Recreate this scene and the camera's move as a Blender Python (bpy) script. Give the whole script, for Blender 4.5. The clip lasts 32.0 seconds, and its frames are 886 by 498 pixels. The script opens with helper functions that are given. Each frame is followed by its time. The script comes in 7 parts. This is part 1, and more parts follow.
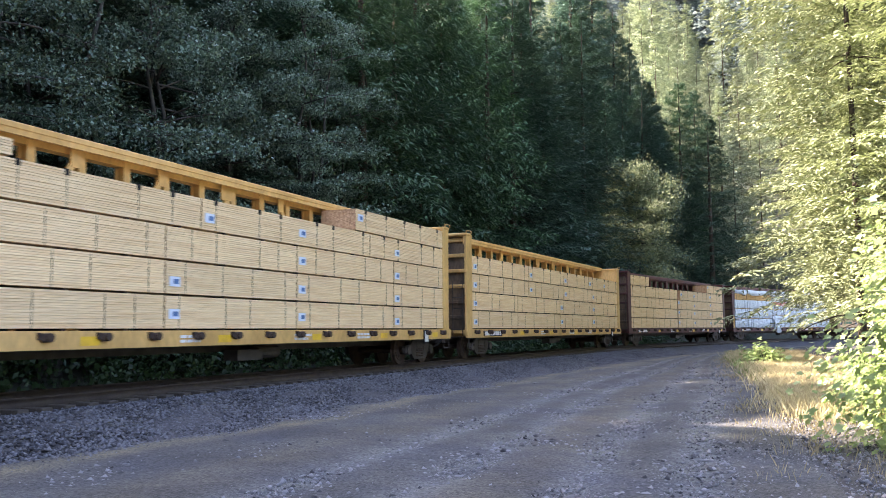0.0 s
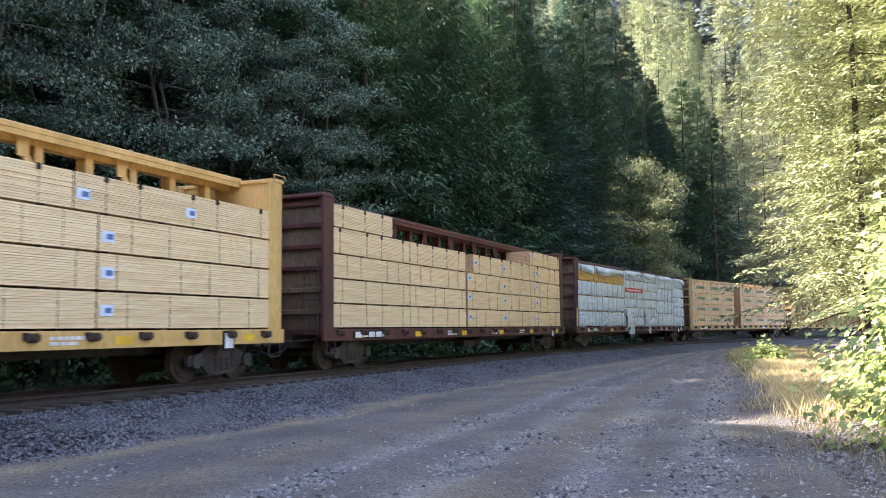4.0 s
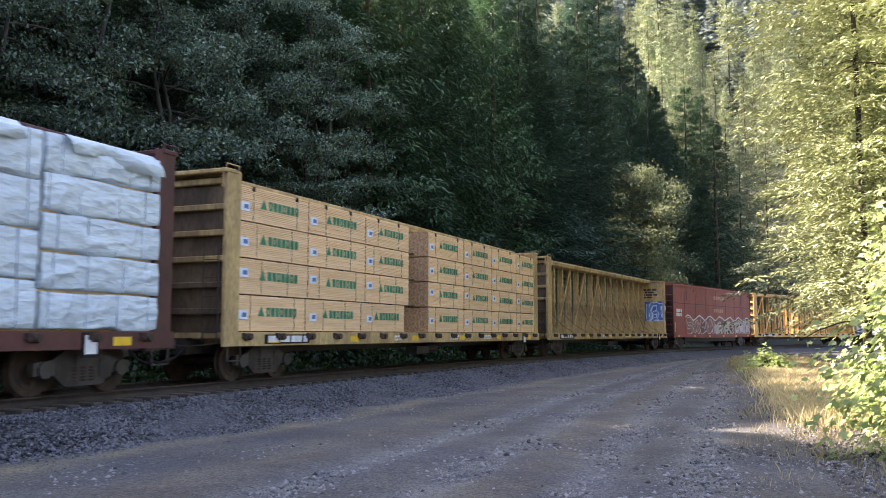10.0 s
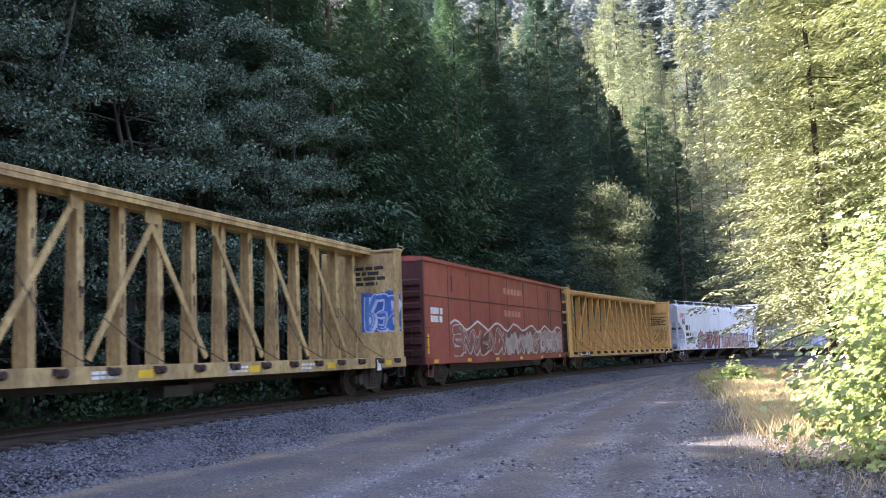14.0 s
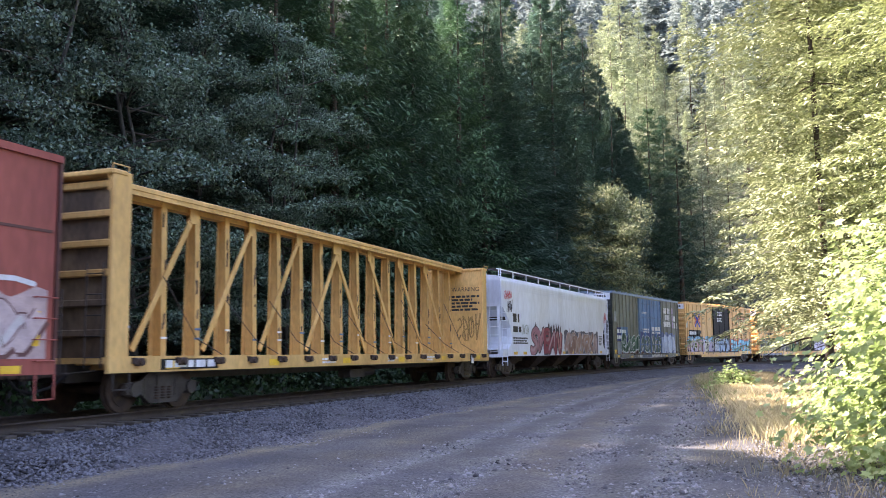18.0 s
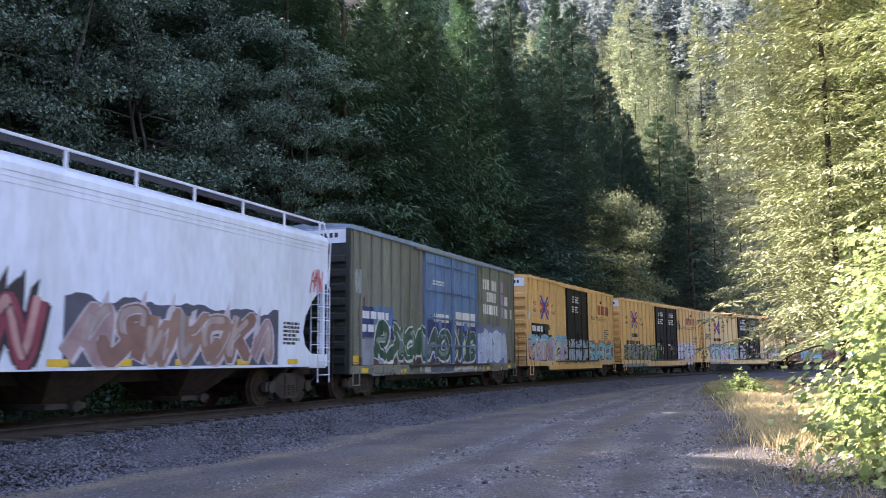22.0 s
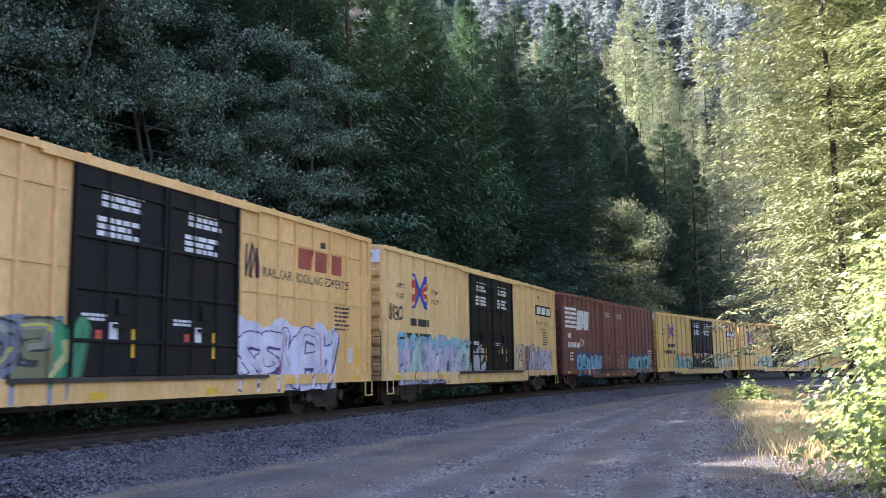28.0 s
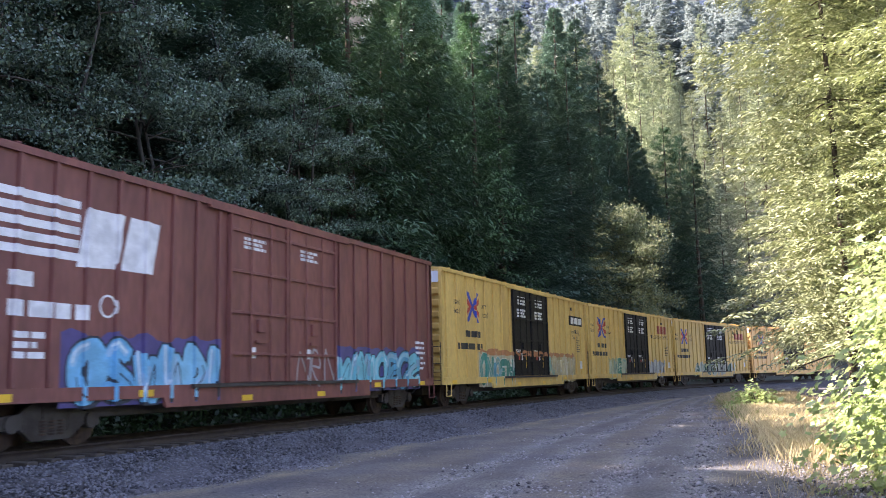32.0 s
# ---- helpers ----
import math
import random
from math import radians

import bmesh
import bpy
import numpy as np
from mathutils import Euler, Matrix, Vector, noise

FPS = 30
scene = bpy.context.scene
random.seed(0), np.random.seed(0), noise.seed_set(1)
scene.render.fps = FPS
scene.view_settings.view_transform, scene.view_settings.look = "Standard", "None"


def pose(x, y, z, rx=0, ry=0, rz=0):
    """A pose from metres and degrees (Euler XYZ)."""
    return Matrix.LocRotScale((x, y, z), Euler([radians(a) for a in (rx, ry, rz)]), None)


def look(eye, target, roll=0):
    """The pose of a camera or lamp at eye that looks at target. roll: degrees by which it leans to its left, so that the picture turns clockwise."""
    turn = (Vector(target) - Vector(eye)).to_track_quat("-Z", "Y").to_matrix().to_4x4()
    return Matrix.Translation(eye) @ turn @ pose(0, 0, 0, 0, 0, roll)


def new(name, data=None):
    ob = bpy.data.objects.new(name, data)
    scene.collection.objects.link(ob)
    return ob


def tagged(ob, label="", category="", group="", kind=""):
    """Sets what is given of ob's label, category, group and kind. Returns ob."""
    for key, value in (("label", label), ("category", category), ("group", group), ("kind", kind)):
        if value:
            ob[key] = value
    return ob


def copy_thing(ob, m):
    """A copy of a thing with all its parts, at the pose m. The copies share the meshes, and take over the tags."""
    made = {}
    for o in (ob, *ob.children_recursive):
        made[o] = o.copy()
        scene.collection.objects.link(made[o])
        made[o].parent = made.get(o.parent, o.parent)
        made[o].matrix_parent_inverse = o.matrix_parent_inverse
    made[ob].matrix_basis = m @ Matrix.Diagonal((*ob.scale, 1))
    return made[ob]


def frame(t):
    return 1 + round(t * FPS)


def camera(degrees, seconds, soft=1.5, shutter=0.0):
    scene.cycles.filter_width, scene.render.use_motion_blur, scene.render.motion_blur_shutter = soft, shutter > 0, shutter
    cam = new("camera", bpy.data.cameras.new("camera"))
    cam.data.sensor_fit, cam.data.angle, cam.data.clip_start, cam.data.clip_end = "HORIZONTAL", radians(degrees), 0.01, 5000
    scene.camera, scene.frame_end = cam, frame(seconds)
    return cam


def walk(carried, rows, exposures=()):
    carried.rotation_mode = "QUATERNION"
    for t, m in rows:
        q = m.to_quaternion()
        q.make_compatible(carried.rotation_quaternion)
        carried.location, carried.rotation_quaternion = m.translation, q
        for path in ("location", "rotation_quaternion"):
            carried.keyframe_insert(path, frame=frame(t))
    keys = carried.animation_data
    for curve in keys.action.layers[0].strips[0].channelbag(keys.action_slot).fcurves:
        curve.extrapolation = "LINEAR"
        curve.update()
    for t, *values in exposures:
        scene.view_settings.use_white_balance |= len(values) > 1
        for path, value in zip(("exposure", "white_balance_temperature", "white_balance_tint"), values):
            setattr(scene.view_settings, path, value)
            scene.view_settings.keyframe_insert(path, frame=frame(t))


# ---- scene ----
# The film was shot by hand from one spot beside a gravel road: only the camera's turn changes.
EYE = Vector((0.0, 0.0, 1.75))
RAIL = 0.67           # top of the rails above the road
SPEED = 8.921         # of the train, metres a second
# seconds, yaw to the left of +y, pitch, roll, in degrees
PATH = [
    (0, 22.55, 5.23, -0.42), (0.5, 22.60, 5.20, -0.47), (1, 22.52, 5.20, -0.54), (1.5, 22.52, 5.16, -0.58), (2, 22.60, 5.16, -0.61),
    (2.5, 22.59, 5.22, -0.70), (3, 22.66, 5.20, -0.70), (3.5, 22.72, 5.16, -0.65), (5.5, 22.93, 5.04, -0.28), (6, 23.06, 4.85, 0.06),
    (6.5, 23.08, 4.73, 0.32), (7, 22.97, 4.47, 0.61), (7.5, 22.62, 3.89, 0.54), (8, 22.59, 3.73, 0.32), (8.5, 22.72, 3.74, 0.30),
    (9, 22.53, 4.08, -0.02), (9.5, 22.54, 4.69, 0.01), (10, 22.86, 5.43, 0.03), (10.5, 22.53, 6.18, -0.91), (11, 22.09, 6.64, -1.63),
    (11.5, 21.76, 6.90, -1.88), (12, 21.45, 6.95, -1.89), (12.5, 21.16, 6.96, -2.03), (13, 20.95, 6.94, -2.08), (13.5, 20.81, 6.93, -2.09),
    (14, 20.73, 6.88, -1.96), (14.5, 20.42, 6.78, -1.42), (16.5, 20.70, 6.66, -0.88), (17, 20.69, 6.74, -0.94), (17.5, 20.67, 6.75, -0.97),
    (18, 20.72, 6.75, -0.70), (18.5, 20.93, 6.73, -0.51), (19, 21.04, 6.82, -0.58), (19.5, 20.99, 6.91, -0.84), (20, 20.97, 6.96, -0.92),
    (20.5, 20.99, 7.10, -0.99), (21, 20.98, 7.07, -0.91), (21.5, 21.09, 7.03, -0.67), (22, 21.34, 7.16, -0.46), (22.5, 21.51, 7.32, -0.53),
    (23, 21.53, 7.49, -0.70), (23.5, 21.45, 7.69, -0.93), (24, 21.39, 7.76, -1.03), (24.5, 21.39, 7.80, -1.01), (25, 21.38, 7.84, -1.14),
    (25.5, 21.29, 7.89, -1.16), (27.5, 21.69, 7.81, -0.87), (28, 21.69, 7.78, -0.80), (28.5, 21.73, 7.85, -0.90), (29, 21.72, 7.97, -1.10),
    (29.5, 21.63, 8.11, -1.23), (30, 21.68, 8.13, -1.32), (30.5, 21.70, 8.16, -1.29), (31, 21.73, 8.18, -1.37), (31.5, 21.78, 8.20, -1.32),
    (32, 21.81, 8.17, -1.28),
]


def aim(yaw, pitch):
    y, q = radians(yaw), radians(pitch)
    return EYE + Vector((-math.sin(y) * math.cos(q), math.cos(y) * math.cos(q), math.sin(q))) * 50


cam = camera(52.9, 32.0, soft=0.8, shutter=0.3)
walk(cam, [(t, look(EYE, aim(yaw, pitch), roll)) for t, yaw, pitch, roll in PATH],
     exposures=[(t, 2.48 + ev, kelvin, 24 if t < 12 else 30) for t, ev, kelvin in (
         (0, 0.18, 7200), (3, 0.18, 7300), (8, 0.16, 7700), (9, -0.08, 7700), (11, -0.08, 7600), (13, 0.06, 6950), (15.5, 0.15, 7000), (17, 0.25, 7050), (19, 0.05, 7000),
         (20, -0.05, 6950), (22, -0.18, 7000), (24, -0.08, 7050), (28, -0.08, 6700), (31, -0.06, 6850), (32, 0.0, 7000))])

# ---- daylight: the sun stands high behind the forest on the far side of the track ----
SUN_AZ, SUN_EL = 262.0, 47.0      # degrees clockwise from +y, and above the horizon
world = bpy.data.worlds.new("sky")
scene.world = world
world.use_nodes = True
nt = world.node_tree
sky = nt.nodes.new("ShaderNodeTexSky")
sky.sky_type, sky.sun_disc = "NISHITA", False
sky.sun_elevation, sky.sun_rotation = radians(SUN_EL), radians(SUN_AZ)
sky.air_density, sky.dust_density = 1.0, 1.2
bg = nt.nodes["Background"]
bg.inputs["Strength"].default_value = 0.15
nt.links.new(sky.outputs[0], bg.inputs["Color"])
sun_dir = Vector((math.sin(radians(SUN_AZ)) * math.cos(radians(SUN_EL)), math.cos(radians(SUN_AZ)) * math.cos(radians(SUN_EL)),
                  math.sin(radians(SUN_EL))))
sun = new("sun", bpy.data.lights.new("sun", "SUN"))
sun.data.energy, sun.data.angle, sun.data.color = 5.0, radians(0.6), (1.0, 0.95, 0.84)
sun.matrix_basis = look(sun_dir * 100, (0, 0, 0))

# ---- materials ----
def material(name, base, rough=0.7, metal=0.0, dark=None, scale=4.0, grain=60.0, amount=0.5, bump=0.2, stretch=(1, 1, 1), spread=0.0, through_light=0.0, specular=None):
    """A painted, wooden, stony or leafy surface: blotches at one scale, grain at a finer one, fine relief, and a spread of tone from object to object."""
    m = bpy.data.materials.new(name)
    m.use_nodes = True
    n, l = m.node_tree.nodes, m.node_tree.links
    b = n["Principled BSDF"]
    b.inputs["Roughness"].default_value, b.inputs["Metallic"].default_value = rough, metal
    if specular is not None:
        b.inputs["Specular IOR Level"].default_value = specular
    co = n.new("ShaderNodeTexCoord")
    mp = n.new("ShaderNodeMapping")
    mp.inputs["Scale"].default_value = stretch
    l.new(co.outputs["Object"], mp.inputs["Vector"])
    n1, n2 = n.new("ShaderNodeTexNoise"), n.new("ShaderNodeTexNoise")
    n1.inputs["Scale"].default_value, n2.inputs["Scale"].default_value = scale, grain
    n1.inputs["Detail"].default_value, n2.inputs["Detail"].default_value = 5, 3
    for k in (n1, n2):
        l.new(mp.outputs[0], k.inputs["Vector"])
    dark = dark or tuple(c * 0.6 for c in base)
    r1 = n.new("ShaderNodeValToRGB")
    r1.color_ramp.elements[0].position, r1.color_ramp.elements[1].position = 0.35, 0.62
    r1.color_ramp.elements[0].color, r1.color_ramp.elements[1].color = (*dark, 1), (*base, 1)
    l.new(n1.outputs["Fac"], r1.inputs["Fac"])
    mix = n.new("ShaderNodeMix")
    mix.data_type, mix.blend_type = "RGBA", "MULTIPLY"
    mix.inputs["Factor"].default_value = amount
    r2 = n.new("ShaderNodeValToRGB")
    r2.color_ramp.elements[0].position, r2.color_ramp.elements[1].position = 0.3, 0.65
    r2.color_ramp.elements[0].color, r2.color_ramp.elements[1].color = (0.45, 0.45, 0.45, 1), (1.15, 1.15, 1.15, 1)
    l.new(n2.outputs["Fac"], r2.inputs["Fac"])
    l.new(r1.outputs["Color"], mix.inputs["A"])
    l.new(r2.outputs["Color"], mix.inputs["B"])
    last = mix.outputs["Result"]
    if spread:
        info, hsv, mr = n.new("ShaderNodeObjectInfo"), n.new("ShaderNodeHueSaturation"), n.new("ShaderNodeMapRange")
        mr.inputs["To Min"].default_value, mr.inputs["To Max"].default_value = 1 - spread, 1 + spread
        l.new(info.outputs["Random"], mr.inputs["Value"])
        l.new(mr.outputs["Result"], hsv.inputs["Value"])
        l.new(last, hsv.inputs["Color"])
        last = hsv.outputs["Color"]
    l.new(last, b.inputs["Base Color"])
    if bump:
        bp = n.new("ShaderNodeBump")
        bp.inputs["Strength"].default_value, bp.inputs["Distance"].default_value = bump, 0.02
        l.new(n2.outputs["Fac"], bp.inputs["Height"])
        l.new(bp.outputs[0], b.inputs["Normal"])
    if through_light:
        tr, ms = n.new("ShaderNodeBsdfTranslucent"), n.new("ShaderNodeMixShader")
        ms.inputs[0].default_value = through_light
        l.new(last, tr.inputs["Color"])
        l.new(b.outputs[0], ms.inputs[1])
        l.new(tr.outputs[0], ms.inputs[2])
        l.new(ms.outputs[0], n["Material Output"].inputs["Surface"])
    return m


def leaf_material(name, base, other, through_light=0.3, rough=0.5, blotch=0.6, each=1.0):
    """Foliage: tone varies from leaf to leaf and from tree to tree."""
    m = bpy.data.materials.new(name)
    m.use_nodes = True
    n, l = m.node_tree.nodes, m.node_tree.links
    b = n["Principled BSDF"]
    b.inputs["Roughness"].default_value = rough
    b.inputs["Specular IOR Level"].default_value = 0.35
    geo, info = n.new("ShaderNodeNewGeometry"), n.new("ShaderNodeObjectInfo")
    noi, co = n.new("ShaderNodeTexNoise"), n.new("ShaderNodeTexCoord")
    noi.inputs["Scale"].default_value = blotch
    l.new(co.outputs["Object"], noi.inputs["Vector"])
    add = n.new("ShaderNodeMath")
    add.operation = "ADD"
    one = n.new("ShaderNodeMapRange")
    one.inputs["To Min"].default_value, one.inputs["To Max"].default_value = 0.5 - each / 2, 0.5 + each / 2
    l.new(geo.outputs["Random Per Island"], one.inputs["Value"])
    l.new(one.outputs["Result"], add.inputs[0])
    l.new(noi.outputs["Fac"], add.inputs[1])
    ramp = n.new("ShaderNodeValToRGB")
    ramp.color_ramp.elements[0].position, ramp.color_ramp.elements[1].position = 0.3, 1.3 / 1.5
    ramp.color_ramp.elements[0].color, ramp.color_ramp.elements[1].color = (*base, 1), (*other, 1)
    half = n.new("ShaderNodeMath")
    half.operation, half.inputs[1].default_value = "MULTIPLY", 0.66
    l.new(add.outputs[0], half.inputs[0])
    l.new(half.outputs[0], ramp.inputs["Fac"])
    hsv, mr = n.new("ShaderNodeHueSaturation"), n.new("ShaderNodeMapRange")
    mr.inputs["To Min"].default_value, mr.inputs["To Max"].default_value = 0.75, 1.25
    l.new(info.outputs["Random"], mr.inputs["Value"])
    l.new(mr.outputs["Result"], hsv.inputs["Value"])
    l.new(ramp.outputs["Color"], hsv.inputs["Color"])
    l.new(hsv.outputs["Color"], b.inputs["Base Color"])
    tr, ms = n.new("ShaderNodeBsdfTranslucent"), n.new("ShaderNodeMixShader")
    ms.inputs[0].default_value = through_light
    l.new(hsv.outputs["Color"], tr.inputs["Color"])
    l.new(b.outputs[0], ms.inputs[1])
    l.new(tr.outputs[0], ms.inputs[2])
    l.new(ms.outputs[0], n["Material Output"].inputs["Surface"])
    return m


STEEL = material("worn_steel", (0.065, 0.055, 0.048), 0.65, 0.2, dark=(0.032, 0.024, 0.02), scale=3)
RUST = material("rusty_iron", (0.075, 0.045, 0.03), 0.85, 0.1, dark=(0.035, 0.022, 0.016), scale=5)
BLACK = material("black_paint", (0.010, 0.010, 0.012), 0.6, dark=(0.014, 0.013, 0.012), specular=0.2)
RAILTOP = material("rail_steel", (0.058, 0.042, 0.033), 0.7, 0.2, dark=(0.036, 0.025, 0.02))
YELLOW = material("yellow_car_paint", (0.72, 0.43, 0.15), 0.55, dark=(0.56, 0.32, 0.10), scale=1.2, grain=14, amount=0.35, stretch=(1, 1, 0.35), bump=0.08)
PALE = material("faded_yellow_paint", (0.56, 0.39, 0.17), 0.7, dark=(0.34, 0.22, 0.10), scale=1.8, grain=16, amount=0.7, stretch=(1, 1, 0.35), bump=0.15)
ORANGE = material("orange_yellow_paint", (0.87, 0.53, 0.21), 0.55, dark=(0.74, 0.43, 0.155), scale=1.0, grain=14, amount=0.35, stretch=(1, 1, 0.3), bump=0.08)
LEMON = material("lemon_yellow_paint", (0.72, 0.48, 0.145), 0.5, dark=(0.56, 0.35, 0.10), scale=1.0, grain=14, amount=0.3, stretch=(1, 1, 0.3), bump=0.08)
MAROON = material("maroon_car_paint", (0.115, 0.032, 0.028), 0.6, dark=(0.065, 0.02, 0.018), scale=1.3, grain=14, amount=0.45, stretch=(1, 1, 0.4), bump=0.08)
BROWN = material("brown_boxcar_paint", (0.235, 0.078, 0.062), 0.6, dark=(0.165, 0.054, 0.044), scale=0.9, grain=10, amount=0.4, stretch=(1, 1, 0.25), bump=0.06)
CREAMY = material("cream_yellow_paint", (0.84, 0.58, 0.27), 0.55, dark=(0.72, 0.47, 0.20), scale=1.0, grain=14, amount=0.3, stretch=(1, 1, 0.3), bump=0.06)
RED = material("faded_red_paint", (0.36, 0.085, 0.06), 0.65, dark=(0.26, 0.055, 0.042), scale=0.6, grain=9, amount=0.4, stretch=(1, 1, 0.3), bump=0.06)
GREEN = material("grey_green_paint", (0.21, 0.215, 0.165), 0.6, dark=(0.145, 0.14, 0.10), scale=0.8, grain=12, amount=0.45, stretch=(1, 1, 0.2), bump=0.06)
BLUE = material("blue_door_paint", (0.115, 0.235, 0.42), 0.6, dark=(0.10, 0.14, 0.20), scale=1.0, grain=10, amount=0.45, stretch=(1, 1, 0.3), bump=0.06)
NAVY = material("navy_paint", (0.03, 0.05, 0.18), 0.6)
WHITE = material("white_car_paint", (0.76, 0.81, 0.90), 0.5, dark=(0.64, 0.67, 0.72), scale=0.7, grain=8, amount=0.18, stretch=(1, 1, 0.3), bump=0.03)
PLATE = material("white_lettering", (0.8, 0.8, 0.8), 0.6, amount=0.2, dark=(0.6, 0.6, 0.6))
REFLECT = material("yellow_reflector", (0.85, 0.52, 0.03), 0.4, dark=(0.7, 0.4, 0.03), amount=0.2)
INK = material("black_lettering", (0.03, 0.03, 0.03), 0.6)
GREENINK = material("green_stencil", (0.02, 0.19, 0.10), 0.7, dark=(0.03, 0.27, 0.14))
LUMBER = material("sawn_lumber", (0.96, 0.73, 0.44), 0.75, dark=(0.83, 0.56, 0.30), scale=1.6, grain=9, amount=0.4, stretch=(0.35, 1, 14), bump=0.12, spread=0.06)
LUMBER2 = material("reddish_sawn_lumber", (0.92, 0.64, 0.38), 0.75, dark=(0.80, 0.50, 0.26), scale=1.6, grain=9, amount=0.4, stretch=(0.35, 1, 14), bump=0.12, spread=0.08)
AMBER = material("amber_sawn_lumber", (0.82, 0.50, 0.18), 0.75, dark=(0.66, 0.37, 0.12), scale=1.6, grain=9, amount=0.4, stretch=(0.35, 1, 14), bump=0.12, spread=0.08)
ENDGRAIN = material("board_ends", (0.55, 0.34, 0.19), 0.85, dark=(0.30, 0.17, 0.09), scale=14, grain=40, amount=0.6)
STRAP = material("strap", (0.36, 0.28, 0.18), 0.6)
TAG = material("white_paper_tag", (0.75, 0.82, 0.92), 0.7, amount=0.15, dark=(0.6, 0.7, 0.85))
TAGINK = material("blue_tag_print", (0.10, 0.22, 0.45), 0.7)
WRAP = material("white_wrap", (0.59, 0.69, 0.745), 0.36, dark=(0.49, 0.58, 0.635), scale=1.2, grain=9, amount=0.2, stretch=(0.5, 1, 1.6), bump=0.3)


def crumple(m, scale, distance):
    """Crushed-foil creases on top of a material's own relief."""
    n, l = m.node_tree.nodes, m.node_tree.links
    b = n["Principled BSDF"]
    co, mp, vor, noi, add, bp = (n.new(k) for k in ("ShaderNodeTexCoord", "ShaderNodeMapping", "ShaderNodeTexVoronoi", "ShaderNodeTexNoise", "ShaderNodeVectorMath", "ShaderNodeBump"))
    mp.inputs["Scale"].default_value = (0.6, 1.0, 1.5)
    noi.inputs["Scale"].default_value, noi.inputs["Detail"].default_value = 1.6, 3
    l.new(co.outputs["Object"], mp.inputs["Vector"])
    l.new(mp.outputs[0], noi.inputs["Vector"])
    l.new(mp.outputs[0], add.inputs[0])
    l.new(noi.outputs["Color"], add.inputs[1])
    l.new(add.outputs[0], vor.inputs["Vector"])
    vor.inputs["Scale"].default_value = scale
    bp.inputs["Strength"].default_value, bp.inputs["Distance"].default_value = 0.9, distance
    l.new(vor.outputs["Distance"], bp.inputs["Height"])
    l.new(b.inputs["Normal"].links[0].from_socket, bp.inputs["Normal"])
    l.new(bp.outputs[0], b.inputs["Normal"])


crumple(WRAP, 3.2, 0.05)
BARK = material("conifer_bark", (0.10, 0.075, 0.055), 0.95, dark=(0.05, 0.04, 0.03), scale=3, grain=20, stretch=(1, 1, 0.2), bump=0.6)
ALDERBARK = material("alder_bark", (0.07, 0.065, 0.055), 0.9, dark=(0.035, 0.032, 0.028), scale=2, grain=16, stretch=(1, 1, 0.4), bump=0.4)
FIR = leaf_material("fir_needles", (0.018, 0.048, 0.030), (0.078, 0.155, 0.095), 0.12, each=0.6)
CEDAR = leaf_material("cedar_sprays", (0.022, 0.066, 0.034), (0.098, 0.195, 0.094), 0.15, each=0.6)
# Spruce colour carries sunlight: its pale tones are those of lit boughs.
SPRUCE = leaf_material("sunlit_spruce_needles", (0.055, 0.09, 0.034), (0.42, 0.47, 0.25), 0.1, each=0.6)
ALDER = leaf_material("alder_leaves", (0.018, 0.046, 0.029), (0.165, 0.25, 0.175), 0.18, 0.35)
MAPLE = leaf_material("maple_leaves", (0.22, 0.33, 0.10), (0.46, 0.56, 0.24), 0.45, 0.4)
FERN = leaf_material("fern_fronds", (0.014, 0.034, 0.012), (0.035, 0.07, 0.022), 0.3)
STRAW = leaf_material("dry_grass", (0.34, 0.28, 0.15), (0.64, 0.56, 0.34), 0.35, 0.7)
WEED = leaf_material("weed_leaves", (0.10, 0.15, 0.04), (0.24, 0.28, 0.09), 0.3, 0.6)
TIE = material("weathered_tie", (0.09, 0.075, 0.06), 0.9, dark=(0.045, 0.035, 0.03), scale=3, grain=20, stretch=(0.3, 1, 1), bump=0.5)

# Brown for grime and scuffs; also holds the recessed bulkheads' painted shade.
GRIMESHADE = material("grimy_shaded_paint", (0.20, 0.135, 0.08), 0.85, dark=(0.085, 0.058, 0.04), scale=1.5, grain=14, amount=0.6, stretch=(1, 1, 0.4))

# ---- building tools ----
def part(name, data, mat=None, parent=None, label="", m=None):
    """Links a bmesh or a mesh as one object under a thing or part."""
    if isinstance(data, bmesh.types.BMesh):
        me = bpy.data.meshes.new(name)
        data.to_mesh(me)
        data.free()
    else:
        me = data
    if mat is not None and not me.materials:
        me.materials.append(mat)
    ob = new(name, me)
    if parent is not None:
        ob.parent = parent
    if m is not None:
        ob.matrix_basis = m
    if label:
        tagged(ob, label)
    return ob


def box(x0, x1, y0, y1, z0, z1, bm=None, bevel=0.0):
    bm = bm or bmesh.new()
    vs = bmesh.ops.create_cube(bm, size=1, matrix=Matrix.LocRotScale(((x0 + x1) / 2, (y0 + y1) / 2, (z0 + z1) / 2), None, (x1 - x0, y1 - y0, z1 - z0)))["verts"]
    if bevel:
        es = list({e for v in vs for e in v.link_edges})
        bmesh.ops.bevel(bm, geom=es, offset=bevel, segments=1, affect="EDGES")
    return bm


def bar(p, q, wide, thick, bm=None, up=(0, 1, 0)):
    """A straight bar from p to q, wide across, thick along up."""
    bm = bm or bmesh.new()
    p, q = Vector(p), Vector(q)
    ax = (q - p).normalized()
    u = Vector(up)
    u = (u - ax * u.dot(ax)).normalized()
    v = ax.cross(u)
    m = Matrix((ax, u, v)).transposed().to_4x4()
    m.translation = (p + q) / 2
    bmesh.ops.create_cube(bm, size=1, matrix=m @ Matrix.Diagonal(((q - p).length, thick, wide, 1)))
    return bm


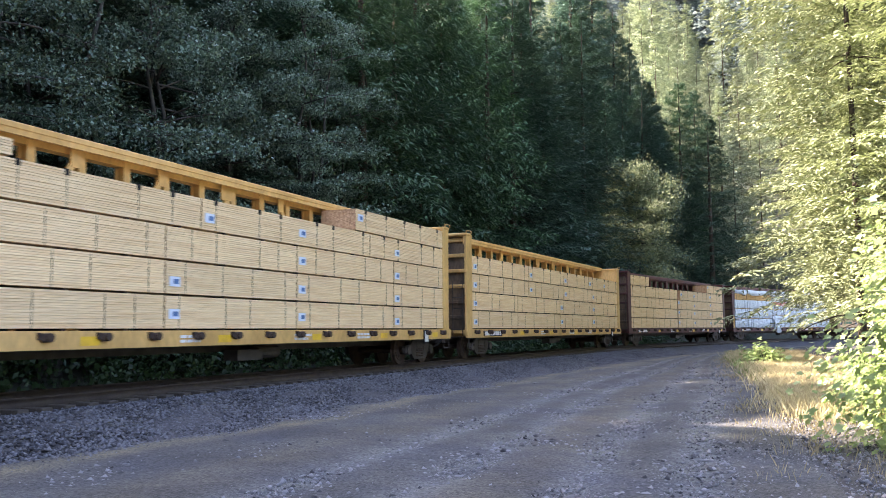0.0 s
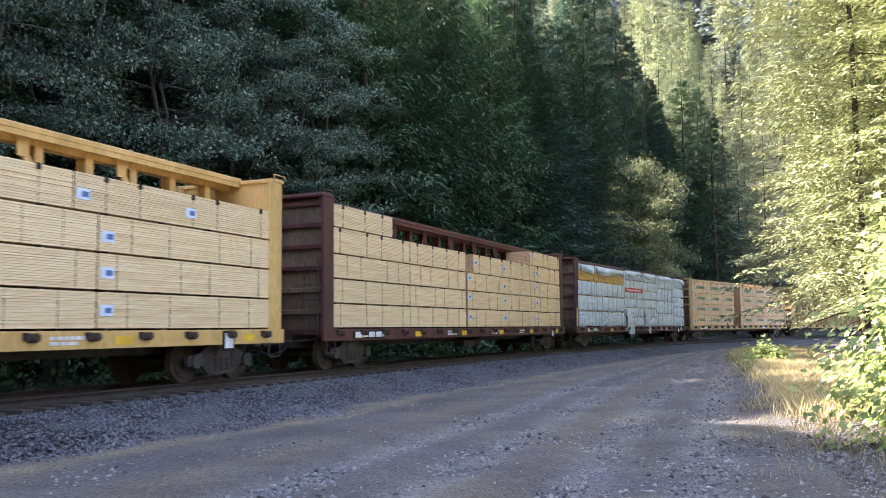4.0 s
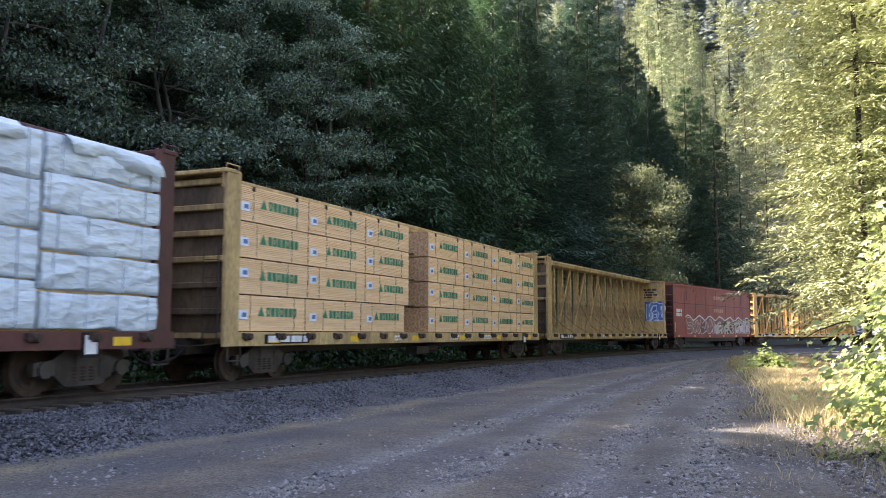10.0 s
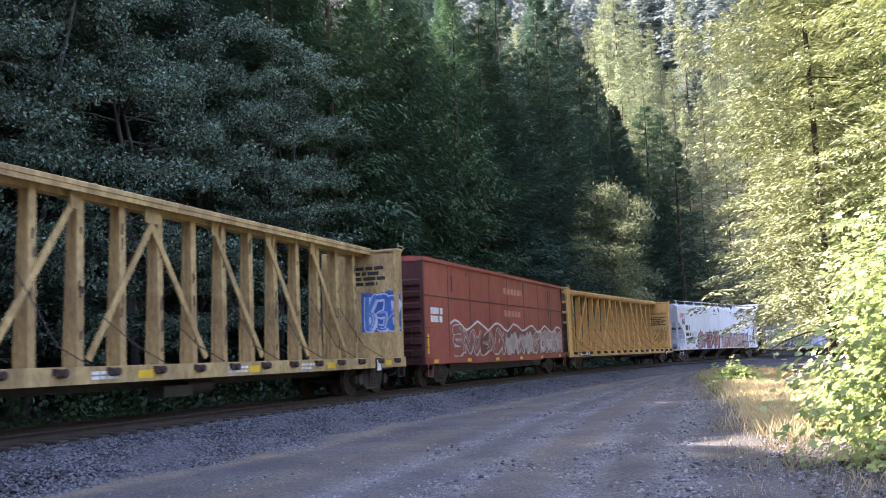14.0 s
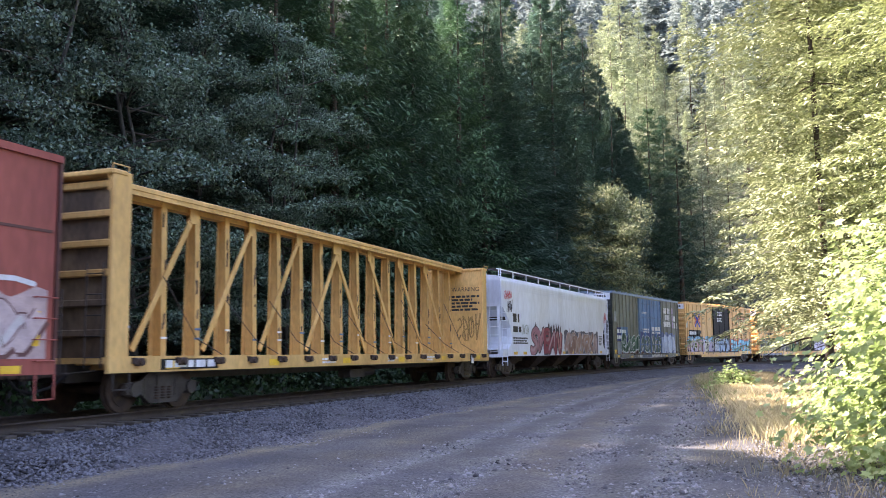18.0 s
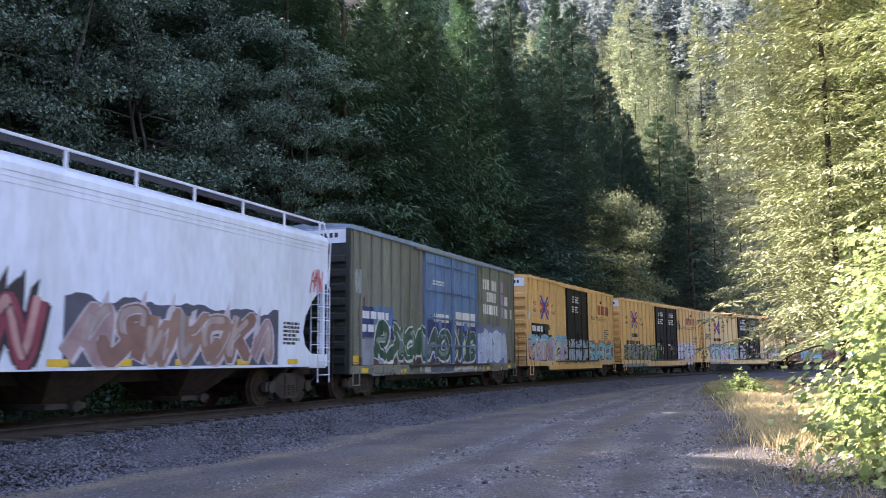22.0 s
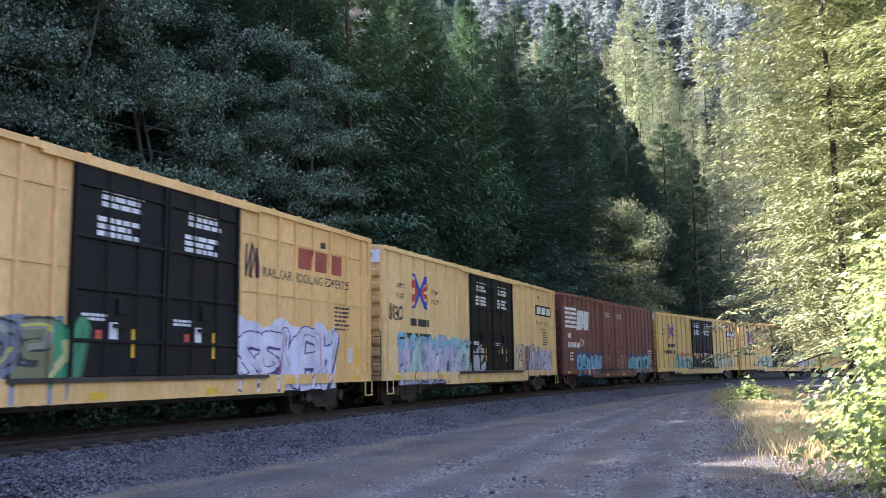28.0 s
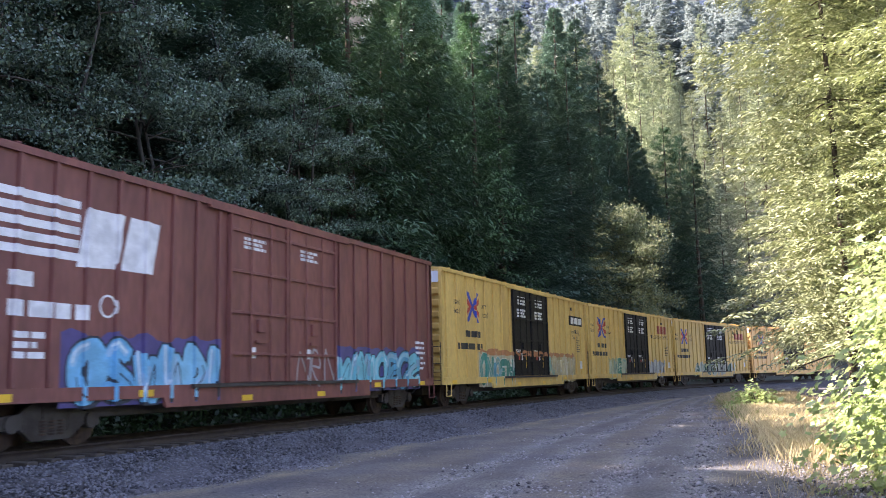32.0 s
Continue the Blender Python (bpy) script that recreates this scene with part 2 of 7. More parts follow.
def tube(points, r, bm=None, n=6):
    bm = bm or bmesh.new()
    for p, q in zip(points[:-1], points[1:]):
        p, q = Vector(p), Vector(q)
        d = q - p
        m = Matrix.Translation((p + q) / 2) @ d.to_track_quat("Z", "Y").to_matrix().to_4x4()
        bmesh.ops.create_cone(bm, segments=n, radius1=r, radius2=r, depth=d.length + r, cap_ends=True, matrix=m)
    return bm


def disc(cx, cy, cz, r, depth, bm=None, n=20, axis="Y", r2=None):
    bm = bm or bmesh.new()
    turn = {"Y": Euler((radians(90), 0, 0)), "X": Euler((0, radians(90), 0)), "Z": Euler((0, 0, 0))}[axis]
    bmesh.ops.create_cone(bm, segments=n, radius1=r, radius2=r if r2 is None else r2, depth=depth, cap_ends=True,
                          matrix=Matrix.Translation((cx, cy, cz)) @ turn.to_matrix().to_4x4())
    return bm


def plate(points, y0, y1, bm=None):
    """A flat shape, given in x and z, from y0 to y1."""
    bm = bm or bmesh.new()
    a = [bm.verts.new((x, y0, z)) for x, z in points]
    b = [bm.verts.new((x, y1, z)) for x, z in points]
    bm.faces.new(a)
    bm.faces.new(b[::-1])
    for i in range(len(a)):
        bm.faces.new((a[i - 1], b[i - 1], b[i], a[i])[::-1])
    bmesh.ops.recalc_face_normals(bm, faces=bm.faces)
    return bm


def sheet(points, y, bm=None):
    """A thin painted shape on a side wall, facing -y."""
    bm = bm or bmesh.new()
    f = bm.faces.new([bm.verts.new((x, y, z)) for x, z in points])
    f.normal_update()
    if f.normal.y > 0:
        f.normal_flip()
    return bm


def rect(x0, x1, z0, z1, y, bm=None):
    return sheet([(x0, z0), (x1, z0), (x1, z1), (x0, z1)], y, bm)


def mesh_np(name, verts, quads, smooth=False):
    me = bpy.data.meshes.new(name)
    verts = np.asarray(verts, np.float32).reshape(-1, 3)
    quads = np.asarray(quads, np.int32)
    n, k = quads.shape
    me.vertices.add(len(verts))
    me.vertices.foreach_set("co", verts.ravel())
    me.loops.add(n * k)
    me.loops.foreach_set("vertex_index", quads.ravel())
    me.polygons.add(n)
    me.polygons.foreach_set("loop_start", np.arange(0, n * k, k, dtype=np.int32))
    me.update(calc_edges=True)
    if smooth:
        me.polygons.foreach_set("use_smooth", np.ones(n, bool))
    return me


def lettering(name, text, size, x, y, z, mat, parent, label="", align="LEFT", lean=0.0):
    """Words on the side that faces the road."""
    cu = bpy.data.curves.new(name, "FONT")
    cu.body, cu.size, cu.align_x, cu.shear = text, size, align, lean
    cu.resolution_u = 2
    tmp = bpy.data.objects.new(name, cu)
    me = bpy.data.meshes.new_from_object(tmp)
    bpy.data.objects.remove(tmp)
    me.materials.clear()
    return part(name, me, mat, parent, label, pose(x, y, z, 90, 0, 0))


# ---- the line of the track: nearly straight beside the road, then bending away to the right ----
_s = np.arange(-340.0, 470.0, 0.5)


def _bend(s):
    k = -0.001357 + 0.0001141 * s
    k = np.where(s < 0, -0.001357 * np.exp(s / 40), k)
    top = -0.001357 + 0.0001141 * 92
    return np.where(s > 92, np.clip(top * (1 - (s - 92) / 60), 0, None), k)


_i0 = int(340 / 0.5)
_head = np.concatenate([[0], np.cumsum((_bend(_s)[1:] + _bend(_s)[:-1]) / 2 * 0.5)])
_head -= _head[_i0]
_x = np.concatenate([[0], np.cumsum((np.sin(_head[1:]) + np.sin(_head[:-1])) / 2 * 0.5)])
_y = np.concatenate([[0], np.cumsum((np.cos(_head[1:]) + np.cos(_head[:-1])) / 2 * 0.5)])
_x += -13.13 - _x[_i0]
_y -= _y[_i0]


def on_track(s, w=0.0):
    """The place w metres to the road's side of the track's middle, s metres along it, and its heading."""
    a = np.interp(s, _s, _head)
    return np.interp(s, _s, _x) + w * np.cos(a), np.interp(s, _s, _y) - w * np.sin(a), a


def beside(x, y):
    """How far along the track, and how far to the road's side of it, the points lie."""
    x, y = np.atleast_1d(x).astype(float), np.atleast_1d(y).astype(float)
    s, w = np.empty_like(x), np.empty_like(x)
    k = slice(None, None, 8)
    for i in range(0, len(x), 4000):
        j = slice(i, i + 4000)
        d = (x[j, None] - _x[None, k]) ** 2 + (y[j, None] - _y[None, k]) ** 2
        b = d.argmin(1) * 8
        t = (x[j] - _x[b]) * np.sin(_head[b]) + (y[j] - _y[b]) * np.cos(_head[b])
        s[j] = _s[b] + t
        cx, cy, a = on_track(s[j])
        w[j] = (x[j] - cx) * np.cos(a) - (y[j] - cy) * np.sin(a)
    return s, w


def land(x, y):
    """The height of the ground: a level bench for track and road, a wooded slope on the far side that grows into a mountain."""
    x, y = np.atleast_1d(x).astype(float), np.atleast_1d(y).astype(float)
    s, w = beside(x, y)
    up = np.clip(-w - 5.5, 0, None)
    z = 0.10 * up + 0.006 * np.clip(up - 6, 0, 55) ** 2
    z += np.clip(up - 61, 0, 900) * 0.58
    z = np.where(up > 0, z + 0.25 * np.sin(x * 0.31 + y * 0.17) * np.clip(up / 20, 0, 1) + 3 * np.sin(x * 0.021 + 1) * np.sin(y * 0.017) * np.clip((up - 30) / 60, 0, 1), z)
    # the mountain that closes the valley ahead
    far, turn = np.hypot(x, y), np.degrees(np.arctan2(x, y))
    ahead = np.interp(far, [0, 112, 150, 300, 600, 900, 1400, 2600], [0, 3, 13, 72, 262, 510, 690, 750])
    k = np.clip((turn + 27) / 7, 0, 1) * np.clip((y - 95) / 25, 0, 1) * np.clip((-w - 8) / 14, 0, 1)
    z = z + (ahead - z) * k
    down = np.clip(w - 34, 0, None)
    return z - np.clip(0.06 * down, 0, 5) + np.clip(w - 180, 0, 500) * 0.4

# ---- ground, road, track ----
def spaced(near, far, step, grow):
    out, d = [0.0], step
    while out[-1] < far:
        out.append(out[-1] + d)
        if out[-1] > near:
            d *= grow
    a = np.array(out)
    return np.concatenate([-a[:0:-1], a])


def grid_faces(nu, nv):
    i = np.arange((nu - 1) * (nv - 1))
    a = i // (nv - 1) * nv + i % (nv - 1)
    return np.stack([a, a + nv, a + nv + 1, a + 1], 1)


def ground_material():
    """Gravel on the level, needle litter and moss under the trees (the sheet's cover value says which)."""
    m = material("forest_floor_and_gravel", (0.09, 0.084, 0.078), 0.95, dark=(0.06, 0.054, 0.048), scale=0.5, grain=28, amount=0.8, bump=0.6)
    n, l = m.node_tree.nodes, m.node_tree.links
    b = n["Principled BSDF"]
    src = b.inputs["Base Color"].links[0].from_socket
    at, mix, noi, co, ramp = (n.new(k) for k in ("ShaderNodeAttribute", "ShaderNodeMix", "ShaderNodeTexNoise", "ShaderNodeTexCoord", "ShaderNodeValToRGB"))
    at.attribute_name = "cover"
    noi.inputs["Scale"].default_value, noi.inputs["Detail"].default_value = 0.8, 6
    l.new(co.outputs["Object"], noi.inputs["Vector"])
    ramp.color_ramp.elements[0].color, ramp.color_ramp.elements[1].color = (0.026, 0.021, 0.014, 1), (0.026, 0.038, 0.018, 1)
    l.new(noi.outputs["Fac"], ramp.inputs["Fac"])
    mix.data_type = "RGBA"
    l.new(at.outputs["Fac"], mix.inputs["Factor"])
    l.new(src, mix.inputs["A"])
    l.new(ramp.outputs["Color"], mix.inputs["B"])
    l.new(mix.outputs["Result"], b.inputs["Base Color"])
    return m


GROUND = ground_material()
gx, gy = spaced(45, 2600, 1.5, 1.09), spaced(45, 2600, 1.5, 1.09)
X, Y = np.meshgrid(gx, gy + 20, indexing="ij")
Z = land(X.ravel(), Y.ravel()).reshape(X.shape)
ground_me = mesh_np("ground", np.stack([X, Y, Z], -1), grid_faces(len(gx), len(gy)), True)
_gs, _gw = beside(X.ravel(), Y.ravel())
cover = ground_me.attributes.new("cover", "FLOAT", "POINT")
cover.data.foreach_set("value", np.clip(np.maximum((-_gw - 3.0) / 2, (_gw - 15.5) / 3), 0, 1).astype(np.float32))
ground = tagged(part("ground", ground_me, GROUND),
                "grey gravel and forest soil rising into a wooded slope", "ground", kind="structure")


def road_material():
    """Packed grey gravel; two pairs of paler wheel tracks run along it (the sheet's u goes across, v along)."""
    m = material("packed_gravel", (0.078, 0.080, 0.081), 0.92, dark=(0.050, 0.049, 0.046), scale=0.55, grain=24, amount=0.75, bump=0.7)
    n, l = m.node_tree.nodes, m.node_tree.links
    b = n["Principled BSDF"]
    src = b.inputs["Base Color"].links[0].from_socket
    at = n.new("ShaderNodeAttribute")
    at.attribute_name = "worn"
    noi = n.new("ShaderNodeTexNoise")
    noi.inputs["Scale"].default_value, noi.inputs["Detail"].default_value = 1.4, 6
    co = n.new("ShaderNodeTexCoord")
    l.new(co.outputs["Object"], noi.inputs["Vector"])
    mul = n.new("ShaderNodeMath")
    mul.operation = "MULTIPLY"
    l.new(at.outputs["Fac"], mul.inputs[0])
    l.new(noi.outputs["Fac"], mul.inputs[1])
    mix = n.new("ShaderNodeMix")
    mix.data_type = "RGBA"
    l.new(mul.outputs[0], mix.inputs["Factor"])
    l.new(src, mix.inputs["A"])
    mix.inputs["B"].default_value = (0.142, 0.148, 0.15, 1)
    soil, brown, part_of = n.new("ShaderNodeAttribute"), n.new("ShaderNodeMix"), n.new("ShaderNodeMath")
    soil.attribute_name = "soil"
    part_of.operation = "MULTIPLY"
    l.new(soil.outputs["Fac"], part_of.inputs[0])
    l.new(noi.outputs["Fac"], part_of.inputs[1])
    brown.data_type = "RGBA"
    brown.inputs["B"].default_value = (0.135, 0.115, 0.078, 1)
    l.new(part_of.outputs[0], brown.inputs["Factor"])
    l.new(mix.outputs["Result"], brown.inputs["A"])
    # patches of brown earth and of bluish stone
    big, earth, tone = n.new("ShaderNodeTexNoise"), n.new("ShaderNodeValToRGB"), n.new("ShaderNodeMix")
    big.inputs["Scale"].default_value, big.inputs["Detail"].default_value = 0.45, 8
    big.inputs["Roughness"].default_value = 0.7
    l.new(co.outputs["Object"], big.inputs["Vector"])
    earth.color_ramp.elements[0].position, earth.color_ramp.elements[1].position = 0.4, 0.62
    earth.color_ramp.elements[0].color, earth.color_ramp.elements[1].color = (0.72, 0.74, 0.82, 1), (1.2, 1.16, 1.02, 1)
    l.new(big.outputs["Fac"], earth.inputs["Fac"])
    tone.data_type, tone.blend_type = "RGBA", "MULTIPLY"
    tone.inputs["Factor"].default_value = 1.0
    l.new(brown.outputs["Result"], tone.inputs["A"])
    l.new(earth.outputs["Color"], tone.inputs["B"])
    vor = n.new("ShaderNodeTexVoronoi")
    vor.inputs["Scale"].default_value = 38
    l.new(co.outputs["Object"], vor.inputs["Vector"])
    peb = n.new("ShaderNodeValToRGB")
    peb.color_ramp.elements[0].color, peb.color_ramp.elements[1].color = (0.2, 0.2, 0.23, 1), (1.85, 1.85, 1.85, 1)
    l.new(vor.outputs["Color"], peb.inputs["Fac"])
    mm = n.new("ShaderNodeMix")
    mm.data_type, mm.blend_type = "RGBA", "MULTIPLY"
    mm.inputs["Factor"].default_value = 0.9
    l.new(tone.outputs["Result"], mm.inputs["A"])
    l.new(peb.outputs["Color"], mm.inputs["B"])
    l.new(mm.outputs["Result"], b.inputs["Base Color"])
    return m


def road_edge_w(s):
    """Where the road's gravel ends on the side away from the track, measured from the track."""
    return np.interp(s, [-120, 0, 10, 21, 37, 50, 62, 75, 100, 150], [14.5, 14.2, 13.4, 12.3, 10.6, 8.4, 6.2, 5.0, 4.4, 4.4])


rs, rw = np.arange(-120.0, 150.0, 0.5), np.linspace(0, 1, 49)
S2, U2 = np.meshgrid(rs, rw, indexing="ij")
inner = 1.8
W2 = inner + U2 * (road_edge_w(S2) - inner)
PX, PY, _a = on_track(S2, W2)
# wheel tracks converge from the wide turnout towards the narrow end of the road
RUTS = (0.50, 0.62, 0.76, 0.88)
worn = sum(np.exp(-((U2 - r - 0.012 * np.sin(S2 * 0.21 + r * 9)) / 0.028) ** 2) for r in RUTS)
PZ = 0.05 - 0.03 * worn + 0.018 * np.sin(PX * 2.1 + PY * 0.7) * np.sin(PY * 1.3) + 0.02 * np.sin(U2 * 3.14)
road_me = mesh_np("road", np.stack([PX, PY, PZ], -1), grid_faces(len(rs), len(rw)), True)
at = road_me.attributes.new("worn", "FLOAT", "POINT")
at.data.foreach_set("value", (worn * 1.2).ravel().astype(np.float32))
soil = road_me.attributes.new("soil", "FLOAT", "POINT")
soil.data.foreach_set("value", (1.5 * np.exp(-((W2 - 4.15 - 0.2 * np.sin(S2 * 0.5)) / 0.35) ** 2) + 0.7 * np.exp(-((U2 - 0.40) / 0.05) ** 2) + 0.6 * np.exp(-((U2 - 0.69) / 0.05) ** 2)).ravel().astype(np.float32))
tagged(part("road", road_me, road_material()), "wide grey gravel road with pale wheel tracks beside the line", "road", kind="structure")


def ballast_material():
    m = material("crushed_basalt", (0.066, 0.064, 0.068), 0.85, dark=(0.038, 0.036, 0.038), scale=1.2, grain=30, amount=0.9, bump=0.9)
    n, l = m.node_tree.nodes, m.node_tree.links
    b = n["Principled BSDF"]
    src = b.inputs["Base Color"].links[0].from_socket
    vor, co, peb, mm = n.new("ShaderNodeTexVoronoi"), n.new("ShaderNodeTexCoord"), n.new("ShaderNodeValToRGB"), n.new("ShaderNodeMix")
    vor.inputs["Scale"].default_value = 17
    l.new(co.outputs["Object"], vor.inputs["Vector"])
    peb.color_ramp.elements[0].color, peb.color_ramp.elements[1].color = (0.35, 0.35, 0.4, 1), (1.7, 1.7, 1.7, 1)
    l.new(vor.outputs["Color"], peb.inputs["Fac"])
    mm.data_type, mm.blend_type = "RGBA", "MULTIPLY"
    mm.inputs["Factor"].default_value = 0.85
    l.new(src, mm.inputs["A"])
    l.new(peb.outputs["Color"], mm.inputs["B"])
    l.new(mm.outputs["Result"], b.inputs["Base Color"])
    return m


BALLAST = ballast_material()
bs = np.arange(-320.0, 440.0, 0.5)
prof = [(-3.4, -0.3), (-2.9, 0.16), (-1.75, 0.47), (-1.3, 0.46), (0, 0.44), (1.3, 0.45), (1.75, 0.43), (2.3, 0.30), (2.9, 0.14), (3.5, 0.05), (4.2, 0.024), (4.8, -0.06)]
S3, K3 = np.meshgrid(bs, np.arange(len(prof)), indexing="ij")
pw, pz = np.array([a for a, b in prof]), np.array([b for a, b in prof])
BX, BY, _a = on_track(S3, pw[K3] + 0.10 * np.sin(S3 * 0.9 + K3) * (K3 > 7))
BZ = pz[K3] + 0.02 * np.sin(S3 * 1.7 + K3 * 2.2)
tagged(part("ballast", mesh_np("ballast", np.stack([BX, BY, BZ], -1), grid_faces(len(bs), len(prof)), True), BALLAST),
       "dark crushed stone ballast bank under the track", "ballast", kind="structure")


def sweep_rail(w0):
    shape = [(-0.075, 0.49), (-0.075, 0.51), (-0.012, 0.53), (-0.012, 0.625), (-0.036, 0.635), (-0.036, 0.665), (-0.02, RAIL), (0.02, RAIL), (0.036, 0.665),
             (0.036, 0.635), (0.012, 0.625), (0.012, 0.53), (0.075, 0.51), (0.075, 0.49)]
    ss = np.arange(-320.0, 440.0, 1.0)
    S, K = np.meshgrid(ss, np.arange(len(shape)), indexing="ij")
    w, z = np.array([a for a, b in shape]), np.array([b for a, b in shape])
    x, y, a = on_track(S, w0 + w[K])
    return mesh_np("rail", np.stack([x, y, z[K] + 0 * x], -1), grid_faces(len(ss), len(shape)))


for w0 in (-0.755, 0.755):
    tagged(part("rail", sweep_rail(w0), RAILTOP), "rusty brown steel rail on wooden ties", "rail", kind="structure")

# ---- railway cars: local x runs from the leading end to the trailing end, y = -1.4 is the side that faces the road, z = 0 is the rail's top ----
def shared(name, bm, mat):
    me = bpy.data.meshes.new(name)
    bm.to_mesh(me)
    bm.free()
    me.materials.append(mat)
    return me


def wheelset_mesh():
    bm = bmesh.new()
    for y in (-0.755, 0.755):
        o = 1 if y > 0 else -1
        disc(0, y, 0, 0.457, 0.10, bm, 28)
        disc(0, y - o * 0.06, 0, 0.49, 0.03, bm, 28)
        disc(0, y + o * 0.055, 0, 0.34, 0.03, bm, 24, r2=0.34)
        disc(0, y + o * 0.10, 0, 0.13, 0.10, bm, 12)
        for k in range(3):
            a = k * 2.094
            disc(0.22 * math.cos(a), y + o * 0.073, 0.22 * math.sin(a), 0.035, 0.02, bm, 8)
    disc(0, 0, 0, 0.085, 1.9, bm, 10)
    me = bpy.data.meshes.new("wheelset")
    bm.to_mesh(me)
    bm.free()
    me.materials.append(RUST)
    return me


def truck_mesh():
    bm = bmesh.new()
    shape = [(-1.12, 0.36), (-1.12, 0.58), (-0.72, 0.62), (-0.42, 0.80), (0.42, 0.80), (0.72, 0.62), (1.12, 0.58), (1.12, 0.36), (0.72, 0.38), (0.42, 0.16), (-0.42, 0.16), (-0.72, 0.38)]
    for y in (-1.10, 1.00):
        plate(shape, y, y + 0.10, bm)
        box(-0.62, -0.36, y - 0.012, y + 0.112, 0.30, 0.66, bm)
        box(0.36, 0.62, y - 0.012, y + 0.112, 0.30, 0.66, bm)
        for x in (-0.89, 0.89):
            disc(x, y + 0.05, 0.457, 0.15, 0.2, bm, 10)
    box(-0.22, 0.22, -1.12, 1.12, 0.52, 0.72, bm)
    me = bpy.data.meshes.new("truck_frame")
    bm.to_mesh(me)
    bm.free()
    me.materials.append(STEEL)
    return me


def spring_mesh():
    bm = bmesh.new()
    for x in (-0.2, 0.0, 0.2):
        for k in range(5):
            disc(x, 0, 0.26 + k * 0.055, 0.085, 0.032, bm, 10, axis="Z")
    me = bpy.data.meshes.new("spring")
    bm.to_mesh(me)
    bm.free()
    me.materials.append(RUST)
    return me


WHEELSET, TRUCK, SPRING = wheelset_mesh(), truck_mesh(), spring_mesh()
WHEELS, CARS = [], []


def trucks(car, x0, x1):
    for x in (x0, x1):
        tr = part("truck", TRUCK, None, car, "dark steel freight truck", pose(x, 0, 0))
        for dx in (-0.89, 0.89):
            WHEELS.append(part("wheelset", WHEELSET, None, tr, "", pose(dx, 0, 0.457)))
        for y in (-1.06, 1.06):
            part("spring", SPRING, None, tr, "", pose(0, y, 0))


def coupler(car, x, way):
    bm = box(min(x, x + way * 0.75), max(x, x + way * 0.75), -0.1, 0.1, 0.72, 0.95, bevel=0.02)
    box(min(x + way * 0.6, x + way * 0.95), max(x + way * 0.6, x + way * 0.95), -0.2, 0.16, 0.68, 1.0, bm, 0.04)
    part("coupler", bm, RUST, car, "rusty knuckle coupler")
    bm = tube([(x, -0.35, 0.75), (x + way * 0.3, -0.3, 0.55), (x + way * 0.7, -0.2, 0.45), (x + way * 0.95, -0.1, 0.55)], 0.03)
    part("air_hose", bm, BLACK, car, "black rubber brake hose")


def ladder(car, x0, x1, y0, y1, z0, z1, rungs, mat, stiles=True):
    """A side or end ladder between two corners, rungs level."""
    bm = bmesh.new()
    if stiles:
        for x, y in ((x0, y0), (x1, y1)):
            tube([(x, y, z0), (x, y, z1)], 0.016, bm, 5)
    for k in range(rungs):
        z = z0 + (z1 - z0) * (k + 0.5) / rungs
        tube([(x0, y0, z), (x1, y1, z)], 0.013, bm, 5)
    part("ladder", bm, mat, car)


def grab(car, pts, mat=None, r=0.014):
    part("grab_iron", tube(pts, r, None, 5), mat or STEEL, car)


def car_thing(name, front, rear, label, category):
    ob = new(name)
    ob.empty_display_size = 0.5
    tagged(ob, label, category, "cars of the freight train")
    CARS.append((ob, (front + rear) / 2, rear - front))
    return ob


def bars(name, x0, x1, z0, z1, rows, y, mat, parent, seed=0, label="", gap=0.35, ragged=0.3):
    """Lines of writing that cannot be read, or must not be: one bar a line, broken at random."""
    rng = random.Random(seed)
    bm = bmesh.new()
    h = (z1 - z0) / rows
    for r in range(rows):
        z, x = z1 - (r + 1) * h + h * gap / 2, x0
        stop = x1 - rng.random() * ragged * (x1 - x0) * (r % 2)
        while x < stop:
            w = min(h * rng.uniform(0.9, 2.6), stop - x)
            if w > h * 0.3:
                rect(x, x + w, z, z + h * (1 - gap), y, bm)
            x += w + h * 0.35
    return part(name, bm, mat, parent, label)


# ---- lumber ----
def lumber_mesh(L, H, D, seed):
    """A strapped bundle: courses of boards, each a little in or out of line, with a groove between. Local: x along, y depth from 0 (front) inwards, z up."""
    rng = random.Random(seed)
    n = max(6, int(H / 0.042))
    h = H / n
    prof = []
    for k in range(n):
        o = rng.uniform(-0.007, 0.007)
        g = rng.choice((0.0012, 0.0015, 0.002, 0.0035, 0.0055))
        prof += [(o, k * h + 0.002), (o, (k + 1) * h - g), (0.02, (k + 1) * h - g), (0.02, (k + 1) * h + 0.001)]
    prof[-1] = (D, H - 0.002)
    prof.append((D, 0.002))
    bm = bmesh.new()
    a = [bm.verts.new((rng.uniform(-0.008, 0.008), y, z)) for y, z in prof]
    b = [bm.verts.new((L + rng.uniform(-0.008, 0.008), y, z)) for y, z in prof]
    for i in range(len(prof)):
        bm.faces.new((a[i - 1], a[i], b[i], b[i - 1]))
    bm.faces.new(a[::-1])
    bm.faces.new(b)
    bmesh.ops.recalc_face_normals(bm, faces=bm.faces)
    me = bpy.data.meshes.new("lumber_bundle")
    bm.to_mesh(me)
    bm.free()
    return me


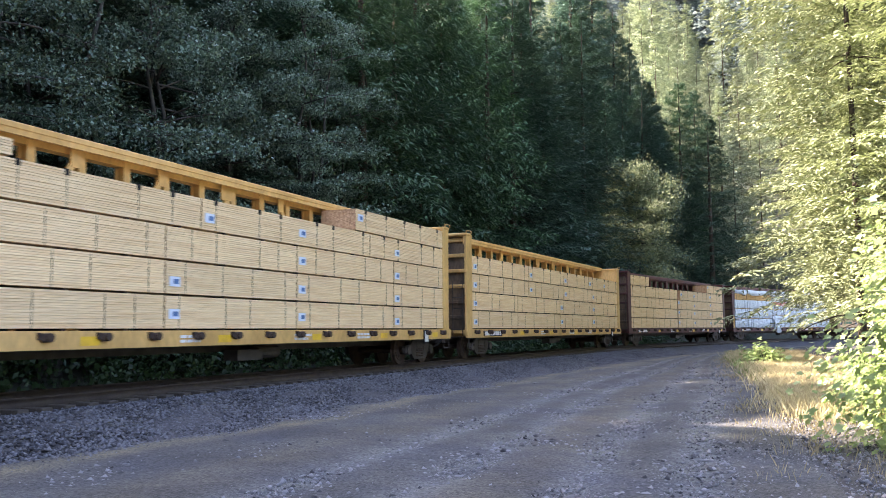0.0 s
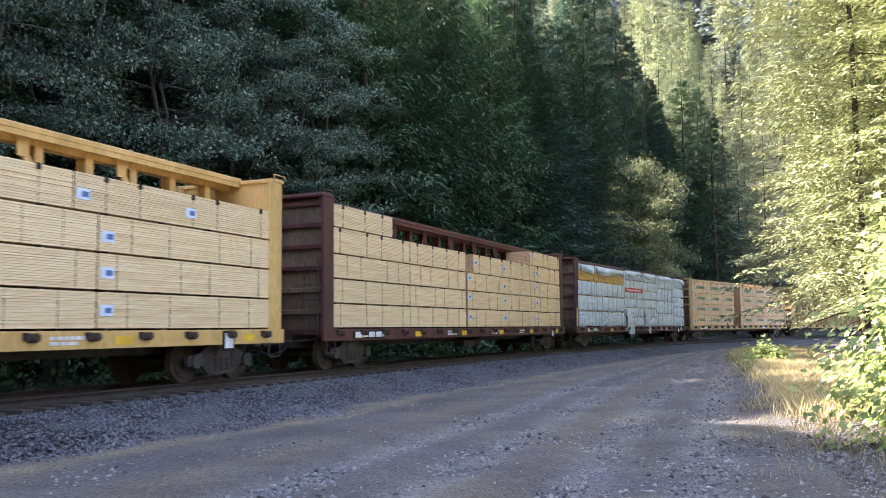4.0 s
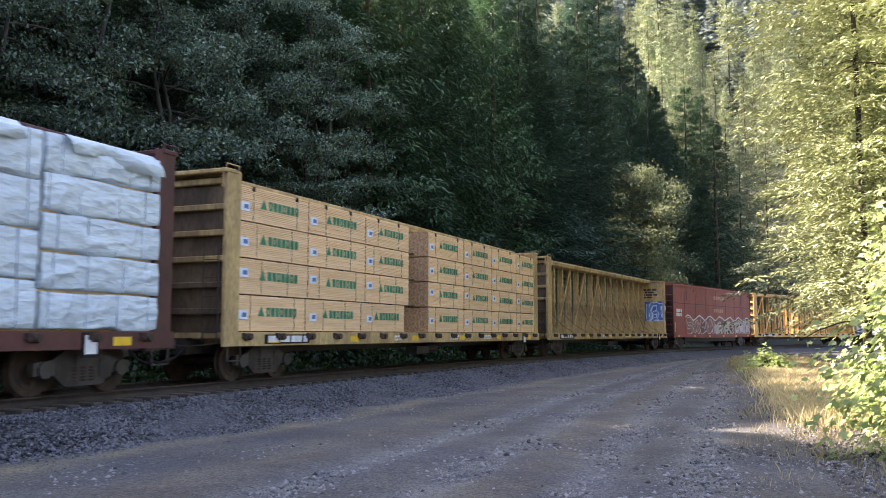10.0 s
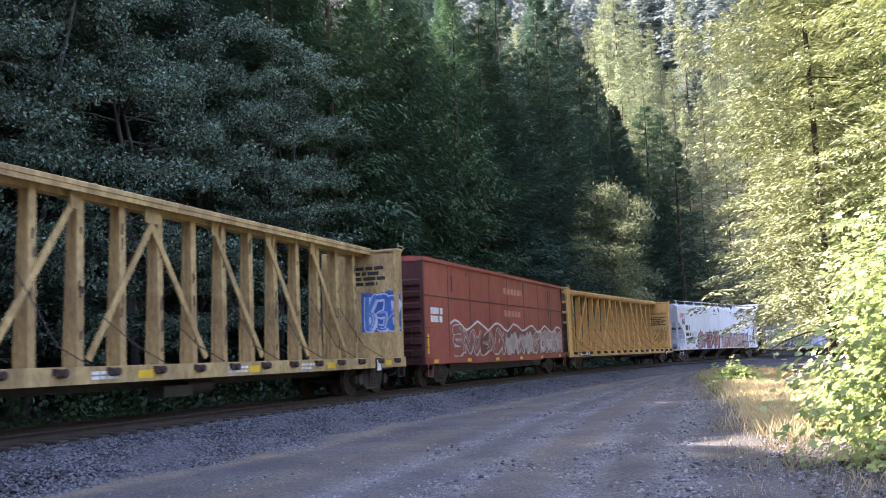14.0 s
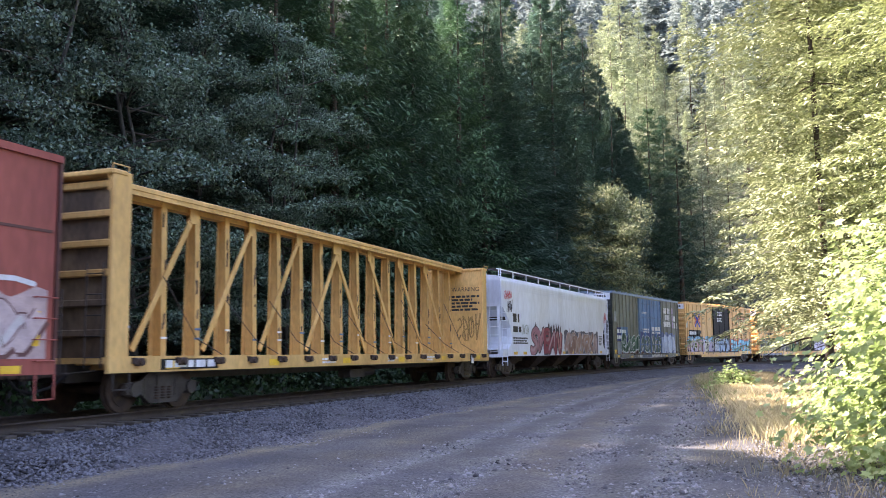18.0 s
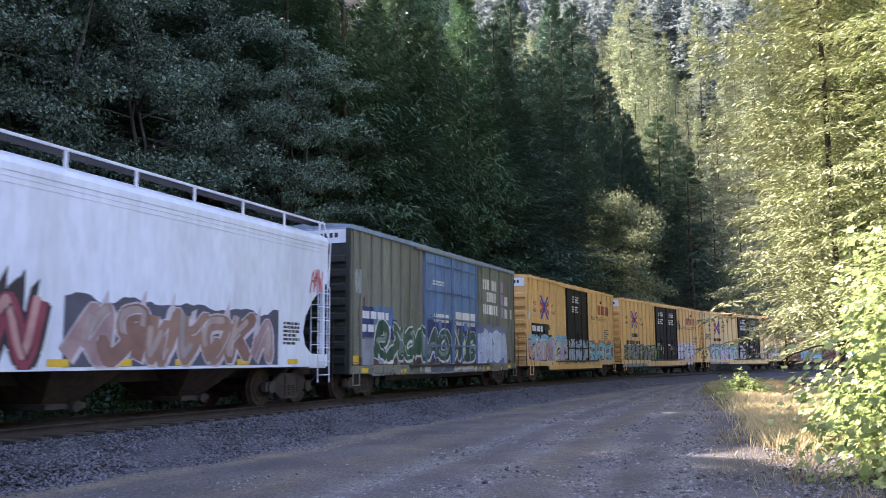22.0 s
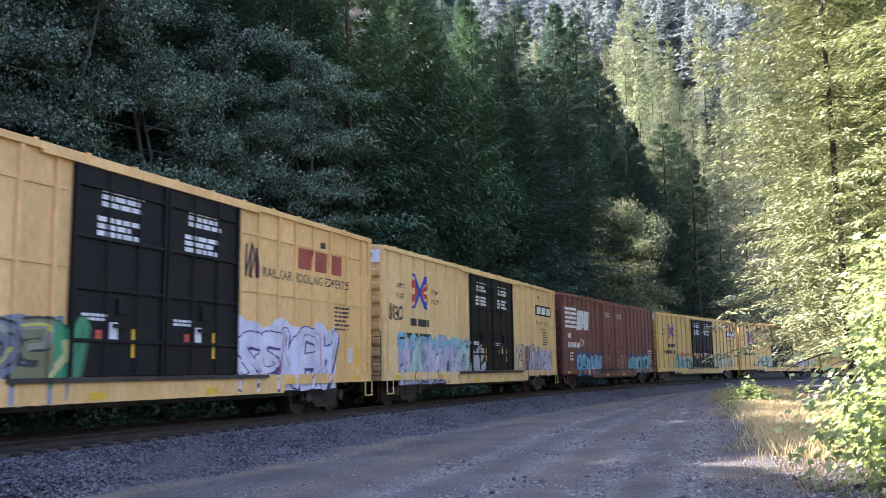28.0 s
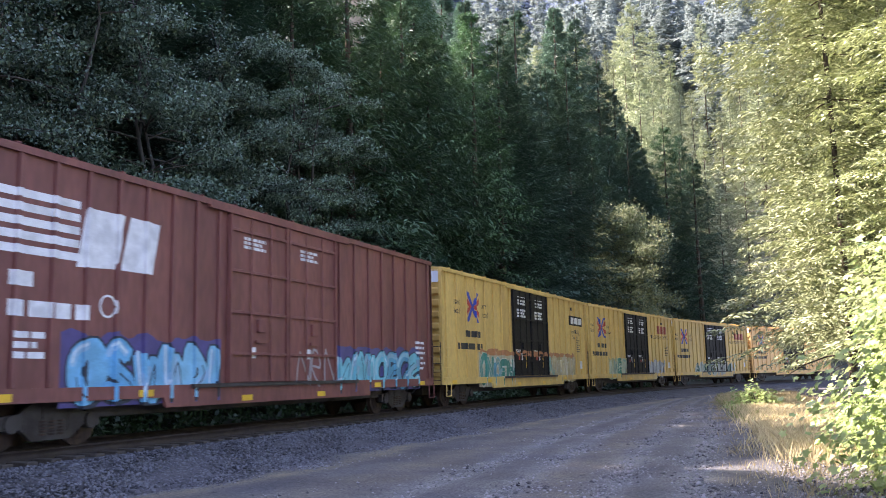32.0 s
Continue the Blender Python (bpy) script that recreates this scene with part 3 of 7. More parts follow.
_bundles, _straps = {}, {}
TAGMESH = shared("paper_tag", rect(0, 0.33, 0, 0.20, 0), TAG)
TAGPRINT = shared("tag_print", rect(0.12, 0.29, 0.05, 0.15, -0.003), TAGINK)
STICK = shared("dunnage", box(0, 0.09, 0, 1.08, 0, 0.035), RUST)
CORNER = shared("corner_guard", box(-0.05, 0.05, -0.015, 0.06, -0.10, 0.012, bevel=0.004), BLACK)


def bundle(car, x, z, L, H, mat=None, y=-1.36, D=1.12, tags=(), straps=True, label="", seed=0, guards=False):
    mat = mat or LUMBER
    key = (round(L, 2), round(H, 2), round(D, 2), seed % 3, mat.name)
    if key not in _bundles:
        me = lumber_mesh(L, H, D, len(_bundles))
        me.materials.append(mat)
        me.materials.append(ENDGRAIN)
        for f in me.polygons:
            if abs(f.normal.x) > 0.9:
                f.material_index = 1
        _bundles[key] = me
    ob = part("lumber_bundle", _bundles[key], None, car, label, pose(x, y, z))
    if straps:
        n = max(2, round(L / 1.3))
        k2 = round(H, 2)
        if k2 not in _straps:
            _straps[k2] = shared("strap", box(0, 0.008, -0.0085, 0.10, -0.002, H + 0.004), STRAP)
        for k in range(n):
            xs = L * (k + 0.5) / n + 0.22 * math.sin(seed * 7 + k * 3 + x)
            part("strap", _straps[k2], None, ob, "", pose(xs, 0, 0))
            if guards:
                part("corner_guard", CORNER, None, ob, "", pose(xs, 0, H))
    for tx, tz in tags:
        part("paper_tag", TAGMESH, None, ob, "small white and blue paper tag", pose(tx, -0.016, tz))
        part("tag_print", TAGPRINT, None, ob, "blue print as plain bars", pose(tx, -0.016, tz))
    return ob


def stickers(car, x0, x1, z, y=-1.34):
    """Dunnage strips between two tiers."""
    x = x0 + 0.2
    while x < x1:
        part("dunnage", STICK, None, car, "", pose(x, y, z))
        x += 1.5


# ---- centre-beam flat car ----
def centerbeam(name, front, rear, paint, label, seed=0, empty=False):
    L = rear - front
    car = car_thing(name, front, rear, label, "centerbeam flatcar")
    h = L / 2
    bm = box(-h, h, -1.40, 1.40, 0.98, 1.10)
    for y0, y1 in ((-1.42, -1.34), (1.34, 1.42)):
        box(-h - 0.05, h + 0.05, y0, y1, 0.80, 1.12, bm)
    part("center_sill", box(-h, h, -0.35, 0.35, 0.62, 0.978), STEEL, car, "dark steel centre sill")
    for k in range(16):
        x = -h + L * (k + 0.5) / 16
        plate([(x - 0.05, 0.98), (x + 0.05, 0.98), (x + 0.05, 0.85), (x - 0.05, 0.85)], -1.34, 1.34, bm)
    part("deck", bm, paint, car)
    # bulkheads
    for way in (-1, 1):
        x = way * (h - 0.16)
        xw = x - way * 0.12
        e = part("bulkhead", box(xw - 0.03, xw + 0.03, -1.30, 1.30, 0.95, 4.62), paint, car)
        # Outer face coloured darker: real dirt plus the shade of the recess.
        part("dirty_shaded_face", box(min(xw + way * 0.032, xw + way * 0.036), max(xw + way * 0.032, xw + way * 0.036), -1.27, 1.27, 0.98, 4.6), GRIMESHADE, e, "outer face of the bulkhead, darkened by grime and painted shade")
        for y in (-1.38, 1.38):
            xa, xb = (x - 0.36, x + 0.16) if way > 0 else (x - 0.16, x + 0.36)
            part("bulkhead_post", box(xa, xb, min(y, y * 0.93), max(y, y * 0.93), 1.10, 4.70, bevel=0.012), paint, e)
        for k in range(6):
            z = 1.5 + k * 0.58
            xo = xw + way * 0.037
            part("bulkhead_rib", box(min(xo, xo + way * 0.12), max(xo, xo + way * 0.12), -1.27, 1.27, z, z + 0.14, bevel=0.02), GRIMESHADE if z < 2.4 else paint, e)
        part("top_cap", box(x - 0.22, x + 0.22, -1.40, 1.40, 4.62, 4.72, bevel=0.02), paint, e)
        for y in (-1.25, 1.25):
            part("gusset", plate([(x + way * 0.06, 4.62), (x + way * 0.16, 4.62), (x + way * 0.16, 4.3)], y - 0.02, y + 0.02), paint, e)
        xo = x + way * 0.17
        ladder(car, xo, xo, -1.2, -0.8, 0.9, 2.9, 5, STEEL)
        grab(car, [(x - 0.25, -1.42, 4.72), (x - 0.25, -1.42, 4.80), (x + 0.2, -1.42, 4.80), (x + 0.2, -1.42, 4.72)], paint)
        # stirrup step and uncoupling lever
        grab(car, [(way * (h - 0.1), -1.40, 0.82), (way * (h - 0.1), -1.40, 0.48), (way * (h - 0.55), -1.40, 0.48), (way * (h - 0.55), -1.40, 0.82)], r=0.018)
        grab(car, [(way * (h + 0.15), -1.2, 0.85), (way * (h + 0.22), -0.6, 0.8), (way * (h + 0.4), -0.1, 0.85)])
        coupler(car, way * h, way)
    # centre truss
    bm = box(-h + 0.3, h - 0.3, -0.42, 0.42, 4.66, 4.78, bevel=0.015)
    box(-h + 0.3, h - 0.3, -0.10, 0.10, 4.50, 4.66, bm)
    for y0 in (-0.40, 0.36):
        box(-h + 0.3, h - 0.3, y0, y0 + 0.04, 4.56, 4.66, bm)
    part("top_chord", bm, paint, car)
    step, first_x = 1.235, -9.55
    pm = bar((0, -0.17, 1.10), (0, -0.11, 4.60), 0.19, 0.025)
    bar((0, 0.17, 1.10), (0, 0.11, 4.60), 0.19, 0.025, pm)
    plate([(-0.02, 1.10), (0.02, 1.10), (0.02, 4.60), (-0.02, 4.60)], -0.11, 0.11, pm)
    pme = shared("post", pm, paint)
    lift = shared("lifting_slot", box(-0.03, 0.03, -0.004, 0.0, -0.12, 0.12), BLACK)
    for k in range(17):
        po = part("post", pme, None, car, "", pose(first_x + step * k, 0, 0))
        if k % 3 == 0:
            part("slot", lift, None, po, "", pose(0, -0.156, 2.6))
    for k in range(4):
        x = first_x + 0.15 + 2.48 * k
        for lo, hi in ((x, x + 2.08), (-x, -x - 2.08)):
            part("diagonal", bar((lo, -0.21, 1.25), (hi, -0.16, 4.40), 0.15, 0.04), paint, car)
            part("gusset_plate", plate([(hi - 0.15, 4.62), (hi + 0.15, 4.62), (hi + 0.12, 4.25), (hi - 0.12, 4.25)], -0.20, -0.17), paint, car)
    if empty:
        # loose tie-down cables hang from the truss, and the posts are scuffed
        rng = random.Random(seed)
        for k in range(17):
            for _ in range(4):
                z, x, hh = rng.uniform(1.3, 4.1), first_x + step * k + rng.uniform(-0.08, 0.02), rng.uniform(0.08, 0.42)
                y = -0.1835 + 0.06 * (z - 1.1) / 3.5
                part("scuff", plate([(x, z), (x + 0.06, z + 0.02), (x + 0.075, z + hh), (x + 0.01, z + hh * 0.8)], y - 0.002, y + 0.012), RUST if rng.random() < 0.8 else GRIMESHADE, car, "dark worn scuff on the post's paint")
        for k in range(9):
            x = first_x + 1.0 + 2.2 * k + rng.uniform(-0.3, 0.3)
            z = rng.uniform(1.9, 3.2)
            part("cable", tube([(x, -0.30, z), (x + 0.5, -0.85, 1.5), (x + 0.75, -1.36, 1.14)], 0.012, None, 5), STEEL, car, "loose dark tie-down cable")
    # winches along the side sill
    wm = bmesh.new()
    box(-0.10, 0.10, -0.09, 0.0, -0.10, 0.05, wm, 0.02)
    disc(0.0, -0.10, -0.02, 0.075, 0.10, wm, 10)
    box(-0.17, -0.09, -0.06, 0.0, -0.06, 0.06, wm)
    wme = bpy.data.meshes.new("winch")
    wm.to_mesh(wme)
    wm.free()
    wme.materials.append(RUST)
    n = 17
    for k in range(n):
        x = -h + 0.75 + (L - 1.5) * k / (n - 1)
        part("winch", wme, None, car, "", pose(x, -1.42, 1.03))
    # reflectors and stencils on the side sill
    for k in range(6):
        x = -h + 1.6 + (L - 3.2) * k / 5
        part("reflector", rect(x, x + 0.46, 0.86, 1.02, -1.426), REFLECT, car)
    bm = rect(-h + 1.45, -h + 3.4, 0.84, 1.06, -1.4255)
    part("stencil_panel", bm, BLACK, car)
    bars("car_number", -h + 1.6, -h + 3.3, 0.86, 1.05, 1, -1.4295, PLATE, car, seed, "white stencilled marks", 0.2)
    for k, x in enumerate((-3.2, 1.1, 4.4)):
        bars("stencil", x, x + 0.8, 0.86, 1.04, 2, -1.426, PLATE, car, seed + k)
    bm = box(h - 2.35, h - 1.98, -1.455, -1.42, 0.66, 1.10)
    part("placard_holder", bm, BLACK, car)
    pl = rect(h - 2.31, h - 2.02, 0.72, 1.05, -1.459)
    part("placard", pl, PLATE, car)
    bm = box(-0.5, 0.5, -0.9, -0.5, 0.42, 0.66, disc(0.9, -0.7, 0.6, 0.16, 0.9, None, 12, axis="X"))
    part("brake_gear", bm, STEEL, car)
    trucks(car, -h + 1.95, h - 1.95)
    return car


# ---- paint that follows the posts and doors of a side ----
RELIEF = {}


def follow(bm, car, lift):
    """Lays a flat painted shape on the side: out over posts and doors, in on the panels."""
    for x0, x1, y in RELIEF.get(car.name, ()):
        xs = [v.co.x for v in bm.verts]
        if not xs or x1 < min(xs) or x0 > max(xs):
            continue
        for x in (x0 - 0.008, x0, x1, x1 + 0.008):
            bmesh.ops.bisect_plane(bm, geom=bm.verts[:] + bm.edges[:] + bm.faces[:], plane_co=(x, 0, 0), plane_no=(1, 0, 0))
    for v in bm.verts:
        y = SIDE.get(car.name, -1.37)
        for x0, x1, yy in RELIEF.get(car.name, ()):
            if x0 - 0.001 <= v.co.x <= x1 + 0.001:
                y = min(y, yy)
        v.co.y += y - lift
    return bm


SIDE = {}
_sprays = {}


def spray(r, g, b):
    key = (r, g, b)
    if key not in _sprays:
        _sprays[key] = material("spray_paint", key, 0.55, dark=tuple(c * 0.75 for c in key), scale=2.5, grain=30, amount=0.25, bump=0.0)
    return _sprays[key]


GLYPHS = (((0.9, 0.85), (0.5, 1.0), (0.1, 0.75), (0.5, 0.5), (0.9, 0.25), (0.5, 0.0), (0.1, 0.15)),
          ((0.05, 0.0), (0.45, 1.0), (0.9, 0.0), (0.7, 0.42), (0.25, 0.42)),
          ((0.9, 1.0), (0.15, 0.95), (0.1, 0.5), (0.7, 0.52), (0.1, 0.5), (0.12, 0.05), (0.95, 0.0)),
          ((0.1, 0.0), (0.12, 1.0), (0.8, 0.85), (0.7, 0.55), (0.15, 0.5), (0.9, 0.0)),
          ((0.12, 1.0), (0.1, 0.0), (0.15, 0.45), (0.9, 1.0), (0.4, 0.6), (0.95, 0.05)),
          ((0.5, 1.0), (0.1, 0.7), (0.15, 0.2), (0.55, 0.0), (0.9, 0.3), (0.85, 0.75), (0.5, 1.0)),
          ((0.05, 1.0), (0.3, 0.0), (0.5, 0.7), (0.7, 0.0), (0.95, 1.0)),
          ((0.1, 0.0), (0.1, 1.0), (0.85, 0.05), (0.9, 1.0)))


def ribbon(bm, pts, half, y, index):
    """A thick brush stroke in x and z, with round joints."""
    for i, (p, q) in enumerate(zip(pts[:-1], pts[1:])):
        dx, dz = q[0] - p[0], q[1] - p[1]
        ln = math.hypot(dx, dz) or 1
        nx, nz = -dz / ln * half, dx / ln * half
        f = bm.faces.new([bm.verts.new((a, y - i * 0.00008, b)) for a, b in ((p[0] - nx, p[1] - nz), (q[0] - nx, q[1] - nz), (q[0] + nx, q[1] + nz), (p[0] + nx, p[1] + nz))])
        f.material_index = index
        f = bm.faces.new([bm.verts.new((q[0] + half * 1.02 * math.cos(k * 1.047), y - i * 0.00008 - 0.00004, q[1] + half * 1.02 * math.sin(k * 1.047))) for k in range(6)])
        f.material_index = index


def curved(pts, k=3):
    """A smooth curve through the points."""
    p = [pts[0], *pts, pts[-1]]
    out = []
    for i in range(1, len(p) - 2):
        for j in range(k):
            t = j / k
            out.append(tuple(0.5 * (2 * p[i][c] + (p[i + 1][c] - p[i - 1][c]) * t + (2 * p[i - 1][c] - 5 * p[i][c] + 4 * p[i + 1][c] - p[i + 2][c]) * t * t
                                    + (3 * p[i][c] - p[i - 1][c] - 3 * p[i + 1][c] + p[i + 2][c]) * t ** 3) for c in (0, 1)))
    return out + [pts[-1]]


def graffiti(car, x0, x1, z0, z1, n, fills, outline, seed, back=None, half=0.11, edge=0.045, shine=None, label="", m=None, lean=0.15, flames=0, lift=0.003):
    """Spray-painted lettering-like shapes that spell nothing: fat packed strokes with an outline, a drop shadow and a lighter tone inside; thin ones are scrawls."""
    rng = random.Random(seed)
    fat = half >= 0.03
    pale = [tuple(min(1, c * 0.72 + 0.2) for c in k) for k in fills]
    colours = [outline, *fills, *pale] + ([back] if back else []) + ([shine] if shine else [])
    mats = [spray(*k) for k in colours]
    nf = len(fills)
    bm = bmesh.new()
    W, H = (x1 - x0) / n, z1 - z0
    if fat and H > 0.6:
        half = max(half, min(0.19 * W, 0.15 * H))
    if back:
        k = n * 8
        waves = [(rng.uniform(0.6, 1.6) / W, rng.random() * 6) for _ in range(3)]
        tops = []
        for i in range(k + 1):
            x = x0 - 0.15 + (x1 - x0 + 0.3) * i / k
            tops.append((x, z1 + H * (0.05 + 0.09 * sum(abs(math.sin(x * f * 2 + p)) - 0.6 for f, p in waves)) + rng.uniform(-0.02, 0.02)))
        for (ax, az), (bx, bz) in zip(tops[:-1], tops[1:]):
            f = bm.faces.new([bm.verts.new(c) for c in ((ax, 0, z0 - 0.03), (bx, 0, z0 - 0.03), (bx, 0, bz), (ax, 0, az))])
            f.material_index = 1 + 2 * nf
    for k in range(flames):
        x, w = rng.uniform(x0, x1), rng.uniform(0.10, 0.22)
        top = z1 + rng.uniform(0.0, 0.28) * H
        f = bm.faces.new([bm.verts.new((a, -0.0004 - 0.00003 * k, b)) for a, b in ((x - w, z0 + 0.5 * H), (x + w, z0 + 0.5 * H), (x + w * 0.8 + 0.05, z1 - 0.1 * H), (x + 0.18, top), (x - w * 0.2, z1 - 0.05 * H))])
        f.material_index = 0
    for i in range(n):
        g = GLYPHS[rng.randrange(len(GLYPHS))]
        if rng.random() < 0.5:
            g = [(1 - a, b) for a, b in g]
        if rng.random() < 0.5:
            g = [(a, 1 - b) for a, b in g]
        kx, kz = rng.uniform(0.95, 1.2), rng.uniform(0.85, 1.08)
        pts = [(x0 + W * (i + 0.04 + px * kx * 0.9) + lean * (pz - 0.5) * W + rng.uniform(-0.1, 0.1) * W, z0 + half + (H - 2 * half) * pz * kz + rng.uniform(-0.06, 0.06) * H) for px, pz in g]
        if rng.random() < 0.6:
            pts.append((pts[-1][0] + rng.uniform(-0.3, 0.5) * W, z0 + half + rng.uniform(0.0, 0.25) * H))
        pts = curved(pts, 3 if fat else 2)
        tone = rng.randrange(nf)
        if fat:
            ribbon(bm, [(a + 0.06, b - 0.05) for a, b in pts], half + edge * 0.7, -0.0015 - 0.0001 * i, 0)
        ribbon(bm, pts, half + edge, -0.004 - 0.0001 * i, 0)
        ribbon(bm, pts, half, -0.0085 - 0.0001 * i, 1 + tone)
        if fat and H > 0.6:
            a = rng.randrange(0, max(1, len(pts) - 9))
            ribbon(bm, [(p - half * 0.25, q + half * 0.3) for p, q in pts[a:a + rng.randrange(5, 10)]], half * 0.42, -0.0125 - 0.0001 * i, 1 + nf + rng.randrange(nf))
            # thin inner lines part the strokes
            a = rng.randrange(0, max(1, len(pts) - 6))
            ribbon(bm, [(p + half * 0.3, q - half * 0.1) for p, q in pts[a:a + 6]], max(0.012, edge * 0.32), -0.0155 - 0.0001 * i, 0)
        if shine:
            ribbon(bm, [(a - half * 0.35, b + half * 0.4) for a, b in pts[:5]], half * 0.14, -0.0185, len(mats) - 1)
    # spray does not run below the panel
    low = [v for v in bm.verts if v.co.z < z0 - 0.06]
    for v in low:
        v.co.z = z0 - 0.06
    for f in bm.faces:
        f.normal_update()
        if f.normal.y > 0:
            f.normal_flip()
    if m is None:
        follow(bm, car, lift)
    me = bpy.data.meshes.new("graffiti")
    bm.to_mesh(me)
    bm.free()
    for k in mats:
        me.materials.append(k)
    return part("graffiti", me, None, car, label, m)


def painted(name, shapes, mat, car, lift=0.003, label=""):
    """Painted shapes, each a list of points in x and z."""
    for group in ([[p] for p in shapes] if len(shapes) < 24 else [shapes]):
        bm = bmesh.new()
        for pts in group:
            sheet(pts, 0, bm)
        follow(bm, car, lift)
        ob = part(name, bm, mat, car, label)
    return ob


def quad(x0, x1, z0, z1, lean=0.0):
    return [(x0, z0), (x1, z0), (x1 + lean, z1), (x0 + lean, z1)]


def words(name, text, size, x, z, mat, car, label="", lean=0.0):
    """Words painted on the side, cut where posts cross them."""
    cu = bpy.data.curves.new(name, "FONT")
    cu.body, cu.size, cu.shear, cu.resolution_u = text, size, lean, 2
    tmp = bpy.data.objects.new(name, cu)
    me = bpy.data.meshes.new_from_object(tmp)
    bpy.data.objects.remove(tmp)
    bm = bmesh.new()
    bm.from_mesh(me)
    bpy.data.meshes.remove(me)
    for v in bm.verts:
        v.co = (v.co.x + x, 0, v.co.y + z)
    for f in bm.faces:
        f.normal_update()
        if f.normal.y > 0:
            f.normal_flip()
    follow(bm, car, 0.003)
    return part(name, bm, mat, car, label)


def line_bars(name, x0, x1, z0, z1, rows, mat, car, seed=0, label="", gap=0.35, lift=0.004):
    rng = random.Random(seed)
    shapes, h = [], (z1 - z0) / rows
    for r in range(rows):
        z, x = z1 - (r + 1) * h + h * gap / 2, x0
        stop = x1 - rng.random() * 0.25 * (x1 - x0) * (r % 2)
        while x < stop - h * 0.3:
            w = min(h * rng.uniform(0.9, 2.6), stop - x)
            shapes.append(quad(x, x + w, z, z + h * (1 - gap)))
            x += w + h * 0.35
    bm = bmesh.new()
    for pts in shapes:
        sheet(pts, 0, bm)
    follow(bm, car, lift)
    return part(name, bm, mat, car, label)


# ---- box cars ----
def boxcar(name, front, rear, paint, label, top=5.08, door=(-2.4, 2.5), door_paint=None, doors=2, left=(), right=(), rows=(), roof=None, endpaint=None, inset=1.5, sill=0.80, belly=0.60,
           smooth=False, endplate=True, rib=0.045, rods=2):
    L = rear - front
    h = L / 2
    car = car_thing(name, front, rear, label, "boxcar")
    endpaint = endpaint or paint
    relief = []
    part("body", box(-h + 0.06, h - 0.06, -1.37, 1.37, sill + 0.2, top - 0.16), paint, car)
    rf = bmesh.new()
    vs = [(-1.44, top - 0.18), (-1.44, top - 0.05), (-0.7, top + 0.02), (0, top + 0.05), (0.7, top + 0.02), (1.44, top - 0.05), (1.44, top - 0.18)]
    a = [rf.verts.new((-h, y, z)) for y, z in vs]
    b = [rf.verts.new((h, y, z)) for y, z in vs]
    rf.faces.new(a[::-1])
    rf.faces.new(b)
    for i in range(len(vs)):
        rf.faces.new((a[i - 1], a[i], b[i], b[i - 1]))
    bmesh.ops.recalc_face_normals(rf, faces=rf.faces)
    roof_ob = part("roof", rf, roof or paint, car)
    rr = shared("roof_rib", box(-0.03, 0.03, -1.2, 1.2, top - 0.02, top + 0.07), roof or paint)
    n = int(L / 1.2)
    for k in range(1, n):
        part("roof_rib", rr, None, roof_ob, "", pose(-h + L * k / n, 0, 0))
    for y in (-1.43, 1.43):
        y0, y1 = min(y, y * 0.95), max(y, y * 0.95)
        part("side_sill", plate([(-h + 0.03, sill + 0.24), (-h + 0.03, sill), (-h + inset * 2 + 0.2, sill), (-h + inset * 2 + 0.3, belly), (h - inset * 2 - 0.3, belly), (h - inset * 2 - 0.2, sill),
                                 (h - 0.03, sill), (h - 0.03, sill + 0.24)], y0, y1), paint, car)
    # corrugated ends
    for way in (-1, 1):
        x = way * (h - 0.06)
        e = part("end_wall", box(min(x, x + way * 0.02), max(x, x + way * 0.02), -1.40, 1.40, sill, top - 0.16), endpaint, car)
        d = 0.36
        cm = shared("corrugation", plate([(0, 0), (way * 0.12, 0.07), (way * 0.12, d - 0.13), (0, d - 0.06)], -1.28, 1.28), endpaint)
        z = sill + 0.25
        while z < top - 0.95:
            part("corrugation", cm, None, e, "", pose(x + way * 0.015, 0, z))
            z += 0.42
        for y in (-1.40, 1.28):
            part("corner_post", box(min(x, x + way * 0.09), max(x, x + way * 0.09), y, y + 0.12, sill, top - 0.16), endpaint, e)
        if endplate:
            part("end_plate", box(min(x, x + way * 0.06), max(x, x + way * 0.06), -1.27, 1.27, top - 0.58, top - 0.12), WHITE, e, "pale upper end sheet")
            xm = x + way * 0.063
            for k in range(5):
                y0 = -1.0 + k * 0.17
                part("end_mark", box(xm - 0.002, xm + 0.002, y0, y0 + 0.11, top - 0.42, top - 0.28), INK, e)
        xo = x + way * 0.20
        ladder(car, xo, xo, -1.36, -0.95, 0.8, 2.3, 5, STEEL)
        grab(car, [(way * (h - 0.08), -1.47, 0.82), (way * (h - 0.08), -1.47, 0.40), (way * (h - 0.5), -1.47, 0.40), (way * (h - 0.5), -1.47, 0.82)], paint, 0.018)
        for k in range(4):
            z = 1.05 + 0.36 * k
            grab(car, [(way * (h - 0.06), -1.38, z), (way * (h - 0.06), -1.47, z), (way * (h - 0.50), -1.47, z), (way * (h - 0.50), -1.38, z)], paint)
        coupler(car, way * (h - 0.05), way)
    if not smooth:
        xa, xb = door
        rme = shared("side_post", box(-rib, rib, -0.06, 0.0, sill + 0.24, top - 0.17, bevel=0.01), paint)
        for x in (*left, *right):
            part("side_post", rme, None, car, "", pose(x, -1.37, 0))
            relief.append((x - rib, x + rib, -1.43))
        for x0, x1 in ((-h + 0.05, xa - 0.1), (xb + 0.1, h - 0.05)):
            for z in rows:
                part("side_rail", box(x0, x1, -1.395, -1.37, z - 0.035, z + 0.035), paint, car)
        dp = door_paint or paint
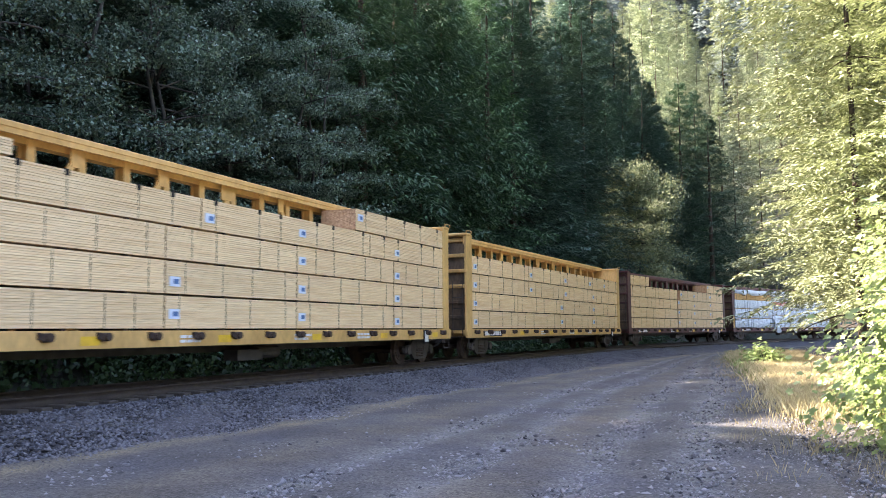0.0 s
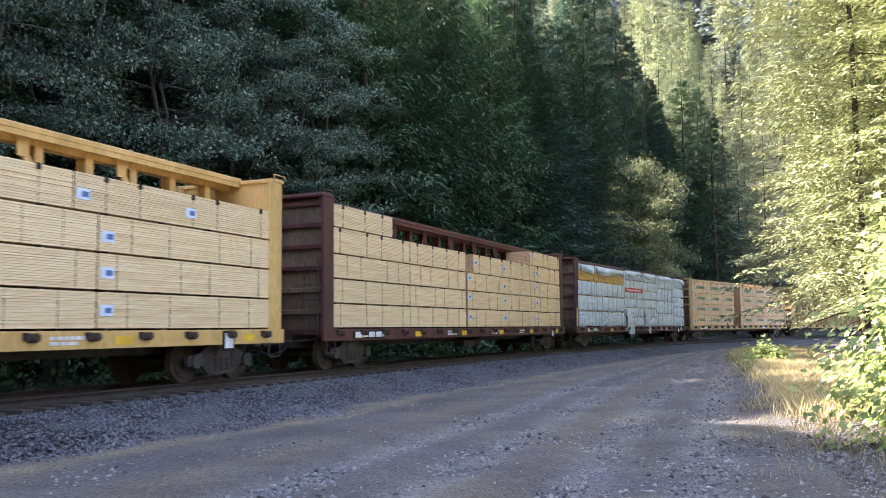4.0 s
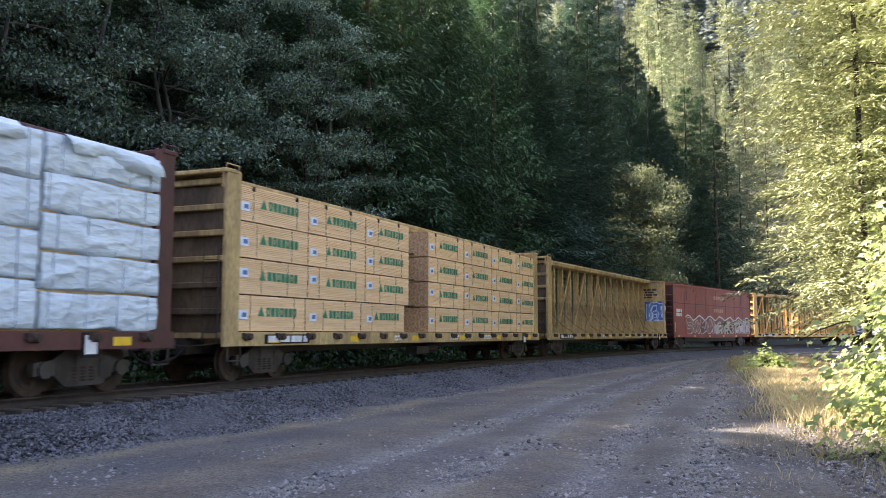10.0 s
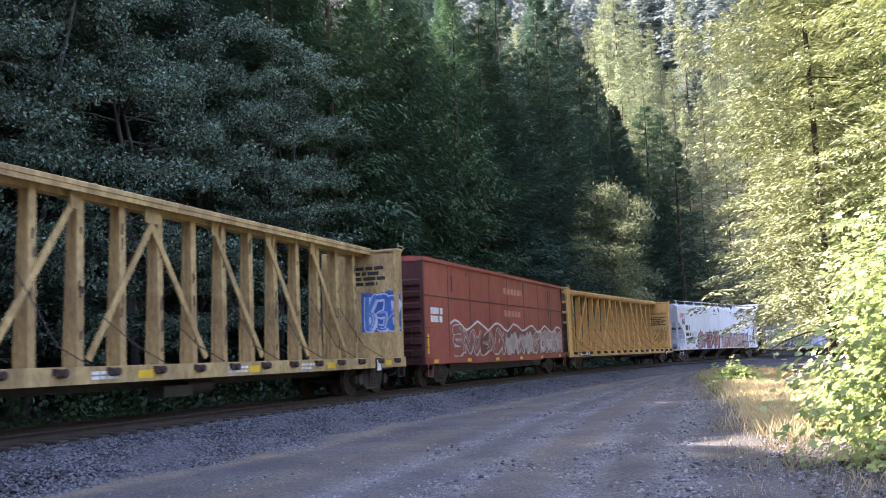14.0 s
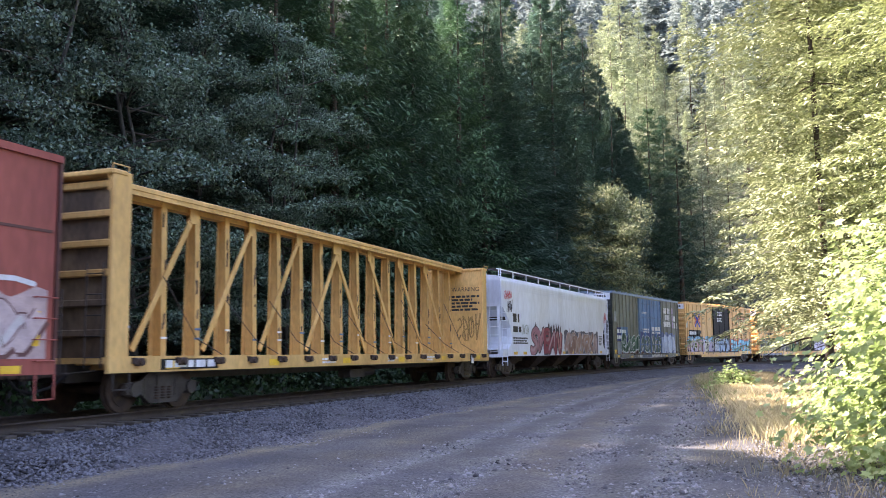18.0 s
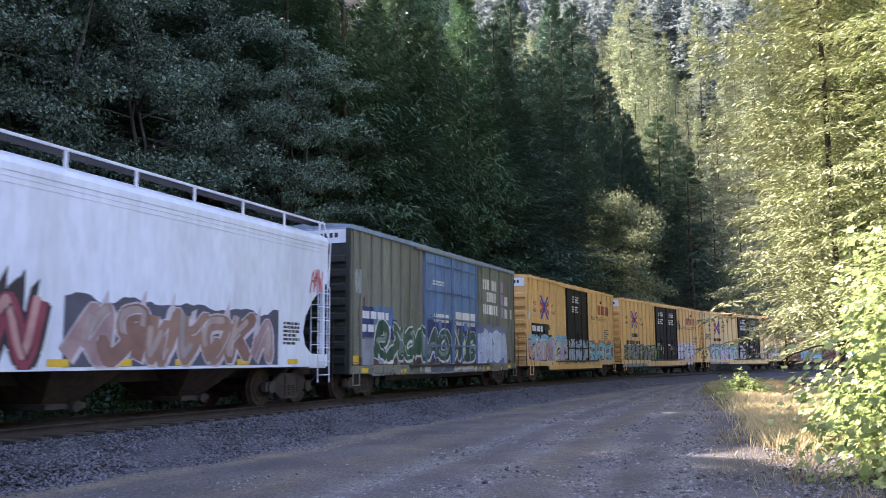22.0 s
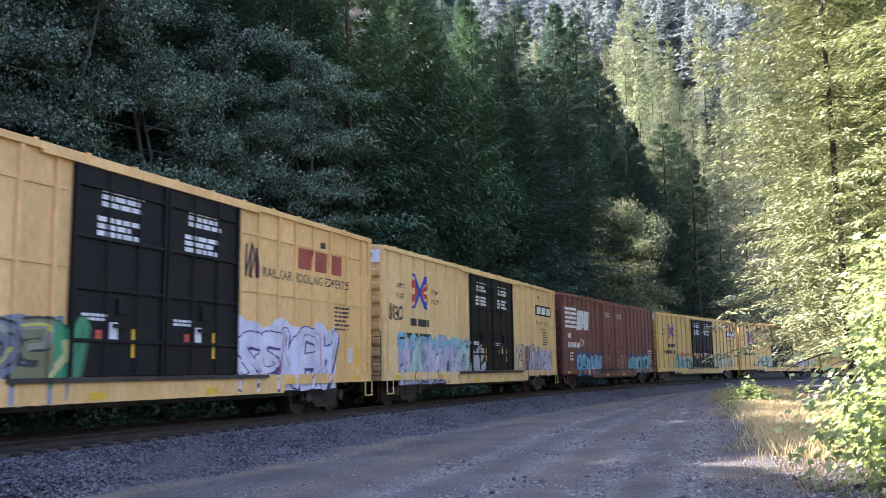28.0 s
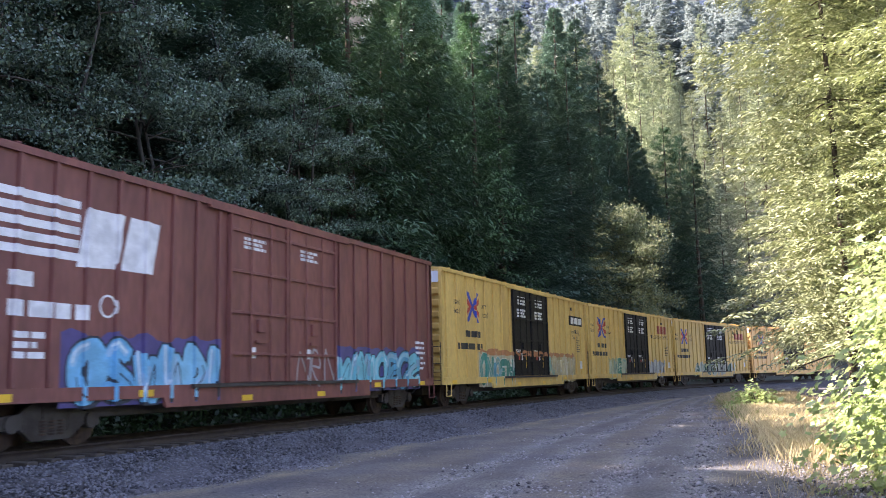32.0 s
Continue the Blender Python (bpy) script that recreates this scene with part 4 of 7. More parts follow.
        relief.append((xa, xb, -1.425))
        w = (xb - xa) / doors
        for k in range(doors):
            x0, x1 = xa + k * w + 0.02, xa + (k + 1) * w - 0.02
            d = part("door", box(x0, x1, -1.425, -1.37, sill + 0.26, top - 0.26, bevel=0.012), dp, car)
            dr = shared("door_rib", box(x0 + 0.08, x1 - 0.08, -1.475, -1.4255, -0.035, 0.035, bevel=0.008), dp)
            for r in range(4):
                part("door_rib", dr, None, d, "", pose(0, 0, sill + 0.9 + (top - 1.5 - sill) * r / 3))
            de = shared("door_edge", box(-0.035, 0.035, -1.485, -1.4255, sill + 0.26, top - 0.26), dp)
            for x in (x0 + 0.04, x1 - 0.04):
                part("door_edge", de, None, d, "", pose(x, 0, 0))
            lm = shared("lock_rod", tube([(0, -1.475, sill + 0.3), (0, -1.475, top - 0.3)], 0.02, None, 6), dp)
            for r in range(rods):
                part("lock_rod", lm, None, d, "", pose(x0 + w * (r + 1) / (rods + 1), 0, 0))
            part("door_handle", box((x0 + x1) / 2 - 0.2, (x0 + x1) / 2 + 0.2, -1.50, -1.455, 1.95, 2.02), dp, d)
            part("lock_case", box((x0 + x1) / 2 - 0.1, (x0 + x1) / 2 + 0.1, -1.50, -1.4255, 2.2, 2.5, bevel=0.01), dp, d)
        part("door_track", box(xa - w * 0.5, xb + w * 0.5, -1.50, -1.40, sill + 0.17, sill + 0.25), STEEL, car)
        part("door_top_rail", box(xa - w * 0.3, xb + w * 0.3, -1.475, -1.40, top - 0.25, top - 0.185), paint, car)
    RELIEF[car.name] = relief
    for k in range(6):
        x = -h + 0.7 + (L - 1.9) * k / 5
        zz = belly + 0.05 if abs(x) < h - inset * 2 - 0.5 else sill + 0.03
        part("reflector", rect(x, x + 0.42, zz, zz + 0.13, -1.435), REFLECT, car)
    part("underframe", box(-h + 0.4, h - 0.4, -0.35, 0.35, 0.45, sill + 0.2, box(-h + 3.2, h - 3.2, -1.0, -0.8, 0.5, sill + 0.1)), STEEL, car)
    trucks(car, -h + inset, h - inset)
    return car


def evenly(a, b, n):
    return tuple(a + (b - a) * k / (n - 1) for k in range(n))


def x_logo(car, x, z, w, h):
    """A red and blue cross of two angular strokes."""
    t = w * 0.2
    blue, red = spray(0.02, 0.06, 0.42), spray(0.62, 0.07, 0.04)
    painted("emblem", [[(x, z + h), (x + t, z + h), (x + w * 0.58, z + h * 0.5), (x + w, z), (x + w - t, z), (x + w * 0.42, z + h * 0.45)]], blue, car, 0.006, "blue stroke of a painted cross")
    painted("emblem", [[(x, z), (x + t, z), (x + w * 0.5, z + h * 0.42), (x + w * 0.42, z + h * 0.55)], [(x + w * 0.5, z + h * 0.58), (x + w * 0.6, z + h * 0.5), (x + w, z + h), (x + w - t, z + h)]], blue, car, 0.006, "blue stroke of a painted cross")
    painted("emblem", [[(x, z + h * 0.62), (x, z + h * 0.85), (x + w * 0.42, z + h * 0.52), (x, z + h * 0.15), (x, z + h * 0.36), (x + w * 0.22, z + h * 0.5)],
                       [(x + w, z + h * 0.85), (x + w, z + h * 0.62), (x + w * 0.7, z + h * 0.5), (x + w, z + h * 0.36), (x + w, z + h * 0.15), (x + w * 0.58, z + h * 0.5)]], red, car, 0.009, "red strokes of a painted cross")


# ---- trees ----
def unit(v):
    return v / np.maximum(np.linalg.norm(v, axis=-1, keepdims=True), 1e-6)


def conifer_crown(rng, H, R, z0, boughs, pairs=9, subs=3, droop=0.35, rise=0.12, size=0.45, hang=0.35, wide=0.3, shape=0.8, ragged=0.6, flat=0.4, whorl=7, lift=0.14):
    """Boughs in loose whorls round the trunk; each is a flat fan of side branchlets that carry short pointed sprays. Returns the corners of the sprays."""
    tiers = max(3, boughs // whorl)
    q = np.repeat((np.arange(tiers) + 0.5) / tiers, whorl)
    n, m = len(q), 2 * pairs
    q = np.clip(q + rng.normal(0, 0.3 / tiers, n), 0.0, 0.993)
    zb = z0 + (H * 0.985 - z0) * q
    az = rng.random(n) * 2 * np.pi
    lobes = 1 + 0.16 * np.sin(2 * az + rng.random() * 6 + 5 * q) + 0.10 * np.sin(5 * az + 11 * q)
    L = R * np.clip(1 - q, 0.01, 1) ** shape * lobes * rng.uniform(ragged, 1.1, n) + 0.008 * H
    out = np.stack([np.cos(az), np.sin(az), 0 * az], -1)[:, None]
    side = np.stack([-np.sin(az), np.cos(az), 0 * az], -1)[:, None]
    L2, q2 = L[:, None], q[:, None]
    t = 0.14 + 0.86 * ((np.arange(m)[None] + rng.random((n, m))) / m) ** 0.75
    sway = rng.normal(0, 0.1, n)[:, None]
    c = out * (L2 * t)[..., None] + side * (sway * t ** 2 * L2)[..., None]
    c[..., 2] = zb[:, None] + L2 * (rise * t * (0.3 + 1.6 * q2) - droop * (1.1 - q2) * t ** 2 + lift * t ** 4)
    sgn = np.where(np.arange(m)[None] % 2 == 0, -1.0, 1.0)
    bl = np.minimum(L2 * 0.55 * (1.02 - t) ** 0.8 * (0.35 + t), 2.2) * rng.uniform(0.6, 1.15, (n, m)) + 0.35 * size * np.clip(L2 / R, 0.3, 1)
    ang = rng.uniform(0.6, 1.15, (n, m))
    d = out * np.cos(ang)[..., None] + side * (sgn * np.sin(ang))[..., None]
    # the short sprays along each branchlet
    f = (np.arange(subs)[None, None] + rng.random((n, m, subs))) / subs
    p = c[:, :, None] + d[:, :, None] * (bl[..., None] * f)[..., None]
    p[..., 2] += rng.normal(0, 0.12, (n, m, 1))[..., 0][..., None] * size - hang * bl[..., None] * f ** 2 * 0.6
    yaw = rng.uniform(-0.9, 0.9, (n, m, subs))
    e = np.stack([d[:, :, None, 0] * np.cos(yaw) - d[:, :, None, 1] * np.sin(yaw), d[:, :, None, 0] * np.sin(yaw) + d[:, :, None, 1] * np.cos(yaw),
                  0.15 - hang * rng.random((n, m, subs)) * (0.4 + f)], -1)
    e = unit(e)
    ln = size * rng.uniform(0.6, 1.25, (n, m, subs)) * (1.1 - 0.4 * f) * np.clip(0.4 + 0.6 * L2 / R, 0, 1)[..., None]
    wv = unit(np.cross(e, np.array([0, 0, 1.0]) + rng.normal(0, flat, (n, m, subs, 3))))
    ln3 = ln[..., None]
    mid = p + e * ln3 * 0.45
    mid[..., 2] += ln * 0.05
    tip = p + e * ln3
    tip[..., 2] -= ln * 0.1
    wd = ln3 * rng.uniform(0.7, 1.3, (n, m, subs, 1)) * wide * 0.5
    return np.stack([p, mid + wv * wd, tip, mid - wv * wd], 3).reshape(-1, 3)


def tapered_trunk(H, r0, rng, bend=0.3, seg=10, n=9):
    zs = np.linspace(-0.8, H, seg)
    an = np.arange(n) * 2 * np.pi / n
    r = r0 * np.clip(1 - zs / H, 0.02, 1) ** 0.8
    r[0] *= 1.35
    cx = bend * np.sin(zs / H * 2.2 + rng.random() * 6) * (zs / H)
    v = np.stack([cx[:, None] + r[:, None] * np.cos(an)[None], r[:, None] * np.sin(an)[None] + 0 * cx[:, None], zs[:, None] + 0 * an[None]], -1)
    i, j = np.meshgrid(np.arange(seg - 1), np.arange(n), indexing="ij")
    f = np.stack([i * n + j, i * n + (j + 1) % n, (i + 1) * n + (j + 1) % n, (i + 1) * n + j], -1).reshape(-1, 4)
    return v.reshape(-1, 3), f


def limb(points, r0, r1, n=6):
    """A tapered limb through the points."""
    p = np.asarray(points, float)
    r = np.linspace(r0, r1, len(p))
    an = np.arange(n) * 2 * np.pi / n
    d = unit(np.gradient(p, axis=0))
    u = unit(np.cross(d, np.array([0.3, 0.9, 0.2])))
    w = np.cross(d, u)
    v = p[:, None] + r[:, None, None] * (u[:, None] * np.cos(an)[None, :, None] + w[:, None] * np.sin(an)[None, :, None])
    i, j = np.meshgrid(np.arange(len(p) - 1), np.arange(n), indexing="ij")
    f = np.stack([i * n + j, i * n + (j + 1) % n, (i + 1) * n + (j + 1) % n, (i + 1) * n + j], -1).reshape(-1, 4)
    return v.reshape(-1, 3), f


def joined(pieces):
    vs, fs, o = [], [], 0
    for v, f in pieces:
        vs.append(v)
        fs.append(f + o)
        o += len(v)
    return np.concatenate(vs), np.concatenate(fs)


def quads_of(v):
    return np.arange(len(v), dtype=np.int32).reshape(-1, 4)


def leaves_at(rng, centres, spread, per, size, tilt=0.7):
    """Small pointed leaves scattered round the centres."""
    c = np.repeat(centres, per, axis=0) + rng.normal(0, 1, (len(centres) * per, 3)) * spread
    n = len(c)
    d = unit(rng.normal(0, 1, (n, 3)) + np.array([0, 0, -0.35]))
    nr = unit(rng.normal(0, tilt, (n, 3)) + np.array([0, 0, 1.0]))
    w = unit(np.cross(d, nr))
    L = size * rng.uniform(0.6, 1.3, (n, 1))
    mid = c + d * L * 0.5
    return np.stack([c, mid + w * L * 0.34, c + d * L, mid - w * L * 0.34], 1).reshape(-1, 3)


def conifer(name, seed, H, R, mat, label, z0=2.0, trunk=0.35, droop=0.35, core=0, **kw):
    rng = np.random.default_rng(seed)
    v = conifer_crown(rng, H, R, z0, droop=droop, **kw)
    if core:
        # short inner boughs close to the trunk
        v = np.concatenate([v, conifer_crown(rng, H * 0.96, R * 0.5, z0, core, 4, 5, 0.3, size=0.42, shape=0.5, hang=0.9, wide=0.26, flat=0.7)])
    pieces = [tapered_trunk(H, trunk, rng)]
    for k in range(26):
        a, z, ln = rng.random() * 6.28, rng.uniform(0.04, 0.75) * H, R * rng.uniform(0.35, 0.75)
        ln *= 1 - z / H
        tt = np.linspace(0, 1, 4)[:, None]
        pieces.append(limb(np.concatenate([np.cos(a) * ln * tt, np.sin(a) * ln * tt, z - droop * ln * tt ** 2], 1), 0.05, 0.012, 5))
    base = new(name)
    part("trunk", mesh_np("trunk", *joined(pieces), True), BARK, base)
    part("crown", mesh_np("crown", v, quads_of(v)), mat, base)
    return tagged(base, label, "tree")


def broadleaf(name, seed, H, R, mat, bark, label, stems=3, limbs=34, per=75, size=0.12, spread=0.42, low=0.12, trunk=0.16, lean=0.25, deep=0.4):
    rng = np.random.default_rng(seed)
    pieces, ends = [], []
    for s_ in range(stems):
        a = rng.random() * 6.28
        top = np.array([np.cos(a) * R * lean * rng.uniform(0.6, 1.4), np.sin(a) * R * lean * rng.uniform(0.6, 1.4), H * rng.uniform(0.82, 0.98)])
        tt = np.linspace(0, 1, 9)[:, None]
        bow = rng.normal(0, 0.25, (9, 3)) * np.array([1, 1, 0]) * tt
        st = top * tt + bow + np.array([np.cos(a), np.sin(a), 0]) * 0.15
        st[0, 2] = -0.6
        pieces.append(limb(st, trunk * rng.uniform(0.8, 1.2), 0.02, 7))
        for k in range(limbs // stems):
            q = low + (1 - low) * rng.random()
            b = st[0] * 0 + np.array([np.interp(q, tt[:, 0], st[:, i]) for i in range(3)])
            a2 = rng.random() * 6.28
            ln = R * np.sqrt(np.clip(1 - (2 * q - 0.85) ** 2 * 0.8, 0.1, 1)) * rng.uniform(0.5, 1.05)
            u = np.linspace(0, 1, 6)[:, None]
            dirv = np.array([np.cos(a2), np.sin(a2), rng.uniform(0.05, 0.6)])
            pl = b + dirv * ln * u + np.array([0, 0, -0.25]) * ln * u ** 2 + rng.normal(0, 0.06, (6, 3)) * u
            pieces.append(limb(pl, 0.045, 0.01, 5))
            for f in (0.45, 0.6, 0.75, 0.9, 1.0):
                e = np.array([np.interp(f, u[:, 0], pl[:, i]) for i in range(3)])
                ends.append(e)
                for _ in range(2):
                    ends.append(e + rng.normal(0, 0.38, 3) * np.array([1, 1, 0.35]))
    v = leaves_at(rng, np.array(ends), np.array([spread, spread, spread * deep]) * 0.85, per, size)
    base = new(name)
    part("trunk", mesh_np("trunk", *joined(pieces), True), bark, base)
    part("crown", mesh_np("crown", v, quads_of(v)), mat, base)
    return tagged(base, label, "tree")


def set_down(ob, x, y, turn=0.0, scale=1.0, group=""):
    z = float(land(x, y)[0])
    ob.matrix_basis = pose(x, y, z - 0.1, 0, 0, turn) @ Matrix.Diagonal((scale, scale, scale, 1))
    return tagged(ob, group=group)


used = set()


def put(proto, x, y, scale, group, turn):
    """The first tree of its kind is the one that was built; the others are copies."""
    if proto.name in used:
        proto = copy_thing(proto, proto.matrix_basis)
    else:
        used.add(proto.name)
    return set_down(proto, x, y, turn, scale, group)


firs = [conifer("fir_tree", 11 + k, 25 + 2 * k, 6.0 + 0.4 * k, FIR, "tall dark green fir on the shaded slope", droop=0.34, z0=0.4, boughs=360, pairs=10, subs=5, size=0.52, shape=0.72, hang=0.7, wide=0.24, ragged=0.55, flat=0.3, core=160) for k in range(3)]
cedars = [conifer("cedar_tree", 31 + k, 26 + 2 * k, 5.6, CEDAR, "tall cedar with hanging green sprays", droop=0.5, z0=0.6, boughs=360, pairs=10, subs=5, size=0.5, hang=1.2, wide=0.24, shape=0.6, flat=0.35, core=160) for k in range(2)]
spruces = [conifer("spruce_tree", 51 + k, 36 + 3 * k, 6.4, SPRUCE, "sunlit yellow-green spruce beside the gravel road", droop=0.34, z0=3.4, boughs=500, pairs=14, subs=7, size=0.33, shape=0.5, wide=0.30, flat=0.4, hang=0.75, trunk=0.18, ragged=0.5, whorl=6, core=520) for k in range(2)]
# Paler, bluer copy of FIR: distance haze put into the needle colour.
HAZYFIR = leaf_material("hazed_fir_needles", (0.040, 0.088, 0.068), (0.145, 0.245, 0.178), 0.12, each=0.5)
tallfirs = [conifer("slope_fir", 151 + k, 25 + 2 * k, 6.2, HAZYFIR, "tall pointed fir near the bend, paled for haze", droop=0.34, z0=0.4, boughs=360, pairs=9, subs=4, size=0.52, shape=0.95, hang=0.7, wide=0.28, ragged=0.6, flat=0.3, core=160) for k in range(2)]
alders = [broadleaf("alder_tree", 71 + k, 17 + k, 4.8, ALDER, ALDERBARK, "dense grey-green alder leaning towards the track", stems=3, limbs=72, per=44, size=0.125, spread=0.3) for k in range(3)]
# Needles lightened beyond their own colour to stand for sun and haze.
HILLFIR = leaf_material("hazed_mountain_firs", (0.09, 0.13, 0.08), (0.38, 0.435, 0.275), 0.2, blotch=0.12, each=0.5)
# Haze is mixed into these two colours: pale, bluish, little contrast.
MIDFIR = leaf_material("hazed_upper_firs", (0.12, 0.17, 0.165), (0.25, 0.31, 0.30), 0.55, blotch=0.08, each=0.15)
FARFIR = leaf_material("far_hazed_firs", (0.15, 0.20, 0.28), (0.20, 0.265, 0.37), 0.6, blotch=0.06, each=0.1)
hillfirs = [conifer("mountain_fir", 111 + k, 30 + 4 * k, 5.8 + 0.7 * k, HILLFIR, "sunlit conifer on the mountainside, paled for haze", droop=0.34, z0=1.0, boughs=230, pairs=8, subs=3, size=0.7, shape=0.78, wide=0.4, hang=0.6, trunk=0.2, ragged=0.5, core=90) for k in range(3)]

rngf = random.Random(5)
EDGE, SLOPE = "trees along the far side of the track", "trees on the slope behind"


def along(s, w):
    x, y, _ = on_track(s, w)
    return float(x), float(y)


# broadleaf fringe where the train passes nearest
for s, w, sc in ((-6, -9, 1.0), (-1, -9.8, 1.0), (4, -9.5, 0.78), (8.5, -8.6, 0.95), (13, -9.6, 1.05), (17, -8.3, 0.95), (21.5, -9.2, 1.05), (26, -8.2, 1.0), (30.5, -9, 1.0), (35, -8.0, 0.92), (39, -9.4, 0.8)):
    put(alders[rngf.randrange(3)], *along(s, w), sc, EDGE, rngf.uniform(0, 360))
# the conifers' edge
s = 40.0
while s < 104:
    kind = cedars if s < 60 and rngf.random() < 0.7 else firs
    w = -rngf.uniform(16.5, 19) if 76 < s < 101 else -rngf.uniform(9.5, 12)
    if not 76 < s < 89:
        put(kind[rngf.randrange(len(kind))], *along(s, w), rngf.uniform(0.9, 1.08), EDGE, rngf.uniform(0, 360))
    s += rngf.uniform(2.7, 3.6)
# Added firs, mostly out of view; heights chosen to shade or sun the road.
s = -60.0
while s < 40:
    k = rngf.randrange(3)
    near = -8 < s
    tall = rngf.uniform(31, 34) if s < -1 or 5.7 < s < 12 else rngf.uniform(18, 20) if s < 5.7 else rngf.uniform(28.6, 30.4) if s < 21 else rngf.uniform(26, 28.5)
    put(firs[k], *along(s, -rngf.uniform(13, 15.5)), tall / (25 + 2 * k) if near else 1.05, EDGE, rngf.uniform(0, 360))
    s += rngf.uniform(1.7, 2.3) if near else 6
s = -20.0
while s < 115:
    k = rngf.randrange(5)
    put((firs + cedars)[k], *along(s, -rngf.uniform(19, 22)), (rngf.uniform(23, 25) if -1 < s < 6 else rngf.uniform(27, 31)) / (25, 27, 29, 26, 28)[k], SLOPE, rngf.uniform(0, 360))
    s += rngf.uniform(3.2, 4.4)
s = -10.0
while s < 100:
    k = rngf.randrange(3)
    put(firs[k], *along(s, -rngf.uniform(27, 31)), rngf.uniform(27, 34) / (25 + 2 * k) * (0.85 if s > 65 else 1), SLOPE, rngf.uniform(0, 360))
    s += rngf.uniform(4, 5.5)
# the tall firs, paled for haze, that step down towards the bend: place and height
for x, y, h in ((-25.5, 70, 35), (-20.6, 69.5, 33), (-20.0, 76.5, 30), (-26.5, 106, 49), (-24.5, 109, 48), (-22.6, 112, 43), (-20.5, 110.5, 39), (-18.5, 113, 34), (-16.5, 115, 27), (-21.5, 121, 38), (-29, 116, 52), (-33, 108, 44), (-27, 62, 35), (-31, 71, 41), (-30, 96, 44), (-36, 98, 48), (-37, 64, 42), (-34, 75, 42), (-42, 93, 52), (-47, 104, 56), (-44, 74, 46), (-50, 112, 62), (-40, 101, 53), (-55, 125, 68)):
    k = rngf.randrange(2)
    put(tallfirs[k], x, y, (h - float(land(x, y)[0])) / (25 + 2 * k), SLOPE, rngf.uniform(0, 360))
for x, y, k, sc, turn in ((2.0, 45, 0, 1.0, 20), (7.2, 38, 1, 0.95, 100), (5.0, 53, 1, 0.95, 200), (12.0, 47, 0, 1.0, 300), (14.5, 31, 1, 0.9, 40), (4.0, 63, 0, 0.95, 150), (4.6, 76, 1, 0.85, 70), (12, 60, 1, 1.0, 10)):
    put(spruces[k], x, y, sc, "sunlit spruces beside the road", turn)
# a lone leafy tree behind the train where the line bends
roundtree = broadleaf("leafy_tree", 91, 18.6, 4.5, leaf_material("pale_leaves", (0.085, 0.125, 0.055), (0.27, 0.315, 0.17), 0.35, each=0.6), ALDERBARK, "rounded pale green leafy tree behind the track", stems=3, limbs=105, per=36, size=0.2, spread=0.5, low=0.3, deep=1.0)
set_down(roundtree, -15.9, 86.2, 30)


# ---- the woods on the mountain ----
def small_conifer(rng, H, R, boughs=70, pairs=4, size=0.34):
    return conifer_crown(rng, H, R, H * 0.05, boughs, pairs, 2, 0.35, size=R * size, wide=0.5, hang=0.6, whorl=5, shape=0.75)


def fan(rng, n, r0, r1, b0, b1, clear):
    b = np.radians(rng.uniform(b0, b1, n * 4))
    r = np.sqrt(rng.uniform(r0 ** 2, r1 ** 2, n * 4))
    x, y = r * np.sin(b), r * np.cos(b)
    s_, w = beside(x, y)
    ok = np.where(w < -clear)[0][:n]
    return x[ok], y[ok]


rngm = np.random.default_rng(77)
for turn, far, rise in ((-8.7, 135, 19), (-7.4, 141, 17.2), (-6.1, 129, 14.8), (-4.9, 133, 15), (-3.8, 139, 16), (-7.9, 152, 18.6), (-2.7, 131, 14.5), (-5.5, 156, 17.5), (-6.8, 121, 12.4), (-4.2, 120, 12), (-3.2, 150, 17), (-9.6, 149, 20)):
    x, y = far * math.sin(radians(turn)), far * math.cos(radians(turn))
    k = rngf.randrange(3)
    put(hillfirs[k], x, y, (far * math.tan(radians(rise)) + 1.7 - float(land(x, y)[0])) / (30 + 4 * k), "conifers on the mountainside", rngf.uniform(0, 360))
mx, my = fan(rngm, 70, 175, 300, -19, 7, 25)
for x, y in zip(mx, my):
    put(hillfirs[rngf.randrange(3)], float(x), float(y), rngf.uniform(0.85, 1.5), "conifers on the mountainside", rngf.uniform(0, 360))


def woods(name, xs, ys, mat, seed, label, **kw):
    rng = np.random.default_rng(seed)
    kinds = [small_conifer(rng, 1.0, rng.uniform(0.14, 0.2), **kw) for k in range(6)]
    zs = land(xs, ys)
    out = []
    for x, y, z in zip(xs, ys, zs):
        k = kinds[rng.integers(6)]
        h, a = rng.uniform(30, 58), rng.random() * 6.28
        c, s_ = math.cos(a), math.sin(a)
        v = k * h
        out.append(np.stack([v[:, 0] * c - v[:, 1] * s_ + x, v[:, 0] * s_ + v[:, 1] * c + y, v[:, 2] + z - 0.5], -1))
    v = np.concatenate(out)
    return tagged(part(name, mesh_np(name, v, quads_of(v)), mat), label, "woods", kind="stuff")


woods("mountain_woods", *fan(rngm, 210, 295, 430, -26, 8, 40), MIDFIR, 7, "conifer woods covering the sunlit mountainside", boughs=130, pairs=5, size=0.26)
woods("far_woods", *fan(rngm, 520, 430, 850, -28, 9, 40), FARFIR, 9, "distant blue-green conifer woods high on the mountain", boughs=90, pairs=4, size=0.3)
s_, w = rngm.uniform(-60, 62, 150), -rngm.uniform(38, 110, 150)
x, y, _ = on_track(s_, w)
woods("slope_woods", x, y, FIR, 8, "dark conifer woods up the slope behind the track")


